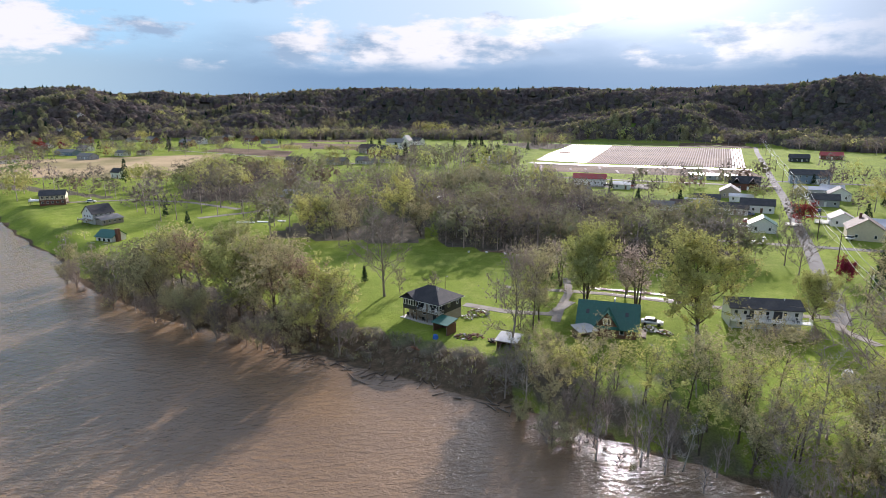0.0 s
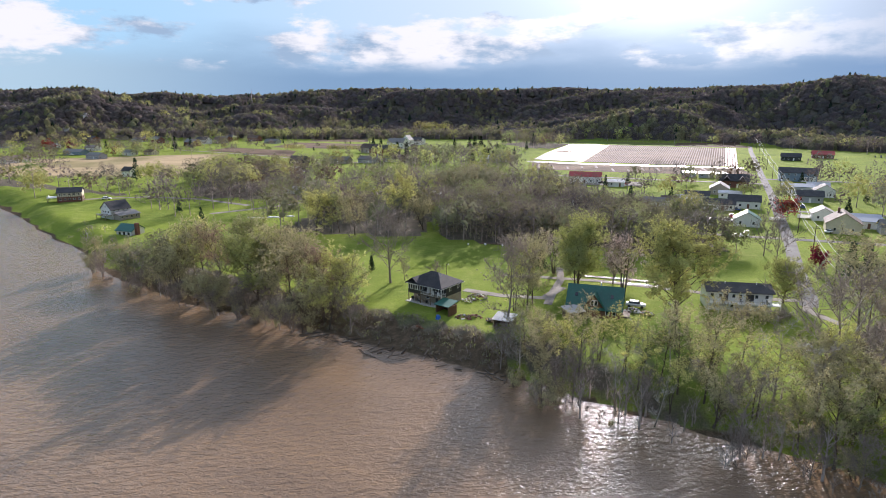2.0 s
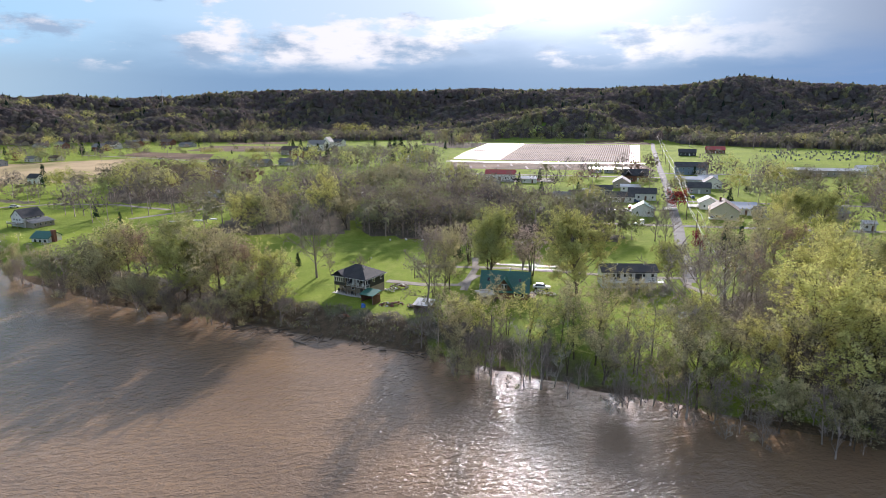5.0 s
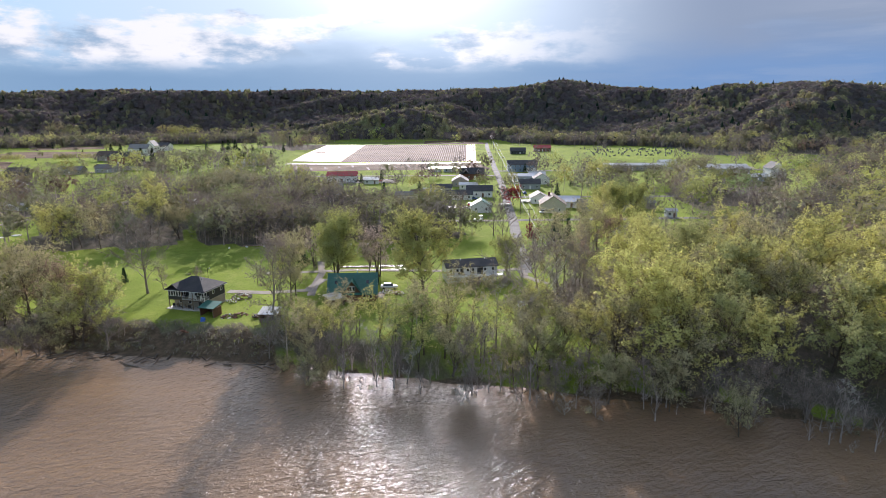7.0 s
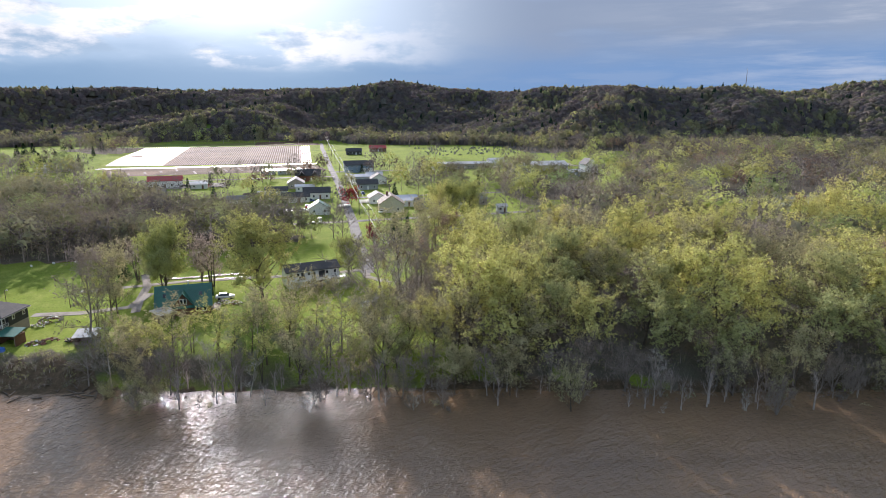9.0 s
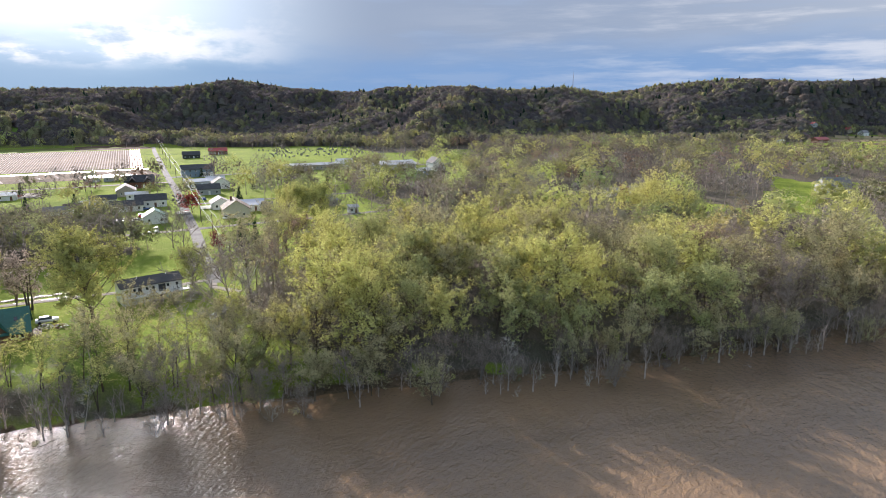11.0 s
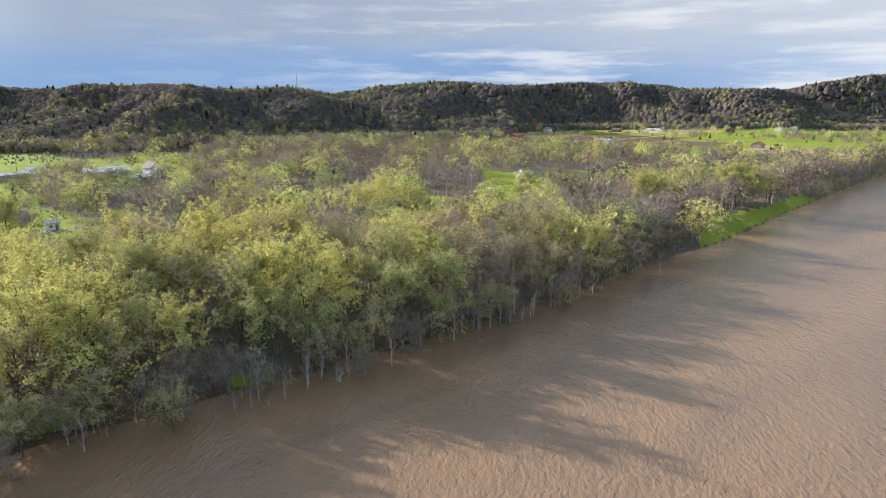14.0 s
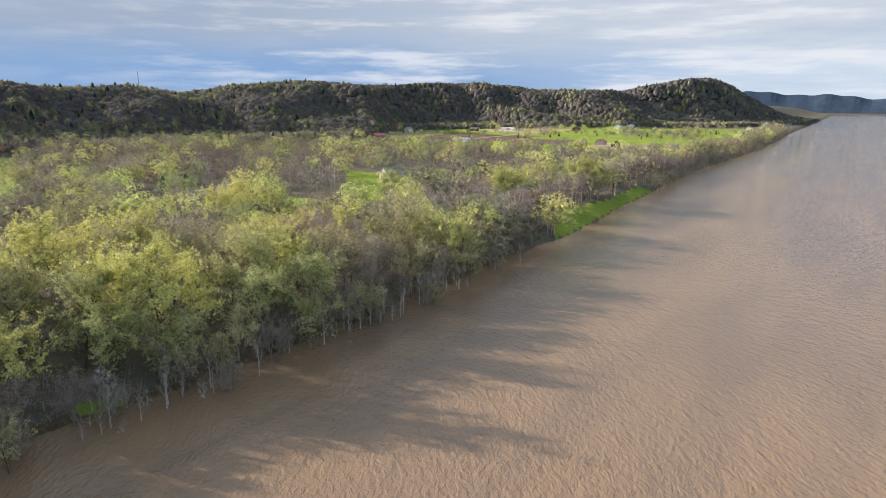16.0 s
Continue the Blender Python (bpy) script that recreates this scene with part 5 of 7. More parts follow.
def mulch_rows():
    """Long plastic-covered beds, each a low rounded strip along the rows of the field."""
    along, r = Vector((0.41, 0.91, 0)), np.random.default_rng(12)
    def bed(bm, a, b, half):
        side = Vector((0.91, -0.41, 0))
        n = 4
        rows = []
        for i in range(n + 1):
            p = a.lerp(b, i / n)
            z = float(land(p.x, p.y))
            rows.append([bm.verts.new((q.x, q.y, z + up)) for q, up in ((p - side * half, 0.05), (p - side * half * 0.6, 0.28), (p + side * half * 0.6, 0.28), (p + side * half, 0.05))])
        for u, v in zip(rows[:-1], rows[1:]):
            for k in range(3):
                bm.faces.new((u[k], u[k + 1], v[k + 1], v[k]))
    a, b, c, d = (Vector((*p, 0)) for p in ((74, 500), (216, 445), (300, 632), (144, 706)))
    n = 84
    for i in range(n):
        k = (i + 0.5) / n
        lo, hi = a.lerp(b, k), d.lerp(c, k)
        bm = bmesh.new()
        if k < 0.26 or k > 0.945:
            bed(bm, lo, hi, 0.62)
        else:
            bed(bm, lo, hi, 0.45)
        tagged(part("mulch_bed", bm, M_PLASTIC if k < 0.26 or k > 0.945 else M_FILM), "long planting bed under pale plastic film", "crop bed", "beds in the vegetable field")
    for i in range(14):
        k = (i + 0.5) / 14
        lo, hi = Vector((62, 430, 0)).lerp(Vector((200, 384, 0)), k), Vector((70, 480, 0)).lerp(Vector((211, 430, 0)), k)
        bm = bmesh.new()
        s = r.uniform(0, 0.5)
        bed(bm, lo.lerp(hi, s), lo.lerp(hi, min(1, s + r.uniform(0.2, 0.6))), 0.9)
        tagged(part("mulch_bed", bm, M_FILM), "short planting bed under pale plastic film", "crop bed", "beds in the vegetable field")
    bm = bmesh.new()
    side = [Vector((66, 482, 0)), Vector((214, 432, 0))]
    for j in range(2):
        o = along * (j * 5.5)
        p, q = side[0] + o, side[1] + o
        cross_bed = [Vector((0.41, 0.91, 0)) * 2.2]
        n = 10
        rows = []
        for i in range(n + 1):
            m = p.lerp(q, i / n)
            z = float(land(m.x, m.y))
            rows.append([bm.verts.new((v.x, v.y, z + up)) for v, up in ((m - cross_bed[0], 0.10), (m - cross_bed[0] * 0.5, 0.16), (m + cross_bed[0] * 0.5, 0.16), (m + cross_bed[0], 0.05))])
        for u, v in zip(rows[:-1], rows[1:]):
            for k in range(3):
                bm.faces.new((u[k], u[k + 1], v[k + 1], v[k]))
    tagged(part("row_cover", bm, M_PLASTIC), "long pale row cover across the vegetable field", "row cover")


mulch_rows()

# ---------------------------------------------------------------- houses of the village and farms
house(-341.7, 571.5, -24, 24, 9, 3, 2.2, M_BLUEWALL, M_GREYROOF, "long slate-blue house with a grey roof")
house(-353.5, 621.7, -20, 13, 9, 3.2, 2.4, M_WHITE, M_GREYROOF, "white bungalow with a grey roof")
house(-299.0, 527.5, -24, 15, 9, 3, 2.2, M_GREYWALL, M_GREYROOF, "grey bungalow with a grey shingle roof")
house(-345.7, 492.3, 66, 20, 10, 3, 2.6, M_WHITE, M_BROWNROOF, "low white house with a brown roof")
house(-520.0, 735.0, 66, 16, 10, 4, 3, M_WHITE, M_TIN, "white house below the wooded hill")
house(-420.9, 743.6, -24, 14, 10, 5.5, 3, M_BRICK, M_SHINGLE, "red-brown two-storey house with a dark roof")
house(-287.5, 562.8, -24, 11, 8, 3, 2, M_WHITE, M_GREYROOF, "white bungalow beside the stubble field")
house(-270.8, 568.7, -24, 10, 8, 2.8, 2, M_CREAM, M_BROWNROOF, "cream bungalow with a brown roof")
house(-410.1, 788.9, -24, 18, 10, 3, 2.5, M_TAN, M_BROWNROOF, "tan ranch house with a brown roof")
house(-374.3, 763.7, 66, 16, 10, 3, 2.5, M_GREYWALL, M_SHINGLE, "grey ranch house with a dark roof")
house(-341.3, 740.0, -28, 13, 10, 4.5, 3.2, M_BRICK, M_GREYROOF, "brick house with steep grey gables")
house(-372.0, 845.0, -20, 20, 10, 4, 3, M_WHITE, M_GREYROOF, "white house at the edge of the village")
house(-278.8, 687.5, -24, 14, 11, 4.6, 3.4, M_BRICK, M_GREYROOF, "brick house with a steep grey roof")
house(-281.4, 727.1, -24, 16, 11, 4.6, 3.2, M_WHITE, M_SHINGLE, "white house with a steep charcoal roof")
house(-265.4, 736.9, -28, 15, 11, 4, 3, M_TAN, M_BROWNROOF, "tan house with a brown roof")
house(-272.3, 794.8, -28, 16, 11, 4.4, 3.2, M_BRICK, M_SHINGLE, "brick house with a dark hipped roof", kind="hip")
house(-346.7, 823.8, -20, 18, 10, 4.4, 3, M_WHITE, M_GREYROOF, "white village house with a grey roof")
house(-322.0, 842.0, -20, 18, 10, 4.4, 3, M_WHITE, M_BROWNROOF, "white village house with a brown roof")
house(-420.8, 665.4, -24, 14, 9, 3, 2.3, M_WHITE, M_GREYROOF, "white bungalow behind hedges")
house(-401.5, 601.1, -24, 14, 9, 3, 2.3, M_TAN, M_BROWNROOF, "tan bungalow behind hedges")
house(-468.0, 770.0, -20, 16, 10, 3.2, 2.5, M_WHITE, M_GREYROOF, "white ranch house with a grey roof")
house(-479.3, 668.1, -24, 18, 10, 3, 2.5, M_GREYWALL, M_BROWNROOF, "grey ranch house with a brown roof")
house(-470.0, 815.0, -24, 18, 10, 4, 3, M_WHITE, M_GREYROOF, "white house near the woods")
house(-203.8, 391.5, -20, 7, 6, 4, 2.2, M_WHITE, M_SHINGLE, "white two-storey house beside a tall evergreen")
house(-113.6, 480.3, -20, 13, 9, 3.2, 2.6, M_DARKWALL, M_SHINGLE, "dark-roofed house behind round trees")
house(-103.2, 419.1, -10, 15, 4.5, 2.6, 0.9, M_WHITE, M_TIN, "white trailer home with a tin roof")
house(-77.3, 311.3, -8, 12, 4.5, 2.6, 0.9, M_GREYWALL, M_TIN, "grey trailer home on the pasture")
house(-119.4, 371.8, -20, 14, 9, 3, 2.6, M_BRICK, M_SHINGLE, "dark brick house among trees")
house(-237.5, 780.5, -24, 16, 10, 4, 3, M_BRICK, M_BROWNROOF, "brick house with a brown roof")
house(-202.1, 733.6, -24, 17, 10, 3, 2.2, M_GREYWALL, M_GREYROOF, "grey house with a grey roof")
house(-165.8, 870.3, -20, 22, 10, 4, 3, M_CREAM, M_REDROOF, "cream farm building with a red roof")
house(-148.0, 854.2, -20, 20, 9, 3.5, 1.6, M_WHITE, M_TIN, "long white farm shed with a tin roof")
house(-81.0, 479.3, -20, 16, 9, 3, 2.4, M_TAN, M_GREYROOF, "tan bungalow with a grey roof")
house(-69.4, 589.8, -24, 16, 11, 5, 3.2, M_TAN, M_BROWNROOF, "tan house with a brown roof")
house(-56.3, 556.5, -28, 18, 12, 6, 3.4, M_BRICK, M_SHINGLE, "large brick house with a dark roof")
house(-47.9, 643.0, -20, 18, 12, 6.5, 4, M_WHITE, M_GREYROOF, "tall white house with a grey roof")
house(-39.0, 676.3, 66, 10, 9, 7, 5, M_WHITE, M_GREYROOF, "white gabled chapel-like house")
house(-30.2, 705.5, -28, 16, 11, 5, 3, M_WHITE, M_SHINGLE, "white house with a charcoal roof")
house(-41.1, 493.2, -24, 15, 10, 3.2, 2.6, M_GREYWALL, M_SHINGLE, "grey house with a charcoal roof")
house(-27.1, 482.5, -24, 13, 9, 3.2, 2.6, M_TAN, M_BROWNROOF, "tan house with a brown roof")
house(-58.9, 483.4, -24, 15, 9, 3, 2.4, M_GREYWALL, M_GREYROOF, "grey house with a grey roof")
house(-4.7, 292.3, 66, 8, 6, 2.6, 1.0, M_GREYWALL, M_TIN, "small shed with a pale tin roof")
house(-273.4, 770.4, -20, 18, 10, 4, 3, M_BRICK, M_GREYROOF, "brick house beside the ploughed field")
house(31.1, 264.6, -35, 9, 8, 3, 2.6, M_TAN, M_TIN, "small house with a pale tin roof among trees")
house(58.4, 261.0, 30, 10, 8, 3, 2.6, M_TAN, M_TIN, "tan house with a pale tin roof among trees")
house(67.9, 307.6, -24, 10, 8, 3, 2.2, M_GREYWALL, M_GREYROOF, "grey house behind bare trees")
house(37.5, 480.4, -28, 13, 9, 3, 2.2, M_GREYWALL, M_TIN, "grey bungalow with a pale roof")
house(49.2, 484.9, -20, 13, 9, 3, 2.2, M_TAN, M_GREYROOF, "tan bungalow below the green knoll")
house(103.6, 270.4, -24, 7, 6, 2.8, 1.6, M_WHITE, M_BROWNROOF, "white garage with a brown roof")
house(111.8, 275.3, -20, 7, 6, 2.8, 1.4, M_TAN, M_TIN, "tan garage with a tin roof")
house(97.0, 886.7, -28, 20, 12, 6, 3.5, M_WHITE, M_SHINGLE, "white mansion on the wooded rise")
house(97.6, 338.6, -20, 9, 7, 2.6, 1.2, M_WHITE, M_TIN, "white shed with a tin roof")
house(96.3, 269.3, -28, 9, 7, 2.6, 1.4, M_WHITE, M_GREYROOF, "white garage beside scrub")
house(282.4, 496.9, -24, 14, 9, 3.2, 2.6, M_DARKWALL, M_SHINGLE, "dark house with a charcoal roof beside the lane")
house(319.8, 516.3, -24, 16, 9, 3.5, 2.6, M_BRICK, M_REDROOF, "red barn with a red metal roof")
house(212.5, 361.2, -24, 20, 11, 5.2, 2.6, M_BLUEWALL, M_SHINGLE, "large slate-blue building with white garage doors", garage=2)
house(185.9, 313.6, -24, 15, 9, 3.2, 1.2, M_GREYWALL, M_BLUEWALL, "grey building with a blue roof")
house(162.5, 335.2, -24, 15, 10, 3.8, 3.2, M_BRICK, M_SHINGLE, "brick house with dark cross gables", cross=True)
house(142.9, 308.5, 66, 12, 9, 3.2, 2.6, M_TAN, M_GREYROOF, "tan house with a grey roof")
house(134.8, 264.2, -24, 13, 8, 3.4, 2.2, M_WHITE, M_SHINGLE, "white house with a charcoal roof")
house(121.6, 259.8, -24, 13, 7, 2.8, 1.8, M_WHITE, M_SHINGLE, "long white house with a dark roof")
house(141.1, 292.4, -24, 10, 5, 2.6, 1.0, M_WHITE, M_TIN, "white trailer with a tin roof")
house(116.1, 222.2, 66, 7.5, 9, 2.9, 2.6, M_WHITE, M_GREENROOF, "small white house with a dark green gable roof")
house(173.1, 280.0, -24, 11, 8, 3.2, 2.2, M_GREYWALL, M_SHINGLE, "grey house with a charcoal roof")
house(190.2, 296.8, 66, 9, 9, 3.4, 2.8, M_WHITE, M_SHINGLE, "white house with a dark gable")
house(152.2, 234.0, 66, 9, 8, 3, 2.2, M_WHITE, M_GREYROOF, "white bungalow with a grey roof")
house(145.3, 210.3, 62, 12, 11, 3.8, 3.6, M_CREAM, M_BROWNROOF, "cream house with a brown gable roof and porch", chimney=True)
house(162.2, 224.9, -24, 11, 7, 2.8, 1.0, M_WHITE, M_BLUEWALL, "white building with a pale blue roof")
house(100.5, 225.5, -24, 8, 4, 2.5, 0.5, M_WHITE, M_TIN, "white camper trailer parked beside scrub")
house(198.7, 316.6, -24, 10, 7, 3, 1.6, M_WHITE, M_TIN, "white shed with a tin roof")
house(122.6, 286.7, -24, 11, 7, 2.8, 1.6, M_GREYWALL, M_SHINGLE, "grey house with a dark roof")
house(159.1, 217.2, -24, 10, 7, 2.8, 0.8, M_WHITE, M_BLUEWALL, "white shed with a pale blue roof")
house(172.5, 199.7, -30, 12, 9, 3.2, 2.4, M_GREYWALL, M_GREYROOF, "grey house with a weathered roof")
house(184.8, 203.0, -24, 15, 8, 3, 2, M_TAN, M_GREYROOF, "tan house with a weathered grey roof")
house(134.6, 145.8, 40, 10, 9, 3.6, 2.8, M_GREYWALL, M_GREYROOF, "grey house with a weathered roof among trees")
house(182.6, 177.9, -24, 4, 4, 2.8, 0.8, M_WHITE, M_TIN, "small white shed on a lawn")
house(160.8, 205.4, -24, 9, 7, 3, 2, M_GREYWALL, M_GREYROOF, "small grey house beside bare trees")
house(286.5, 336.8, -24, 42, 9, 3.6, 1.2, M_TAN, M_TIN, "long low building with a pale roof beside the car lot")
house(324.2, 343.4, -24, 12, 9, 3.6, 1.5, M_WHITE, M_TIN, "white workshop beside the car lot")
house(320.8, 290.6, -24, 34, 16, 4.5, 2.2, M_GREYWALL, M_TIN, "wide warehouse with a pale metal roof")
house(338.9, 263.3, 66, 11, 9, 6, 3.5, M_WHITE, M_SHINGLE, "white two-storey house with a dark roof")
house(313.6, 254.3, -24, 12, 8, 3, 1.4, M_BLUEWALL, M_TIN, "blue-grey shed with a tin roof")
house(290.9, 134.7, -30, 15, 10, 3, 2.8, M_TAN, M_BROWNROOF, "low house with a pinkish-brown roof in the woods")
house(307.6, 109.5, -30, 20, 8, 2.8, 1.6, M_WHITE, M_GREYROOF, "long white house in the woods")
house(389.2, 26.2, -50, 14, 10, 4.4, 3.6, M_GREYWALL, M_GREYROOF, "grey house with a pale roof among trees", chimney=True)
house(866.4, 110.4, -24, 22, 12, 4, 2.6, M_BRICK, M_REDROOF, "red barn with a red metal roof")
house(939.6, 138.0, 66, 22, 10, 4, 2.4, M_GREYWALL, M_REDROOF, "grey barn with a red metal roof")
house(1057.9, 110.6, 66, 16, 10, 4, 3.4, M_TAN, M_REDROOF, "tan house with a red roof")
house(1082.4, 90.4, -28, 12, 9, 4.5, 3.2, M_WHITE, M_GREYROOF, "white farmhouse below the woods")
house(830.9, 144.2, -20, 9, 5, 3, 1.2, M_WHITE, M_TIN, "white trailer beside the barns")
house(801.5, -7.4, 66, 22, 8, 3.2, 1.4, M_WHITE, M_TIN, "white farm shed beside the lane")
house(1133.6, -81.4, 66, 28, 11, 4.2, 1.8, M_WHITE, M_TIN, "long white farm building with pale roof")
house(1137.0, -108.7, -24, 16, 9, 3.6, 1.6, M_WHITE, M_GREYROOF, "white shed with a grey roof")
house(756.4, -173.5, -24, 18, 10, 4, 2.8, M_TAN, M_REDROOF, "tan barn with a red roof")
house(728.1, -185.9, -20, 14, 10, 3.6, 2.6, M_DARKWALL, M_SHINGLE, "dark house among young trees")
house(786.1, -157.1, -20, 12, 9, 3.4, 1.6, M_GREYWALL, M_GREYROOF, "grey barn beside the fields")
house(281, -47, 30, 11, 8, 3.0, 2.4, M_TAN, M_REDROOF, "small tan house with a red roof behind the bank trees")
house(1246.0, -301.0, -24, 22, 12, 5.5, 3, M_WHITE, M_TIN, "white barn with a metal roof")
house(1279.1, -333.8, -24, 26, 11, 4, 1.6, M_WHITE, M_TIN, "long white barn with a metal roof")
house(1153.5, -206.3, -24, 16, 11, 4, 3, M_BRICK, M_BROWNROOF, "brick house below the woods")
house(1123.6, -22.0, 66, 14, 10, 3.6, 2.4, M_BRICK, M_BROWNROOF, "brown farmhouse among trees")
house(1394.3, -646.9, -20, 16, 12, 6, 5, M_WHITE, M_GREYROOF, "white riverside house with steep gables")
house(1473.1, -706.7, -28, 26, 12, 5, 2.4, M_CREAM, M_BROWNROOF, "long cream riverside building")
house(1204.5, -531.3, -28, 12, 9, 4.5, 3, M_WHITE, M_GREYROOF, "small white house beside the river")
house(1560.7, -770.6, 66, 18, 12, 5, 3.2, M_GREYWALL, M_SHINGLE, "grey house beside the river")
house(1341.8, -530.0, -20, 20, 10, 4, 2, M_TAN, M_BROWNROOF, "tan house below the hill")
house(1293.8, -423.4, -24, 14, 10, 4, 3, M_BRICK, M_BROWNROOF, "brown house below the hill")
house(214.9, -15.5, -40, 9, 7, 4.5, 2.6, M_WHITE, M_GREYROOF, "white house hidden among riverside trees")
house(84.0, 356.0, -18, 18, 9, 4, 2.2, M_WHITE, M_REDROOF, "white barn with a bright red metal roof", category="barn")
for n in range(3):
    house(157.0 + n * 9.2, 386.0 - n * 4.0, -24, 8.0, 12, 2.6, 0.8, M_GREYWALL, M_TIN, "low greenhouse shed with a pale flat roof", category="shed")

# ---------------------------------------------------------------- houses by the river


def rail(bm, a, b, z, h=0.95, gap=0.22):
    """Balustrade between two points on a deck."""
    a, b = Vector((*a, z)), Vector((*b, z))
    up = Vector((0, 0, h))
    rod(bm, a + up, b + up, 0.045, sides=4), rod(bm, a + up * 0.15, b + up * 0.15, 0.035, sides=4)
    n = max(2, int((b - a).length / gap))
    for i in range(n + 1):
        p = a.lerp(b, i / n)
        rod(bm, p, p + up, 0.05 if i in (0, n) else 0.018, sides=4)
    return bm


def deck_house():
    """Two-storey house: tan block below, charcoal above, a roofed deck and a glazed sun room towards the river."""
    ob = thing("house", -2.4, 129.6, 3.5, -37.7, "two-storey charcoal and tan house with a roofed river deck", "house")
    ob.matrix_world = ob.matrix_world @ Matrix.Scale(0.87, 4)
    w, d = 11.4, 9.0
    bm = bmesh.new()
    for x0, y0, x1, y1 in ((-5.7, -2.3, 5.7, -2.08), (-5.7, 4.28, 5.7, 4.5), (-5.7, -2.08, -5.48, 4.28), (5.48, -2.08, 5.7, 4.28)):
        box(bm, x0, y0, -0.5, x1, y1, 2.6)
    part("lower_wall", bm, M_TAN, ob, "tan block lower storey")
    bm = bmesh.new()
    for x0, y0, x1, y1 in ((-5.72, -2.32, 5.72, -2.08), (-5.72, 4.28, 5.72, 4.52), (-5.72, -2.08, -5.48, 4.28), (5.48, -2.08, 5.72, 4.28)):
        box(bm, x0, y0, 2.6, x1, y1, 5.3)
    part("upper_wall", bm, M_DARKWALL, ob, "charcoal upper storey")
    bm = box(bmesh.new(), -5.75, -4.5, 2.42, 5.75, -2.3, 2.62)
    part("deck", bm, M_WOOD, ob)
    part("patio", box(bmesh.new(), -6.2, -5.2, -0.3, 6.0, -2.32, 0.10), M_CONCRETE, ob, "pale concrete patio slab")
    for px in (-5.6, -1.5, 1.9, 5.6):
        part("post", box(bmesh.new(), px - 0.09, -4.45, -0.3, px + 0.09, -4.27, 5.3), M_TRIM if px > 5 else M_WOOD, ob)
    # sun room on the deck
    bm = bmesh.new()
    box(bm, -5.7, -4.48, 2.62, -1.6, -4.36, 3.55), box(bm, -5.7, -4.36, 2.62, -5.58, -2.32, 3.55), box(bm, -1.72, -4.36, 2.62, -1.6, -2.32, 3.55)
    box(bm, -5.7, -4.48, 4.95, -1.6, -4.36, 5.3), box(bm, -5.7, -4.36, 4.95, -5.58, -2.32, 5.3), box(bm, -1.72, -4.36, 4.95, -1.6, -2.32, 5.3)
    part("sun_room", bm, M_DARKWALL, ob)
    for i in range(5):
        window(ob, -5.25 + i * 0.80, -4.42, 3.55, 0, w=0.76, h=1.4)
    for i in range(2):
        window(ob, -5.66, -3.9 + i * 0.95, 3.55, -90, w=0.86, h=1.4)
        window(ob, -1.64, -3.9 + i * 0.95, 3.55, 90, w=0.86, h=1.4)
    part("railing", rail(rail(bmesh.new(), (-1.5, -4.4), (5.6, -4.4), 2.62), (5.62, -4.35), (5.62, -2.4), 2.62), M_TRIM, ob, "white deck railing")
    door(ob, 0.2, -2.32, 2.65, 0, w=1.8, mat=M_TRIM), window(ob, 2.6, -2.32, 3.4, 0, w=1.3, h=1.2), window(ob, 4.5, -2.32, 3.4, 0, w=0.9, h=1.2)
    door(ob, 2.6, -2.3, 0.12, 0, mat=M_DARKWALL), window(ob, -0.6, -2.3, 1.0, 0, w=1.1, h=1.0), window(ob, -3.6, -2.3, 1.0, 0, w=1.1, h=1.0)
    window(ob, 5.72, 3.0, 3.8, 90, w=0.9, h=1.0), window(ob, 5.72, -0.6, 3.8, 90, w=0.9, h=1.0)
    part("roof", hip_roof(bmesh.new(), w, d, 5.3, 2.9, over=0.55), M_SHINGLE, ob, "charcoal hipped shingle roof")
    bm = gable_roof(bmesh.new(), 5.2, 4.3, 5.32, 1.5, over=0.4)
    bmesh.ops.rotate(bm, verts=bm.verts, matrix=Matrix.Rotation(radians(90), 3, "Z"))
    bmesh.ops.translate(bm, verts=bm.verts, vec=(-3.65, -2.3, 0.05))
    part("sun_room_roof", bm, M_SHINGLE, ob)
    bm = bmesh.new()
    for a, b in (((-6.3, -5.1), (6.3, -5.1)), ((6.3, -5.1), (6.3, 5.1)), ((-6.3, -5.1), (-6.3, 5.1))):
        rod(bm, (*a, 5.24), (*b, 5.24), 0.07, sides=4)
    part("gutter", bm, M_TRIM, ob)
    part("vent_pipe", rod(bmesh.new(), (2.6, -0.8, 7.2), (2.6, -0.8, 8.1), 0.09), M_SILVER, ob)
    m = ob.matrix_world.copy()
    for k, (lx, ly) in enumerate(((-4.6, -4.0), (-3.4, -3.6), (-2.2, -4.2), (-0.8, -3.7), (0.6, -4.1), (3.8, -3.8))):
        q = m @ Vector((lx, ly, 0.10))
        garden_chair(q.x, q.y, q.z, 40 * k, M_WOOD if k % 2 else M_BLACK)
    for k, lx in enumerate((0.4, 2.2, 4.2)):
        q = m @ Vector((lx, -3.7, 2.62))
        garden_chair(q.x, q.y, q.z, 20 * k - 30, M_TRIM)


def garden_chair(x, y, z, rot, mat):
    ob = thing("garden_chair", x, y, z, rot, "white garden chair on the deck" if mat is M_TRIM else "dark garden chair on the patio", "chair", "garden chairs")
    part("seat", box(bmesh.new(), -0.28, -0.26, 0.38, 0.28, 0.26, 0.44), mat, ob)
    bm = box(bmesh.new(), -0.28, 0.22, 0.44, 0.28, 0.28, 1.0)
    part("backrest", bm, mat, ob)
    for sx in (-0.25, 0.25):
        for sy in (-0.22, 0.22):
            part("leg", box(bmesh.new(), sx - 0.03, sy - 0.03, 0, sx + 0.03, sy + 0.03, 0.38), mat, ob)


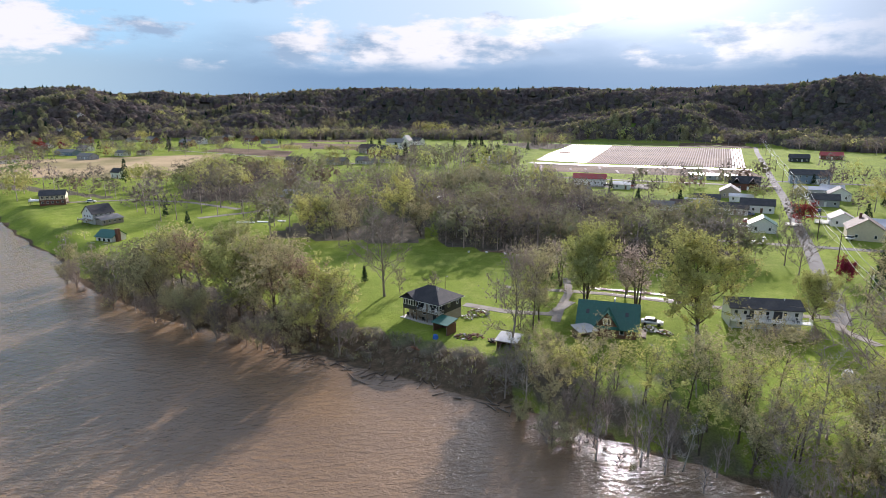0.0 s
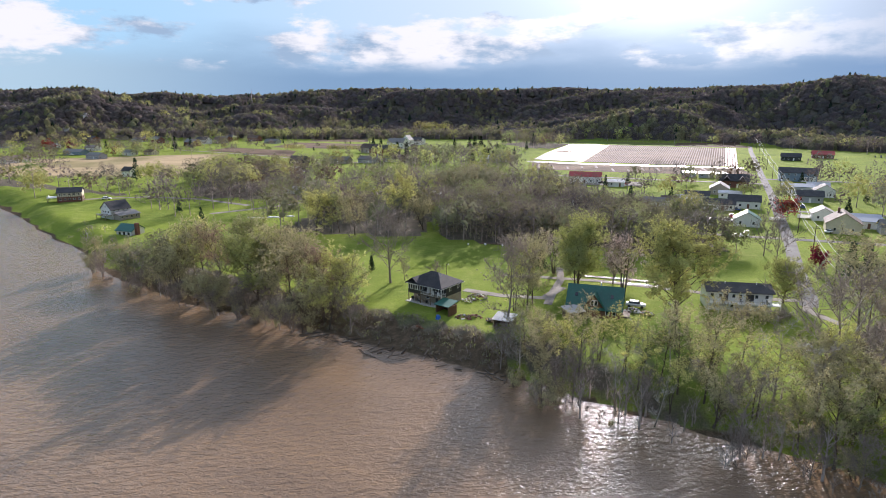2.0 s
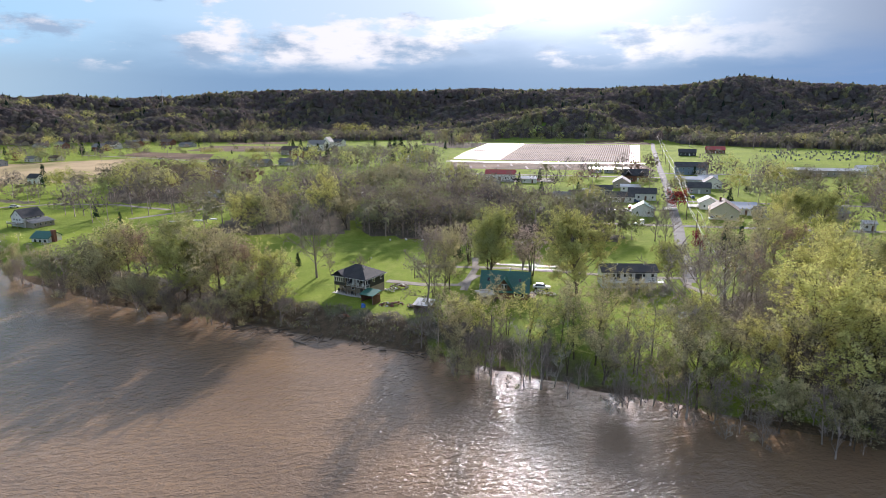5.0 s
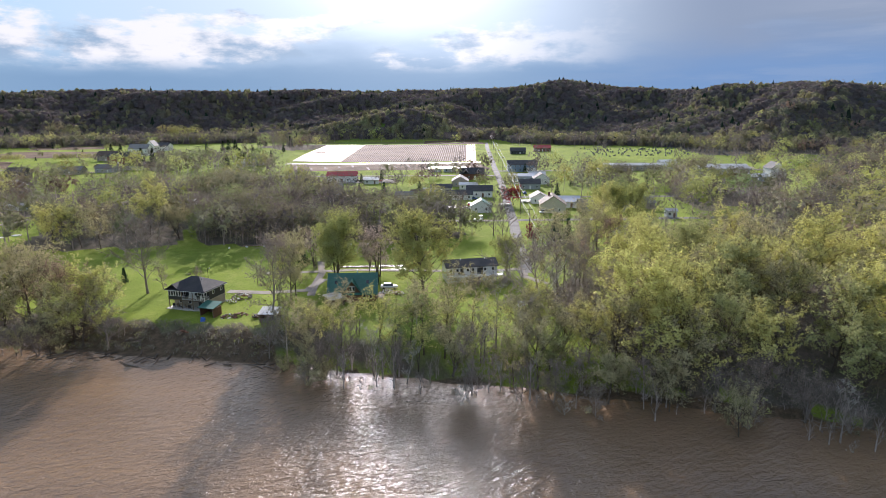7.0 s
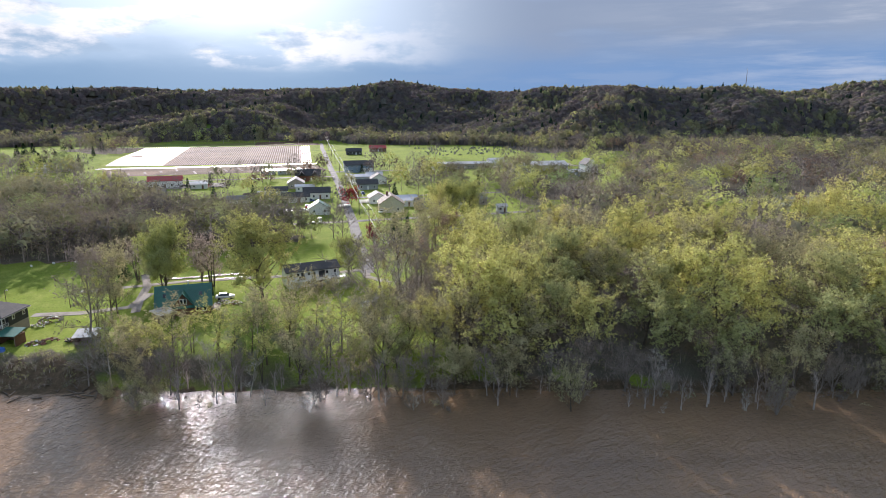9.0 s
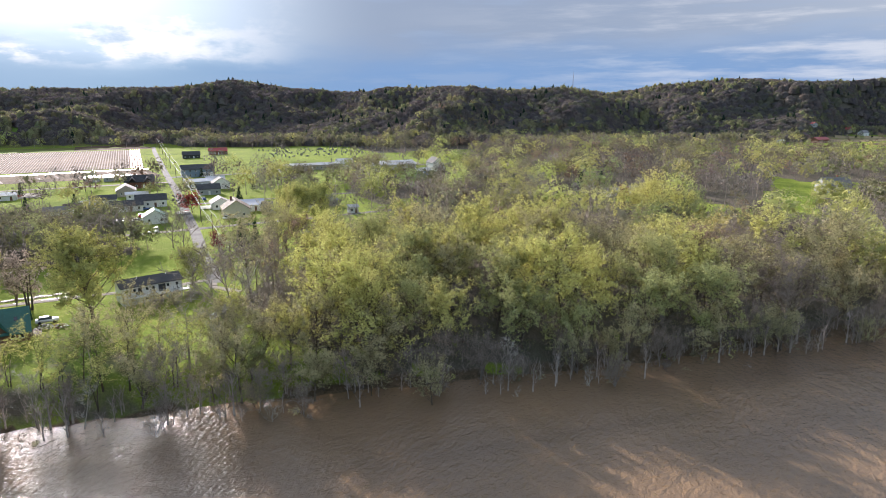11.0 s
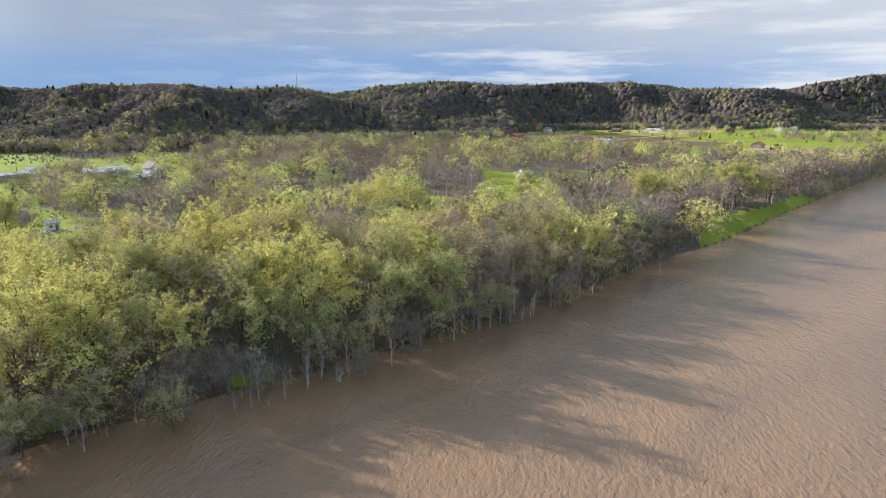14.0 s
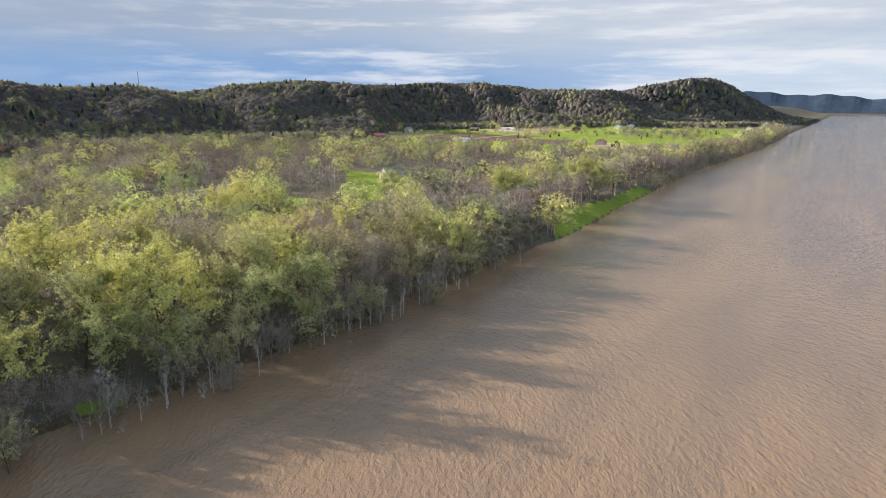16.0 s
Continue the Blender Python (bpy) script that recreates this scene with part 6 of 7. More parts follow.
def green_house():
    """Log house with a green metal roof and a cross gable."""
    ob = thing("house", 33.8, 120.6, 3.5, -19, "brown log house with a green metal roof", "house")
    ob.matrix_world = ob.matrix_world @ Matrix.Scale(0.87, 4)
    w, d, h, rise = 13.0, 8.4, 2.7, 4.4
    part("wall", walls(bmesh.new(), w, d, h, rise), M_LOG, ob)
    part("roof", gable_roof(bmesh.new(), w, d, h, rise, over=0.6), M_GREENROOF, ob, "dark green standing-seam metal roof")
    bm = bmesh.new()
    for k in range(24):
        x = -w / 2 - 0.5 + k * (w + 1.0) / 23
        s = rise / (d / 2)
        for y0, y1 in ((-d / 2 - 0.6, 0),):
            a, b = Vector((x, y0, h + rise + s * y0 + 0.19)), Vector((x, y1, h + rise + 0.19))
            rod(bm, a, b, 0.03, sides=4)
    part("roof_seams", bm, M_GREENROOF, ob)
    bm = bmesh.new()
    lo = [bm.verts.new((x, -d / 2 - 0.15, z)) for x, z in ((-2.4, h - 0.4), (2.4, h - 0.4), (2.4, h + 0.2), (0, h + 3.2), (-2.4, h + 0.2))]
    hi = [bm.verts.new((v.co.x, -0.6, v.co.z)) for v in lo]
    bm.faces.new(lo), bm.faces.new(hi[::-1])
    for i in range(5):
        bm.faces.new((lo[i], lo[(i + 1) % 5], hi[(i + 1) % 5], hi[i]))
    part("cross_gable", bm, M_LOG, ob)
    bm = gable_roof(bmesh.new(), 4.4, 4.8, h + 0.25, 3.1, over=0.45)
    bmesh.ops.rotate(bm, verts=bm.verts, matrix=Matrix.Rotation(radians(90), 3, "Z"))
    bmesh.ops.translate(bm, verts=bm.verts, vec=(0, -d / 2 + 1.75, 0.05))
    part("cross_gable_roof", bm, M_GREENROOF, ob)
    for x in (-0.45, 0.45):
        window(ob, x, -d / 2 - 0.16, h + 0.35, 0, w=0.8, h=1.5)
    for x in (-5.0, -3.4, 3.4, 5.0):
        window(ob, x, -d / 2, 0.9, 0)
    window(ob, w / 2, 0, h + 0.8, 90, w=1.0, h=1.2), window(ob, w / 2, -2, 0.9, 90), window(ob, w / 2, 2, 0.9, 90)
    for x in (-4.6, 4.2):
        bm = box(bmesh.new(), -0.35, -0.5, 0, 0.35, 0.5, 0.12)
        bmesh.ops.rotate(bm, verts=bm.verts, matrix=Matrix.Rotation(math.atan2(rise, d / 2), 3, "X"))
        bmesh.ops.translate(bm, verts=bm.verts, vec=(x, -d / 4, h + rise / 2 + 0.2))
        part("skylight", bm, M_GLASS, ob)
    part("flue", rod(bmesh.new(), (1.2, 0.3, h + rise - 0.4), (1.2, 0.3, h + rise + 1.0), 0.16), M_SILVER, ob, "white metal flue pipe")
    part("porch", box(bmesh.new(), w / 2, -2.5, -0.3, w / 2 + 2.2, 2.5, 0.35), M_WOOD, ob)


def long_house():
    """Long white house with a dark low roof, an upper deck on posts along its whole front."""
    ob = thing("house", 67.0, 124.6, 3.4, -10.4, "long white house with a charcoal roof and front deck", "house")
    ob.matrix_world = ob.matrix_world @ Matrix.Scale(0.89, 4)
    w, d, h = 15.4, 7.6, 5.1
    part("wall", walls(bmesh.new(), w, d, h, 1.35), M_WHITE, ob, "white clapboard walls")
    bm = bmesh.new()
    for k in range(22):
        box(bm, -w / 2 - 0.012, -d / 2 - 0.014, 0.1 + k * 0.23, w / 2 + 0.012, -d / 2, 0.11 + k * 0.23)
    part("clapboard_edges", bm, M_WHITE, ob)
    part("roof", gable_roof(bmesh.new(), w, d, h, 1.35, over=0.5), M_SHINGLE, ob, "charcoal shingle roof")
    part("deck", box(bmesh.new(), -w / 2 - 0.2, -d / 2 - 2.2, 2.36, w / 2 + 1.6, -d / 2 - 0.02, 2.52), M_TRIM, ob)
    part("railing", rail(rail(bmesh.new(), (-w / 2 - 0.1, -d / 2 - 2.1), (w / 2 + 1.5, -d / 2 - 2.1), 2.52), (w / 2 + 1.5, -d / 2 - 2.05), (w / 2 + 1.5, -d / 2 - 0.1), 2.52), M_TRIM, ob, "white deck railing")
    for i in range(8):
        x = -w / 2 + i * (w + 1.4) / 7
        part("post", box(bmesh.new(), x - 0.07, -d / 2 - 2.15, -0.4, x + 0.07, -d / 2 - 2.01, 2.36), M_TRIM, ob)
    for x, ww in ((-6.6, 0.9), (-4.6, 0.9), (-1.4, 0.9), (0.2, 0.9), (4.0, 0.9), (6.4, 0.9)):
        window(ob, x, -d / 2 - 0.015, 3.5, 0, w=ww, h=1.05)
    for x in (-3.2, 2.0, 2.9):
        door(ob, x, -d / 2 - 0.015, 2.54, 0, mat=M_DARKWALL)
    for x in (-5.4, -1.6, 2.0, 5.2):
        window(ob, x, -d / 2 - 0.015, 0.9, 0, w=0.9, h=1.0)
    window(ob, w / 2, -1, 3.4, 90), window(ob, w / 2, 2, 3.4, 90)
    for x in (-3.0, 4.6):
        part("vent_pipe", rod(bmesh.new(), (x, -0.6, h + 1.0), (x, -0.6, h + 1.75), 0.10), M_TRIM, ob)
    for k in range(9):
        part("deck_step", box(bmesh.new(), w / 2 + 1.62 + k * 0.28, -d / 2 - 2.1, 2.2 - k * 0.26, w / 2 + 1.92 + k * 0.28, -d / 2 - 1.1, 2.28 - k * 0.26), M_WOOD, ob)
    m = ob.matrix_world.copy()
    for k, lx in enumerate((-4.2, 0.2, 5.4, 6.4)):
        q = m @ Vector((lx, -d / 2 - 1.2, 2.52))
        garden_chair(q.x, q.y, q.z, 30 * k, M_BLACK)


def lean_to(x, y, rot, w, d, h, roof, wall, label, z=None):
    """Open shed: a sloping roof on walls at the back and sides."""
    ob = thing("shed", x, y, float(land(x, y)) if z is None else z, rot, label, "shed")
    bm = box(bmesh.new(), -w / 2, d / 2 - 0.1, -0.5, w / 2, d / 2, h * 0.85)
    box(bm, -w / 2, -d / 2, -0.5, -w / 2 + 0.1, d / 2 - 0.1, h * 0.85), box(bm, w / 2 - 0.1, -d / 2, -0.5, w / 2, d / 2 - 0.1, h * 0.85)
    part("wall", bm, wall, ob)
    bm = bmesh.new()
    lo = [bm.verts.new(p) for p in ((-w / 2 - 0.3, -d / 2 - 0.4, h * 0.9), (w / 2 + 0.3, -d / 2 - 0.4, h * 0.9), (w / 2 + 0.3, d / 2 + 0.3, h * 1.18), (-w / 2 - 0.3, d / 2 + 0.3, h * 1.18))]
    hi = [bm.verts.new((v.co.x, v.co.y, v.co.z + 0.1)) for v in lo]
    bm.faces.new(hi), bm.faces.new(lo[::-1])
    for i in range(4):
        bm.faces.new((lo[i], lo[(i + 1) % 4], hi[(i + 1) % 4], hi[i]))
    part("roof", bm, roof, ob)
    for px in (-w / 2 + 0.1, w / 2 - 0.1):
        part("post", box(bmesh.new(), px - 0.06, -d / 2 - 0.1, -0.5, px + 0.06, -d / 2 + 0.02, h * 0.93), M_WOOD, ob)
    return ob


def riverside_white_house():
    ob = thing("house", -136.0, 242.0, 3.55, 58, "white gabled riverside house with a dark roof and decks", "house")
    w, d = 11.5, 10.0
    part("wall", walls(bmesh.new(), w, d, 5.4, 4.0), M_WHITE, ob)
    part("roof", gable_roof(bmesh.new(), w, d, 5.4, 4.0), M_SHINGLE, ob, "charcoal shingle roof")
    part("annex_wall", box(bmesh.new(), -4.6, -11.5, -0.5, 6.8, -d / 2 - 0.02, 2.6), M_TAN, ob)
    bm = bmesh.new()
    lo = [bm.verts.new(p) for p in ((-5.2, -12.2, 2.55), (7.4, -12.2, 2.55), (7.4, -d / 2, 4.1), (-5.2, -d / 2, 4.1))]
    hi = [bm.verts.new((v.co.x, v.co.y, v.co.z + 0.12)) for v in lo]
    bm.faces.new(hi), bm.faces.new(lo[::-1])
    for i in range(4):
        bm.faces.new((lo[i], lo[(i + 1) % 4], hi[(i + 1) % 4], hi[i]))
    part("annex_roof", bm, M_GREYROOF, ob, "grey annex roof")
    part("deck", box(bmesh.new(), -9.5, -5.5, 2.4, -w / 2 - 0.02, 3.5, 2.6), M_WOOD, ob)
    part("railing", rail(rail(bmesh.new(), (-9.4, -5.4), (-9.4, 3.4), 2.6), (-9.3, -5.4), (-w / 2, -5.4), 2.6), M_TRIM, ob)
    for x, y in ((-9.3, -5.3), (-9.3, -1.0), (-9.3, 3.3)):
        part("post", box(bmesh.new(), x - 0.1, y - 0.1, -2.5, x + 0.1, y + 0.1, 2.4), M_WOOD, ob)
    for y in (-2.5, 0, 2.5):
        window(ob, -w / 2, y, 3.4, -90, w=1.2), window(ob, -w / 2, y * 0.6, 6.2, -90, w=0.9) if y == 0 else None
    for i in range(4):
        window(ob, -3.6 + i * 2.8, -11.5, 1.0, 0, w=1.2), window(ob, -3.9 + i * 2.6, -d / 2, 4.3, 0, w=0.9, h=1.0)
    ob.scale = (0.74, 0.74, 0.74)
    ob = thing("boathouse", -114.0, 209.0, 2.6, -18, "small white boathouse with a green roof and deck", "boathouse")
    part("wall", walls(bmesh.new(), 7, 6, 2.6, 1.8), M_WHITE, ob)
    part("roof", gable_roof(bmesh.new(), 7, 6, 2.6, 1.8), M_GREENROOF, ob)
    for x in (-2, 0, 2):
        window(ob, x, -3.0, 0.9, 0, w=1.2)
    part("deck", box(bmesh.new(), -4, -5.5, -0.2, 4, -3.02, 0.0), M_WOOD, ob)
    part("railing", rail(bmesh.new(), (-3.9, -5.4), (3.9, -5.4), 0.0), M_TRIM, ob)
    for x in (-3.7, 0, 3.7):
        part("post", box(bmesh.new(), x - 0.1, -5.4, -3.5, x + 0.1, -5.2, -0.2), M_WOOD, ob)
    part("chimney", box(bmesh.new(), 3.5, -1.6, -1, 4.7, -0.4, 5.2), M_BRICK, ob)


def timbered_house():
    ob = thing("house", -181.5, 288.0, 3.55, 22, "brick and half-timbered riverside house with a dark roof", "house")
    w, d = 13.0, 10.0
    part("wall", walls(bmesh.new(), w, d, 3.0), M_BRICK, ob)
    part("upper_wall", walls(bmesh.new(), w, d, 5.6, 2.4), M_CREAM, ob).location.z = 0.02
    bm = bmesh.new()
    box(bm, -w / 2 - 0.05, -d / 2 - 0.05, -0.5, w / 2 + 0.05, -d / 2 - 0.01, 3.0)
    part("brick_facing", bm, M_BRICK, ob)
    for i in range(12):
        x = -w / 2 + 0.2 + i * (w - 0.4) / 11
        part("timber", box(bmesh.new(), x - 0.11, -d / 2 - 0.06, 3.0, x + 0.11, -d / 2, 5.6), M_DARKWALL, ob)
    for i in range(5):
        window(ob, -5.0 + i * 2.5, -d / 2 - 0.05, 3.9, 0, w=1.1), window(ob, -5.0 + i * 2.5, -d / 2 - 0.05, 1.0, 0, w=1.2)
    part("roof", gable_roof(bmesh.new(), w, d, 5.6, 2.4), M_SHINGLE, ob)
    part("deck", box(bmesh.new(), -w / 2 - 5.5, -d / 2, 2.6, -w / 2 - 0.02, d / 2 - 2, 2.8), M_TRIM, ob)
    for x, y in ((-5.3, -4.8), (-5.3, -1), (-5.3, 2.8)):
        part("post", box(bmesh.new(), -w / 2 + x - 0.1, y - 0.1, -2, -w / 2 + x + 0.1, y + 0.1, 2.6), M_WOOD, ob)
    part("railing", rail(bmesh.new(), (-w / 2 - 5.4, -d / 2 + 0.1), (-w / 2 - 5.4, d / 2 - 2.1), 2.8), M_TRIM, ob)
    ob.scale = (0.8, 0.8, 0.8)


deck_house()
green_house()
long_house()
riverside_white_house()
timbered_house()
lean_to(0.3, 120.4, -37.7, 3.6, 3.0, 2.2, M_GREENROOF, M_LOG, "open shed with a teal metal roof below the house")
lean_to(12.6, 111.8, -25, 3.9, 3.2, 2.0, M_TIN, M_LOG, "weathered shed with a pale tin roof")
lean_to(28.0, 116.5, 20, 3.6, 3.0, 2.0, M_TIN, M_WOOD, "small white-roofed shelter beside the log house")

# ---------------------------------------------------------------- vehicles


def car(x, y, rot, paint, label, truck=False, z=None):
    ob = thing("car", x, y, (float(land(x, y)) if z is None else z) + 0.06, rot, label, "truck" if truck else "car", "parked vehicles")
    bm = bmesh.new()
    prof = [(-2.2, 0.35), (2.2, 0.35), (2.25, 0.75), (1.2, 0.95), (-2.0, 1.0), (-2.25, 0.8)]
    lo, hi = [bm.verts.new((px, -0.88, pz)) for px, pz in prof], [bm.verts.new((px, 0.88, pz)) for px, pz in prof]
    bm.faces.new(lo), bm.faces.new(hi[::-1])
    for i in range(6):
        bm.faces.new((lo[i], lo[(i + 1) % 6], hi[(i + 1) % 6], hi[i]))
    bmesh.ops.bevel(bm, geom=bm.edges[:], offset=0.07, segments=2, affect="EDGES")
    part("body", bm, paint, ob, smooth=True)
    a, b = (-0.2, 1.0) if truck else (-1.7, 1.0)
    bm = bmesh.new()
    prof = [(a, 0.94), (b, 0.94), (b - 0.6, 1.45), (a + 0.35, 1.48)]
    lo, hi = [bm.verts.new((px, -0.78 + 0.10 * (pz > 1), pz)) for px, pz in prof], [bm.verts.new((px, 0.78 - 0.10 * (pz > 1), pz)) for px, pz in prof]
    bm.faces.new(lo), bm.faces.new(hi[::-1])
    for i in range(4):
        bm.faces.new((lo[i], lo[(i + 1) % 4], hi[(i + 1) % 4], hi[i]))
    part("windows", bm, M_GLASS, ob)
    part("car_roof", box(bmesh.new(), a + 0.38, -0.67, 1.46, b - 0.62, 0.67, 1.52), paint, ob)
    for px in (-1.4, 1.4):
        for py in (-0.82, 0.82):
            part("wheel", rod(bmesh.new(), (px, py - 0.1, 0.33), (px, py + 0.1, 0.33), 0.33, sides=12), M_RUBBER, ob)
    return ob


first = [car(108, 205, 65, M_SILVER, "silver car parked on the grass"), car(104.5, 201, -20, M_TRIM, "white pickup parked on the grass", True),
         car(92, 350, 20, M_BLACK, "dark pickup in the barn yard", True), car(98, 347, -30, M_TRIM, "white car in the barn yard"),
         car(104, 345, 10, M_RED, "red car in the barn yard"), car(-166, 291, 10, M_TRIM, "white car beside the riverside house")]
paints = (M_SILVER, M_TRIM, M_BLACK, M_BLUEPAINT, M_RED)
kinds = [car(268, 356, 60, p, "parked car on the gravel lot") for p in paints]
lot = random.Random(3)
for row in range(3):
    for n in range(22):
        if row == 0 and n == 0:
            continue
        o = kinds[lot.randrange(5)]
        px, py = 268 + n * 4.6 + row * 2.2 + lot.uniform(-0.6, 0.6), 357 - n * 1.95 + row * 5.4
        copy_thing(o, pose(px, py, 3.56, 0, 0, 66 + lot.uniform(-6, 6) + (180 if lot.random() < 0.5 else 0)))
for px, py, r, i in ((139, 207, 30, 1), (148, 222, 66, 0), (158, 243, -20, 2), (152, 212, 60, 1), (160, 262, 66, 3), (175, 298, -24, 1), (172, 210, 66, 2), (112, 229, -24, 1), (118, 239, 66, 4),
                     (182, 318, 66, 1), (190, 316, 66, 0), (134, 268, -24, 1), (127, 255, -24, 3), (104, 246, 30, 0), (350, 262, -24, 1), (362, 258, 66, 2), (-340, 560, 0, 1), (-180, 560, 20, 0), (44, 124, -20, 1)):
    copy_thing(kinds[i], pose(px, py, 3.56, 0, 0, r))
for k, o in enumerate(kinds):
    o.matrix_world = pose(270 + k * 4.6, 350 - k * 1.95, 3.56, 0, 0, 66)

# ---------------------------------------------------------------- poles and cables
POLES = [(93, 130), (110, 168), (128, 208), (150, 255), (174, 308), (200, 366), (226, 424), (256, 490), (288, 560), (318, 626), (350, 696)]


def pole(x, y, rot, h=10.5):
    ob = thing("utility_pole", x, y, float(land(x, y)), rot, "brown wooden utility pole with a crossarm", "utility pole", "poles along the road")
    part("shaft", rod(bmesh.new(), (0, 0, -1), (0, 0, h), 0.17, 0.11, 8), M_POLE, ob)
    part("crossarm", box(bmesh.new(), -1.2, -0.06, h - 0.9, 1.2, 0.06, h - 0.76), M_POLE, ob)
    for px in (-1.1, 0.0, 1.1):
        part("insulator", rod(bmesh.new(), (px, 0, h - 0.76), (px, 0, h - 0.55), 0.05), M_TRIM, ob)
    if int(x) % 3 == 0:
        part("transformer", rod(bmesh.new(), (0.3, 0.25, h - 2.4), (0.3, 0.25, h - 1.4), 0.25, sides=10), M_SILVER, ob)
    return ob


def cable(a, b, sag, radius, label):
    bm = bmesh.new()
    a, b = Vector(a), Vector(b)
    pts = [a.lerp(b, i / 10) - Vector((0, 0, sag * 4 * (i / 10) * (1 - i / 10))) for i in range(11)]
    rings = []
    for k, p in enumerate(pts):
        d = (pts[min(k + 1, 10)] - pts[max(k - 1, 0)]).normalized()
        u = d.orthogonal().normalized()
        w = d.cross(u)
        rings.append([bm.verts.new(p + (u * c + w * s) * radius) for c, s in ((1, 0), (0, 1), (-1, 0), (0, -1))])
    for r0, r1 in zip(rings[:-1], rings[1:]):
        for k in range(4):
            bm.faces.new((r0[k], r0[(k + 1) % 4], r1[(k + 1) % 4], r1[k]))
    return tagged(part("cable", bm, M_WIRE), label, "cable", "overhead cables")


for x, y in POLES:
    pole(x, y, -24)
pole(84, 104, -10), pole(60, 79, 30, 9.5)
line = [(60, 79, 10.2), (84, 104, 12.9)] + [(x, y, 13.0) for x, y in POLES]
for (x0, y0, z0), (x1, y1, z1) in zip(line[:-1], line[1:]):
    for off in (-1.1, 1.1):
        cable((x0 + off * 0.9, y0 - off * 0.4, z0 + 0.4), (x1 + off * 0.9, y1 - off * 0.4, z1 + 0.4), 0.9, 0.05, "bright bare power line between poles")
    cable((x0, y0, z0 - 2.2), (x1, y1, z1 - 2.2), 1.1, 0.04, "thick telephone cable between poles")
for x, y in ((35, 196), (300, 330), (345, 300)):
    pole(x, y, 10, 8.0)


def yard_light(x, y, z, h):
    ob = thing("yard_light", x, y, z, 20, "slim grey pole with a yard lamp", "yard light")
    part("shaft", rod(bmesh.new(), (0, 0, -3 if z < 1 else -0.5), (0, 0, h), 0.08, 0.06, 7), M_POLE, ob)
    part("arm", rod(bmesh.new(), (0, 0, h - 0.2), (0.5, 0, h - 0.05), 0.03), M_SILVER, ob)
    part("lamp", rod(bmesh.new(), (0.5, 0, h - 0.25), (0.5, 0, h), 0.16, 0.08, 9), M_TRIM, ob)


yard_light(0.5, 141.0, 3.5, 6.0)
yard_light(12.5, 139.0, 3.5, 5.5)
yard_light(-121.5, 193.5, 0.0, 7.0)

# ---------------------------------------------------------------- lawn and yard clutter


def log(x, y, z, rot, length, radius, label="grey driftwood log stranded on the bank"):
    bm = rod(bmesh.new(), (-length / 2, 0, radius * 0.8), (length / 2, 0.0, radius), radius, radius * 0.6, 7)
    rod(bm, (length * 0.1, 0, radius), (length * 0.3, length * 0.16, radius * 2.2), radius * 0.4, radius * 0.15, 5)
    rod(bm, (-length * 0.2, 0, radius), (-length * 0.05, -length * 0.12, radius * 2.8), radius * 0.35, radius * 0.12, 5)
    ob = part("log", bm, M_DRIFT)
    ob.matrix_world = pose(x, y, z, 0, 0, rot)
    return tagged(ob, label, "log", "driftwood")


def heap(x, y, size, mat, label, seed, count=22, name="rubble_heap"):
    """A heap of many broken pieces."""
    r = np.random.default_rng(seed)
    ob = thing(name, x, y, float(land(x, y)), 0, label, "heap")
    for k in range(count):
        a, d = r.uniform(0, 6.28), size * math.sqrt(r.uniform(0, 1))
        l, w, h = r.uniform(0.2, 1.1), r.uniform(0.12, 0.5), r.uniform(0.06, 0.3)
        bm = box(bmesh.new(), -l / 2, -w / 2, 0, l / 2, w / 2, h)
        bmesh.ops.rotate(bm, verts=bm.verts, matrix=Euler((r.normal(0, 0.35), r.normal(0, 0.35), r.uniform(0, 6))).to_matrix())
        o = part("piece", bm, mat[k % len(mat)] if isinstance(mat, list) else mat, ob)
        o.location = (d * math.cos(a), d * math.sin(a), max(0.0, (1 - d / size)) * size * 0.35)
    return ob


drift = np.random.default_rng(31)
for k in range(34):
    u = drift.uniform(0, 1)
    bx, by = -30 + 42 * u, 117 - 24 * u + drift.uniform(-1.5, 4.0)
    log(bx, by, max(0.0, float(land(bx, by))) + 0.02, drift.uniform(0, 180), drift.uniform(1.2, 4.6), drift.uniform(0.06, 0.16))
for k in range(46):
    u = drift.uniform(0, 1)
    bx, by = -36 + 26 * u, 119.5 - 15.5 * u + drift.normal(0, 1.6)
    log(bx, by, max(0.0, float(land(bx, by))) + 0.02, drift.uniform(0, 180), drift.uniform(1.0, 4.2), drift.uniform(0.04, 0.11), "dark branch caught in the drift line")
heap(8.0, 131.5, 2.6, [M_CONCRETE, M_WOOD, M_RUST, M_TAN], "heap of broken concrete and timber beside the drive", 41, 40)
heap(6.0, 128.6, 1.8, [M_CONCRETE, M_TRIM, M_WOOD], "heap of pale rubble beside the house", 42, 24)
heap(6.4, 117.0, 1.7, [M_RUST, M_WOOD, M_BRICK], "heap of rusty scrap and timber on the grass", 43, 34)
heap(9.6, 114.6, 1.0, [M_WOOD, M_RUBBER, M_RUST], "small heap of scrap on the grass", 44, 14)
heap(14.4, 115.4, 1.5, [M_WOOD, M_POLE], "stack of old boards beside the shed", 45, 20)
heap(42.5, 121.0, 2.0, [M_TRIM, M_CONCRETE, M_WOOD], "heap of pale stone and boards beside the log house", 46, 34)
heap(45.0, 119.2, 1.6, [M_WOOD, M_TRIM, M_RUST], "stack of pale timber beside the log house", 47, 26)
heap(-6.0, 113.5, 1.4, [M_WOOD, M_RUST], "tangle of driftwood on the muddy bank", 48, 22)
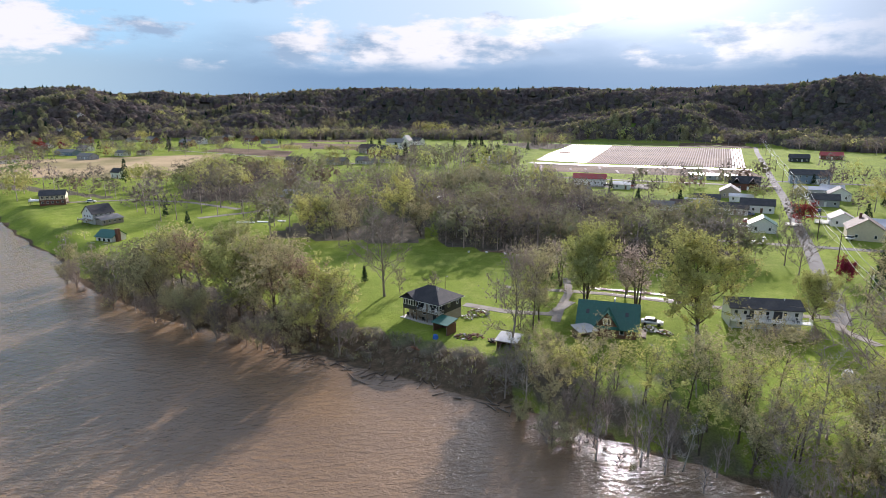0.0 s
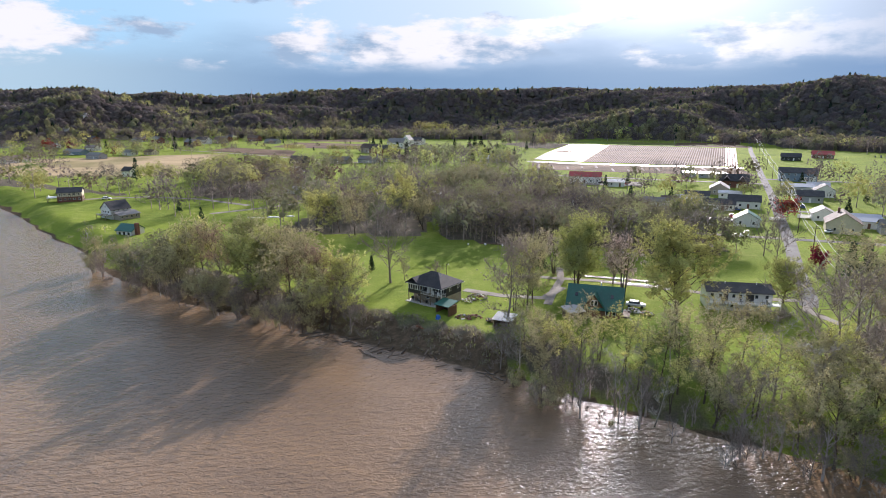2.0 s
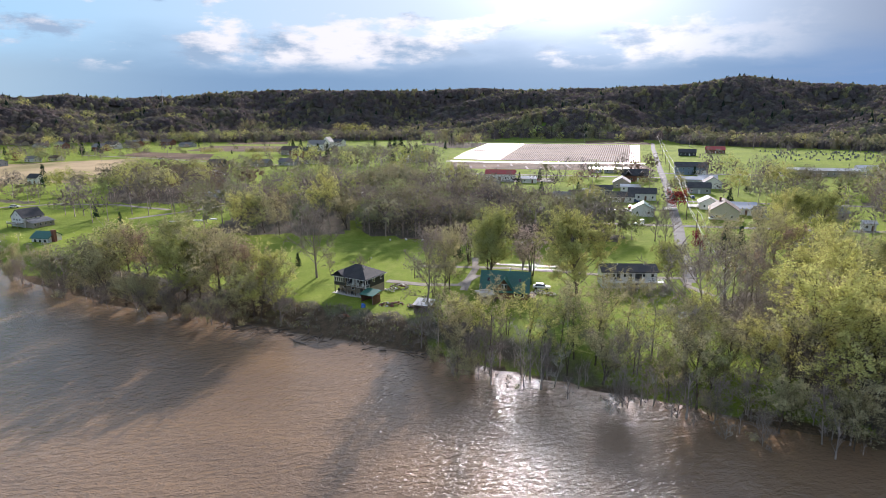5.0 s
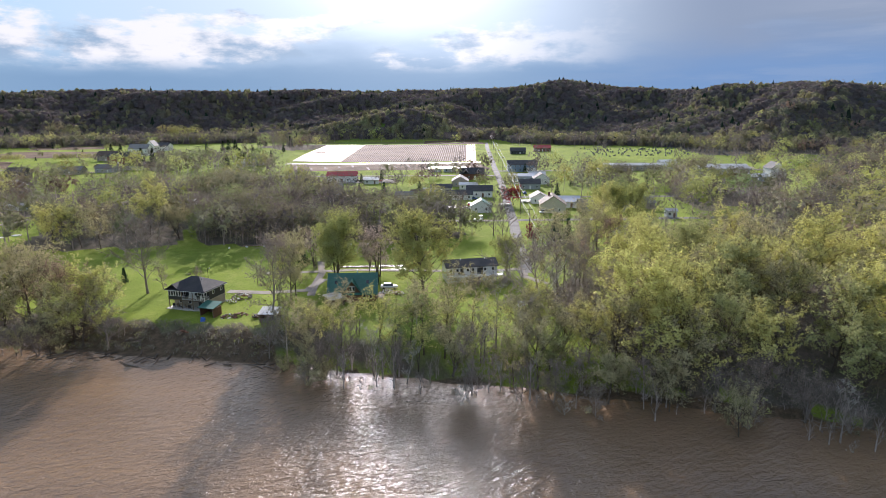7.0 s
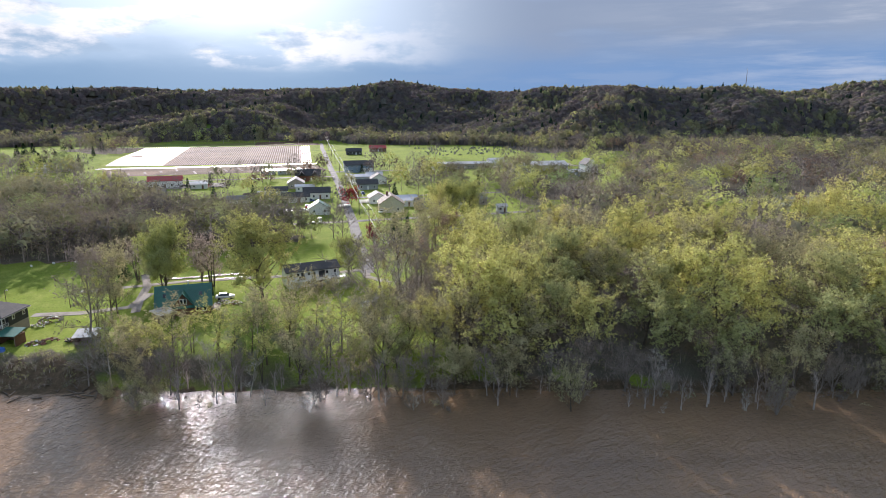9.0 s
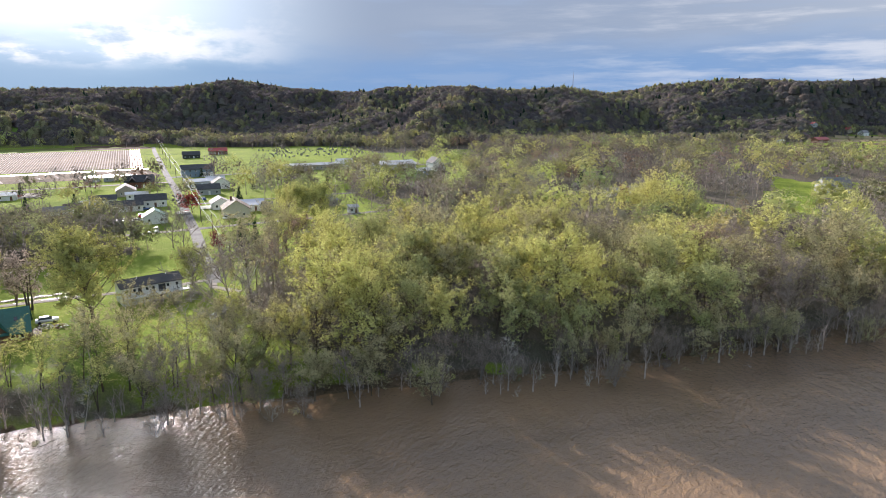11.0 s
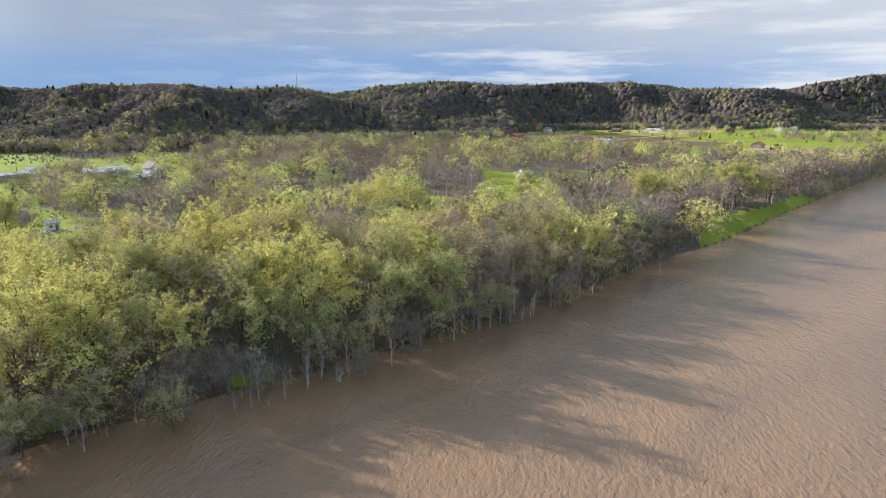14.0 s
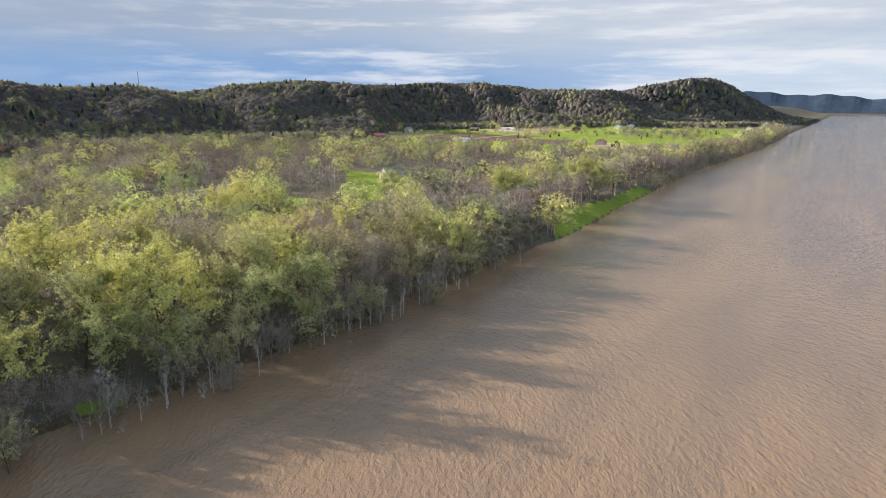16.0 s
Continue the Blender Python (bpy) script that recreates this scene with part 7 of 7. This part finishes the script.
heap(-15.5, 115.5, 1.8, [M_WOOD, M_POLE], "tangle of driftwood on the muddy bank", 49, 26)


def boat(x, y, z, rot, label, size=1.0):
    ob = thing("boat", x, y, z, rot, label, "boat")
    bm = bmesh.new()
    rings = []
    for i in range(7):
        k = i / 6
        half = 0.9 * (1 - max(0, k - 0.45) ** 1.6 * 2.4)
        rings.append([bm.verts.new((-2.2 + 4.6 * k, s * half * wd, zz)) for s, wd, zz in ((-1, 1, 0.85), (-1, 0.75, 0.2), (0, 0, 0.05), (1, 0.75, 0.2), (1, 1, 0.85))])
    for a, b in zip(rings[:-1], rings[1:]):
        for k in range(4):
            bm.faces.new((a[k], a[k + 1], b[k + 1], b[k]))
    bm.faces.new(rings[0])
    bmesh.ops.solidify(bm, geom=bm.faces[:], thickness=0.05)
    part("hull", bm, M_TRIM, ob)
    part("deck", box(bmesh.new(), 0.3, -0.62, 0.72, 1.5, 0.62, 0.8), M_TRIM, ob)
    part("seat", box(bmesh.new(), -1.2, -0.7, 0.45, -0.8, 0.7, 0.55), M_WOOD, ob)
    ob.scale = (size, size, size)
    return ob


heap(3.9, 117.6, 1.6, [M_RUST, M_WOOD, M_TRIM, M_DRIFT], "heap of scrap boards and rusty metal on the grass", 50, 30)
boat(69.2, 98.6, 3.5, 50, "white boat under the trees", 0.9)
boat(133, 232, 3.5, -24, "white boat on a trailer bed", 1.3)
boat(147.5, 236, 3.5, -24, "long white boat beside the road", 1.6)
ob = part("tarpaulin", rod(rod(bmesh.new(), (0, 0, 0), (0, 0, 0.75), 0.62, 0.48, 9), (0, 0, 0.75), (0.1, 0, 0.95), 0.48, 0.12, 9), M_BLUE)
ob.matrix_world = pose(-1.5, 116.6, float(land(-1.5, 116.6)) - 0.05)
tagged(ob, "blue tarpaulin over a barrel", "tarpaulin")
for x, y, w, rot in ((-70.5, 241, 5.5, -8), (-77.5, 240, 7, -4), (-64, 243, 3, -12)):
    o = part("sheet_pile", box(bmesh.new(), -w / 2, -0.7, 0, w / 2, 0.7, 0.35), M_TRIM)
    o.matrix_world = pose(x, y, 3.5, 0, 0, rot)
    tagged(o, "low row of white sheeting on the lawn", "sheeting")
for n in range(12):
    o = part("bale", rod(bmesh.new(), (0, -0.3, 0.3), (0, 0.3, 0.3), 0.3, sides=9), M_TRIM)
    o.matrix_world = pose(8 + n * 4.8 + (n * 7 % 5) * 0.4, 189.2 - n * 1.35 + (n * 5 % 3) * 0.5, 3.5, 0, 0, n * 37)
    tagged(o, "white wrapped bundle along the thicket edge", "bundle", "bundles along the thicket")
sheet("puddle", [(36, 150.4), (62, 141.4), (62.6, 142.8), (36.6, 151.8)], M_WATER, "long puddle of flood water on the track", "puddle", lift=0.17)
sheet("puddle", [(38, 146.2), (56, 140.0), (56.5, 141.0), (38.5, 147.2)], M_WATER, "long puddle of flood water on the grass", "puddle", lift=0.08)
sheet("puddle", [(12, 190.5), (34, 185), (34.5, 187), (12.5, 192.5)], M_WATER, "strip of flood water along the thicket", "puddle", lift=0.07)


def stones():
    """Gravestones scattered in rows over the far meadow."""
    r = np.random.default_rng(8)
    bm = bmesh.new()
    for k in range(260):
        u, v = r.uniform(0, 1), r.uniform(0, 1)
        x, y = 330 + 150 * u + 40 * v + r.normal(0, 2), 440 - 70 * u + 95 * v + r.normal(0, 2)
        z, w, h = float(land(x, y)), r.uniform(0.5, 1.3), r.uniform(0.8, 1.8)
        box(bm, x - w / 2, y - 0.2, z - 0.2, x + w / 2, y + 0.2, z + h)
    tagged(part("gravestones", bm, M_STONE), "dark gravestones scattered over a green burial ground", "gravestones", kind="stuff")


stones()


def mast(x, y, h, label):
    ob = thing("radio_mast", x, y, float(land(x, y)), 0, label, "radio mast")
    bm = bmesh.new()
    for k in range(3):
        a = k * 2.094
        rod(bm, (math.cos(a) * 1.2, math.sin(a) * 1.2, -2), (math.cos(a) * 0.3, math.sin(a) * 0.3, h), 0.32, 0.2, 4)
    for j in range(14):
        z = h * j / 14
        s = 1.2 - 0.9 * j / 14
        for k in range(3):
            a, b = k * 2.094, (k + 1) * 2.094
            rod(bm, (math.cos(a) * s, math.sin(a) * s, z), (math.cos(b) * s, math.sin(b) * s, z + h / 14), 0.14, sides=4)
    part("lattice", bm, M_COPPER, ob)
    part("aerial", rod(bmesh.new(), (0, 0, h), (0, 0, h + 7), 0.16, 0.06), M_COPPER, ob)


mast(1180, 610, 46, "slender steel lattice radio mast on the wooded ridge")
mast(-372, 1232, 26, "steel lattice tower on the wooded ridge")

# ---------------------------------------------------------------- trees that stand apart
tree("bare", -14.2, 144.2, 1.28, 20, form=0, wide=1.1, label="tall bare spreading tree on the lawn")
tree("bud", -10.5, 146.6, 0.42, label="small crooked tree on the lawn"), tree("evergreen", -20.5, 156.4, 0.36, wide=1.1, label="small dark evergreen on the pasture")
tree("bud", -2.5, 147.5, 0.38), tree("bud", 12.7, 111.3, 1.28, wide=0.95), tree("olive", 18.5, 121.5, 0.95, wide=0.85), tree("olive", 20.5, 126, 0.9, wide=0.85), tree("airy", 15.8, 121, 0.95, wide=0.9)
tree("evergreen", 27.5, 158, 0.5, wide=1.2), tree("dome", 34.5, 142.5, 1.0, wide=0.95), tree("fresh", 33.2, 140.0, 0.9), tree("blossom", 44.5, 137.0, 1.15), tree("blossom", 30.0, 153.0, 0.95), tree("bud", 44.0, 143.5, 0.8)
tree("dome", 51.6, 119.1, 1.16, wide=1.02, label="broad round fresh green tree beside the gravel drive"), tree("dome", 79.6, 127.0, 0.62, wide=1.1), tree("red", 105.0, 155.5, 0.95, label="small round tree with crimson leaves beside the road")
tree("evergreen", 108.0, 147.5, 0.82, wide=1.1), tree("shrub", 64, 115), tree("shrub", 68, 114), tree("shrub", 72, 113.5)
tree("olive", -27.5, 121.5, 1.12, wide=1.2), tree("olive", -36.0, 127.5, 1.1, wide=1.2), tree("dome", -46.5, 135, 1.0, wide=1.1), tree("bare", 62.0, 78.0, 1.4, form=0, wide=1.15, label="large many-limbed tree nearly bare beside the lawn")
for kind, x, y, s in (("evergreen", -98.5, 236, 0.42), ("bare", -107, 246, 0.95), ("bare", -112, 243, 0.85), ("bare", -94, 256, 0.95), ("bare", -86, 262, 0.95), ("bare", -82, 252, 0.9), ("bud", -68, 246, 0.85),
                      ("bare", -160, 302, 0.75), ("bud", -150, 322, 0.8), ("lime", -218, 322, 0.85), ("bare", -196, 330, 0.9), ("bud", -188, 334, 0.9), ("evergreen", -187, 366, 1.12), ("bare", -208, 372, 0.8), ("lime", -174, 352, 0.8),
                      ("olive", -32, 206, 0.9), ("lime", -46, 206, 0.95), ("fresh", -38, 210, 0.9), ("lime", -18, 226, 1.05), ("olive", -8, 214, 0.9), ("bud", -64, 232, 0.9), ("fresh", -76, 262, 0.85), ("olive", -62, 280, 0.9),
                      ("lime", 318, -88, 1.3), ("bud", 306, -82, 1.1), ("bud", 296, -76, 1.1), ("bare", 285, -70, 1.05), ("olive", 334, -100, 1.0), ("red", 258, -32, 1.0), ("pale", 216, -36, 1.2), ("pale", 210, -32, 1.15), ("pale", 226, -40, 1.1),
                      ("lime", 232, 20, 1.2), ("lime", 208, 64, 1.1), ("lime", 214, 56, 1.1), ("lime", 222, 50, 1.05), ("lime", 262, 2, 1.1), ("bud", 268, 36, 0.7), ("bud", 284, 30, 0.6), ("lime", 300, 14, 1.1),
                      ("lime", 166, 288, 0.62), ("olive", 158, 276, 0.6), ("fresh", 148, 292, 0.55), ("lime", 112, 300, 0.6), ("russet", 122, 318, 0.75), ("bud", 100, 296, 0.8), ("bare", 98, 173, 0.9), ("bare", 96, 162, 0.85), ("bud", 95, 195, 0.85),
                      ("lime", 204, 262, 1.15), ("olive", 214, 252, 1.05), ("evergreen", 224, 244, 0.6), ("dome", 146, 172, 0.95), ("dome", 153, 166, 0.95), ("lime", 138, 164, 0.9), ("evergreen", 116, 152, 0.7), ("bare", 176, 168, 1.0), ("bare", 148, 146, 0.9),
                      ("lime", 118, 138, 0.95), ("olive", 108, 128, 1.0), ("fresh", 128, 128, 0.9), ("bud", 100, 118, 1.0), ("red", 300, 104, 0.9), ("russet", 330, 150, 0.9), ("evergreen", 322, 128, 0.8), ("evergreen", 310, 134, 0.8), ("evergreen", 268, 150, 0.9), ("evergreen", 262, 156, 0.7),
                      ("evergreen", 44, 500, 1.0), ("evergreen", 34, 508, 0.9), ("evergreen", 22, 470, 0.8), ("evergreen", -30, 500, 1.2), ("evergreen", -38, 506, 1.2), ("evergreen", 210, 352, 0.5), ("evergreen", 10, 560, 1.0), ("evergreen", 96, 660, 1.0),
                      ("red", -372, 616, 1.6), ("red", -300, 560, 1.1), ("russet", -420, 640, 1.1), ("olive", -290, 580, 0.8), ("lime", -270, 570, 0.8), ("evergreen", -262, 640, 1.0), ("bud", -310, 590, 0.9)):
    tree(kind, float(x), float(y), s, form=0 if kind in ("bare", "pale") else None)
for kind, x, y, s in (("bare", -206, 375, 0.67), ("bare", -172, 319, 0.58), ("lime", -205, 297, 0.97), ("bare", -201, 324, 0.88), ("bare", -165, 289, 0.63), ("bud", -126, 260, 1.02),
                      ("bud", -123, 262, 1.07), ("bud", -132, 265, 0.88), ("evergreen", -114, 252, 0.45), ("bare", -103, 262, 1.04), ("bare", -100, 277, 1.13), ("bare", -98, 284, 0.72),
                      ("bud", -77, 255, 1.05), ("olive", -80, 287, 0.83), ("lime", -168, 349, 0.88), ("olive", -157, 339, 0.85), ("lime", -154, 346, 0.74), ("bud", -144, 339, 0.96),
                      ("bud", -141, 344, 0.80), ("lime", -146, 372, 0.90), ("lime", -142, 382, 1.04), ("lime", -133, 374, 0.93), ("olive", -118, 315, 0.84), ("lime", -115, 439, 0.46),
                      ("olive", -119, 413, 0.46), ("lime", -143, 470, 0.47), ("fresh", -153, 481, 0.42), ("olive", -77, 336, 0.51), ("lime", -285, 539, 0.64), ("fresh", -281, 562, 0.67),
                      ("fresh", -274, 556, 0.70), ("olive", -274, 594, 0.57), ("evergreen", -271, 622, 1.11), ("evergreen", -349, 638, 0.67), ("fresh", -343, 508, 0.65), ("fresh", -340, 513, 0.65),
                      ("lime", -459, 709, 0.59), ("olive", -426, 708, 0.88), ("evergreen", -623, 920, 1.35), ("evergreen", -615, 920, 1.35), ("evergreen", -606, 944, 1.07), ("evergreen", -605, 969, 1.22),
                      ("evergreen", -590, 969, 1.35), ("lime", -204, 812, 0.90), ("lime", -204, 858, 0.84), ("russet", -335, 883, 0.84), ("lime", -307, 897, 0.74), ("russet", -182, 824, 0.67),
                      ("fresh", -232, 795, 0.74), ("lime", -226, 813, 0.59), ("fresh", -217, 825, 0.73), ("olive", -50, 242, 0.97), ("olive", -42, 248, 0.65), ("olive", -33, 237, 0.82),
                      ("lime", -19, 249, 0.63), ("lime", -14, 256, 0.53), ("bud", 1, 211, 0.92), ("evergreen", 8, 286, 0.89), ("evergreen", 13, 290, 0.79), ("lime", -83, 476, 0.76),
                      ("evergreen", 36, 490, 0.71), ("evergreen", 40, 493, 0.64), ("evergreen", 61, 528, 0.57), ("lime", 47, 465, 0.79), ("evergreen", -78, 688, 0.72), ("evergreen", -69, 683, 0.74),
                      ("evergreen", 25, 589, 0.89), ("evergreen", 30, 589, 0.93), ("evergreen", 37, 606, 0.80), ("evergreen", 67, 685, 0.81), ("evergreen", 73, 685, 0.81), ("olive", -0, 475, 1.08),
                      ("fresh", -10, 498, 0.95), ("fresh", 13, 540, 0.74), ("olive", 6, 491, 0.72), ("bare", -21, 480, 0.97), ("olive", 52, 663, 0.58), ("olive", 90, 663, 0.78),
                      ("evergreen", 77, 571, 0.68), ("olive", 99, 642, 0.66), ("bare", 19, 428, 0.71), ("bare", 53, 318, 0.81), ("bare", 58, 313, 0.80), ("bare", 63, 308, 0.74),
                      ("bare", 47, 324, 0.82), ("bare", 53, 273, 0.88), ("olive", 40, 255, 0.38), ("lime", -153, 605, 0.47), ("lime", -148, 606, 0.47), ("lime", -144, 607, 0.46),
                      ("lime", -139, 608, 0.46), ("lime", -110, 594, 0.46), ("lime", -105, 595, 0.45), ("lime", -100, 596, 0.45), ("lime", -95, 597, 0.44), ("lime", -90, 598, 0.44),
                      ("lime", -86, 599, 0.43), ("lime", -81, 600, 0.43), ("lime", -33, 905, 1.35), ("lime", -23, 905, 1.26), ("lime", -15, 889, 1.35), ("olive", -4, 889, 1.03),
                      ("lime", 2, 889, 1.29), ("fresh", -146, 932, 1.35), ("olive", -169, 975, 1.35), ("olive", -179, 958, 1.35), ("olive", -53, 762, 0.66), ("fresh", -46, 762, 0.71),
                      ("bud", -59, 751, 0.67), ("bare", 16, 750, 0.97), ("olive", 24, 789, 0.85)):
    tree(kind, float(x), float(y), s, form=0 if kind == "bare" else None)
KINDS["scarlet"] = [tree_meshes("scarlet", grow_tree(23, 6.5, 4.0, cards=5, card=0.44, trunk=0.16), M_BARK, (0.30, 0.060, 0.048))]
SAYS["scarlet"] = "wide low maple with scarlet spring leaves"
# large trees behind the grassy clearing on the bank
tree("dome", 312, -80, 1.15, wide=1.2, label="large yellow-green tree leaning over the grassy bank"), tree("bare", 300, -74, 1.1, form=0, wide=1.2)
for kind, x, y, size in (("bare", 277, -64, 1.15), ("bare", 268, -56, 1.0), ("russet", 251, -50, 1.1), ("pale", 240, -44, 1.2), ("lime", 330, -62, 1.25),
                         ("olive", 330, -90, 1.1), ("blossom", 345, -100, 1.3), ("olive", 360, -106, 1.1), ("pale", 400, -122, 1.25), ("bare", 385, -118, 1.2),
                         ("bud", 372, -112, 1.15), ("dome", 285, -40, 1.0), ("evergreen", 262, -38, 0.6), ("evergreen", 266, -34, 0.55)):
    tree(kind, x, y, size, form=0 if kind in ("bare", "pale") else None, wide=1.1)
# hedgerow trees along the fields below the hill
rows_of = random.Random(77)
for x0, y0, x1, y1, count, spread in ((900, -215, 1040, -405, 30, 26), (850, -90, 960, -150, 14, 20), (1090, -60, 1180, -230, 16, 14), (820, -290, 880, -330, 10, 16)):
    for k in range(count):
        f = (k + rows_of.uniform(-0.4, 0.4)) / count
        kind = rows_of.choice(("bud", "olive", "bare", "bud", "lime", "evergreen"))
        tree(kind, x0 + (x1 - x0) * f + rows_of.uniform(-spread, spread), y0 + (y1 - y0) * f + rows_of.uniform(-spread, spread), rows_of.uniform(0.6, 1.1) * (0.6 if kind == "evergreen" else 1), form=0 if kind == "bare" else None, wide=1.15)
tree("scarlet", 137.5, 232, 1.0, wide=1.2), tree("scarlet", -384, 600, 1.3, wide=1.5)

# saplings that stand in the flood along the bank
flood = np.random.default_rng(71)
for k in range(46):
    u = flood.uniform(0, 1)
    bx, by = 14 + 150 * u, float(np.interp(14 + 150 * u, BANK[10:19, 0], BANK[10:19, 1]))
    off = flood.uniform(0.5, 9.0)
    tree(("bare", "olive", "bud", "pale", "shrub")[k % 5], bx - 0.6 * off, by - 0.8 * off, flood.uniform(0.28, 0.62), z=-1.2, label="" if k % 5 in (1, 4) else "thin leafless sapling standing in flood water")

# trees and brush that lean out over the flood below the riverside houses
for k in range(30):
    u = (k + flood.uniform(0, 0.9)) / 30
    bx = -108 + 80 * u
    by = float(np.interp(bx, BANK[3:14, 0], BANK[3:14, 1]))
    off = flood.uniform(-1.5, 5.0)
    tree(("olive", "bud", "olive", "bud", "shrub")[k % 5], bx - 0.55 * off, by - 0.83 * off, flood.uniform(0.38, 0.66) * (1.5 if k % 5 == 4 else 1.0), z=-0.9, label="brown budding tree standing in flood water" if k % 5 in (1, 3) else "")


def undergrowth(name, label, spots_at, seed, size):
    r = np.random.default_rng(seed)
    spots = [(x, y, float(land(x, y)) - 0.2, r.uniform(*size), ("olive", "olive", "bud", "olive", "olive", "lime")[int(r.integers(0, 6))]) for x, y in spots_at]
    wood_stuff(name, label, spots, BUSH, seed)


wood_stuff("outlying_trees", "scattered budding, yellow-green and evergreen trees about the village", OUTLYING, MID, 97, leaf=M_FARLEAF)
BUSH = {k: [simple_tree(90 + i + len(k), 3.4, 2.2, c, 0.55, False, 5, 1) for i in range(3)] for k, c in (("bud", 40), ("olive", 46), ("bare", 20), ("lime", 46))}
edge_r = np.random.default_rng(90)
spots = []
for a, b in zip(BANK[5:20], BANK[6:21]):
    n = int(np.hypot(*(b - a)) / 3.2)
    for i in range(n):
        p = a + (b - a) * edge_r.uniform(0, 1)
        s = edge_r.uniform(3.0, 13.0)
        nrm = np.array([-(b - a)[1], (b - a)[0]]) / np.hypot(*(b - a))
        q = p + nrm * s
        if not -36 < q[0] < 66:
            spots.append((float(q[0]), float(q[1])))
TINY = {k: [simple_tree(120 + i + len(k), 9, 1.5, c, 0.8, False, 10, 2, 0.08) for i in range(3)] for k, c in (("bare", 60), ("pale", 40), ("bud", 80))}
stems = []
for k in range(110):
    x0 = edge_r.uniform(16, 205)
    y0 = float(np.interp(x0, BANK[10:22, 0], BANK[10:22, 1]))
    off = edge_r.uniform(-3.0, 7.5)
    stems.append((x0 - 0.6 * off, y0 - 0.8 * off, -1.0, edge_r.uniform(0.35, 1.0), ("bare", "pale", "bud", "bud")[k % 4]))
wood_stuff("flooded_saplings", "thin pale leafless saplings standing in flood water", stems, TINY, 95)
undergrowth("undergrowth", "tangled brown and olive brush along the flooded bank", spots, 91, (0.35, 0.9))
brush = []
for k in range(380):
    u = edge_r.uniform(0, 1)
    p = np.array([-34.0, 121.5]) * (1 - u) + np.array([14.0, 93.0]) * u
    q = p + np.array([0.51, 0.86]) * edge_r.uniform(1.0, 10.5)
    brush.append((float(q[0]), float(q[1])))
undergrowth("undergrowth", "low dead brush on the steep muddy bank", brush, 93, (0.16, 0.42))
spots = [p for n in (2, 4) for p in scatter(WOODS[n][1], 4.6, 700 + n)]
spots += [p for p in scatter(WOODS[1][1], 3.4, 711) if p[1] < 88 and float(shore(*p)) > -1.0 and not 22 < p[0] - (p[1] - 80) * 0.33 < 48]
undergrowth("undergrowth", "tangled brush under the riverside trees", spots, 92, (0.5, 1.0))
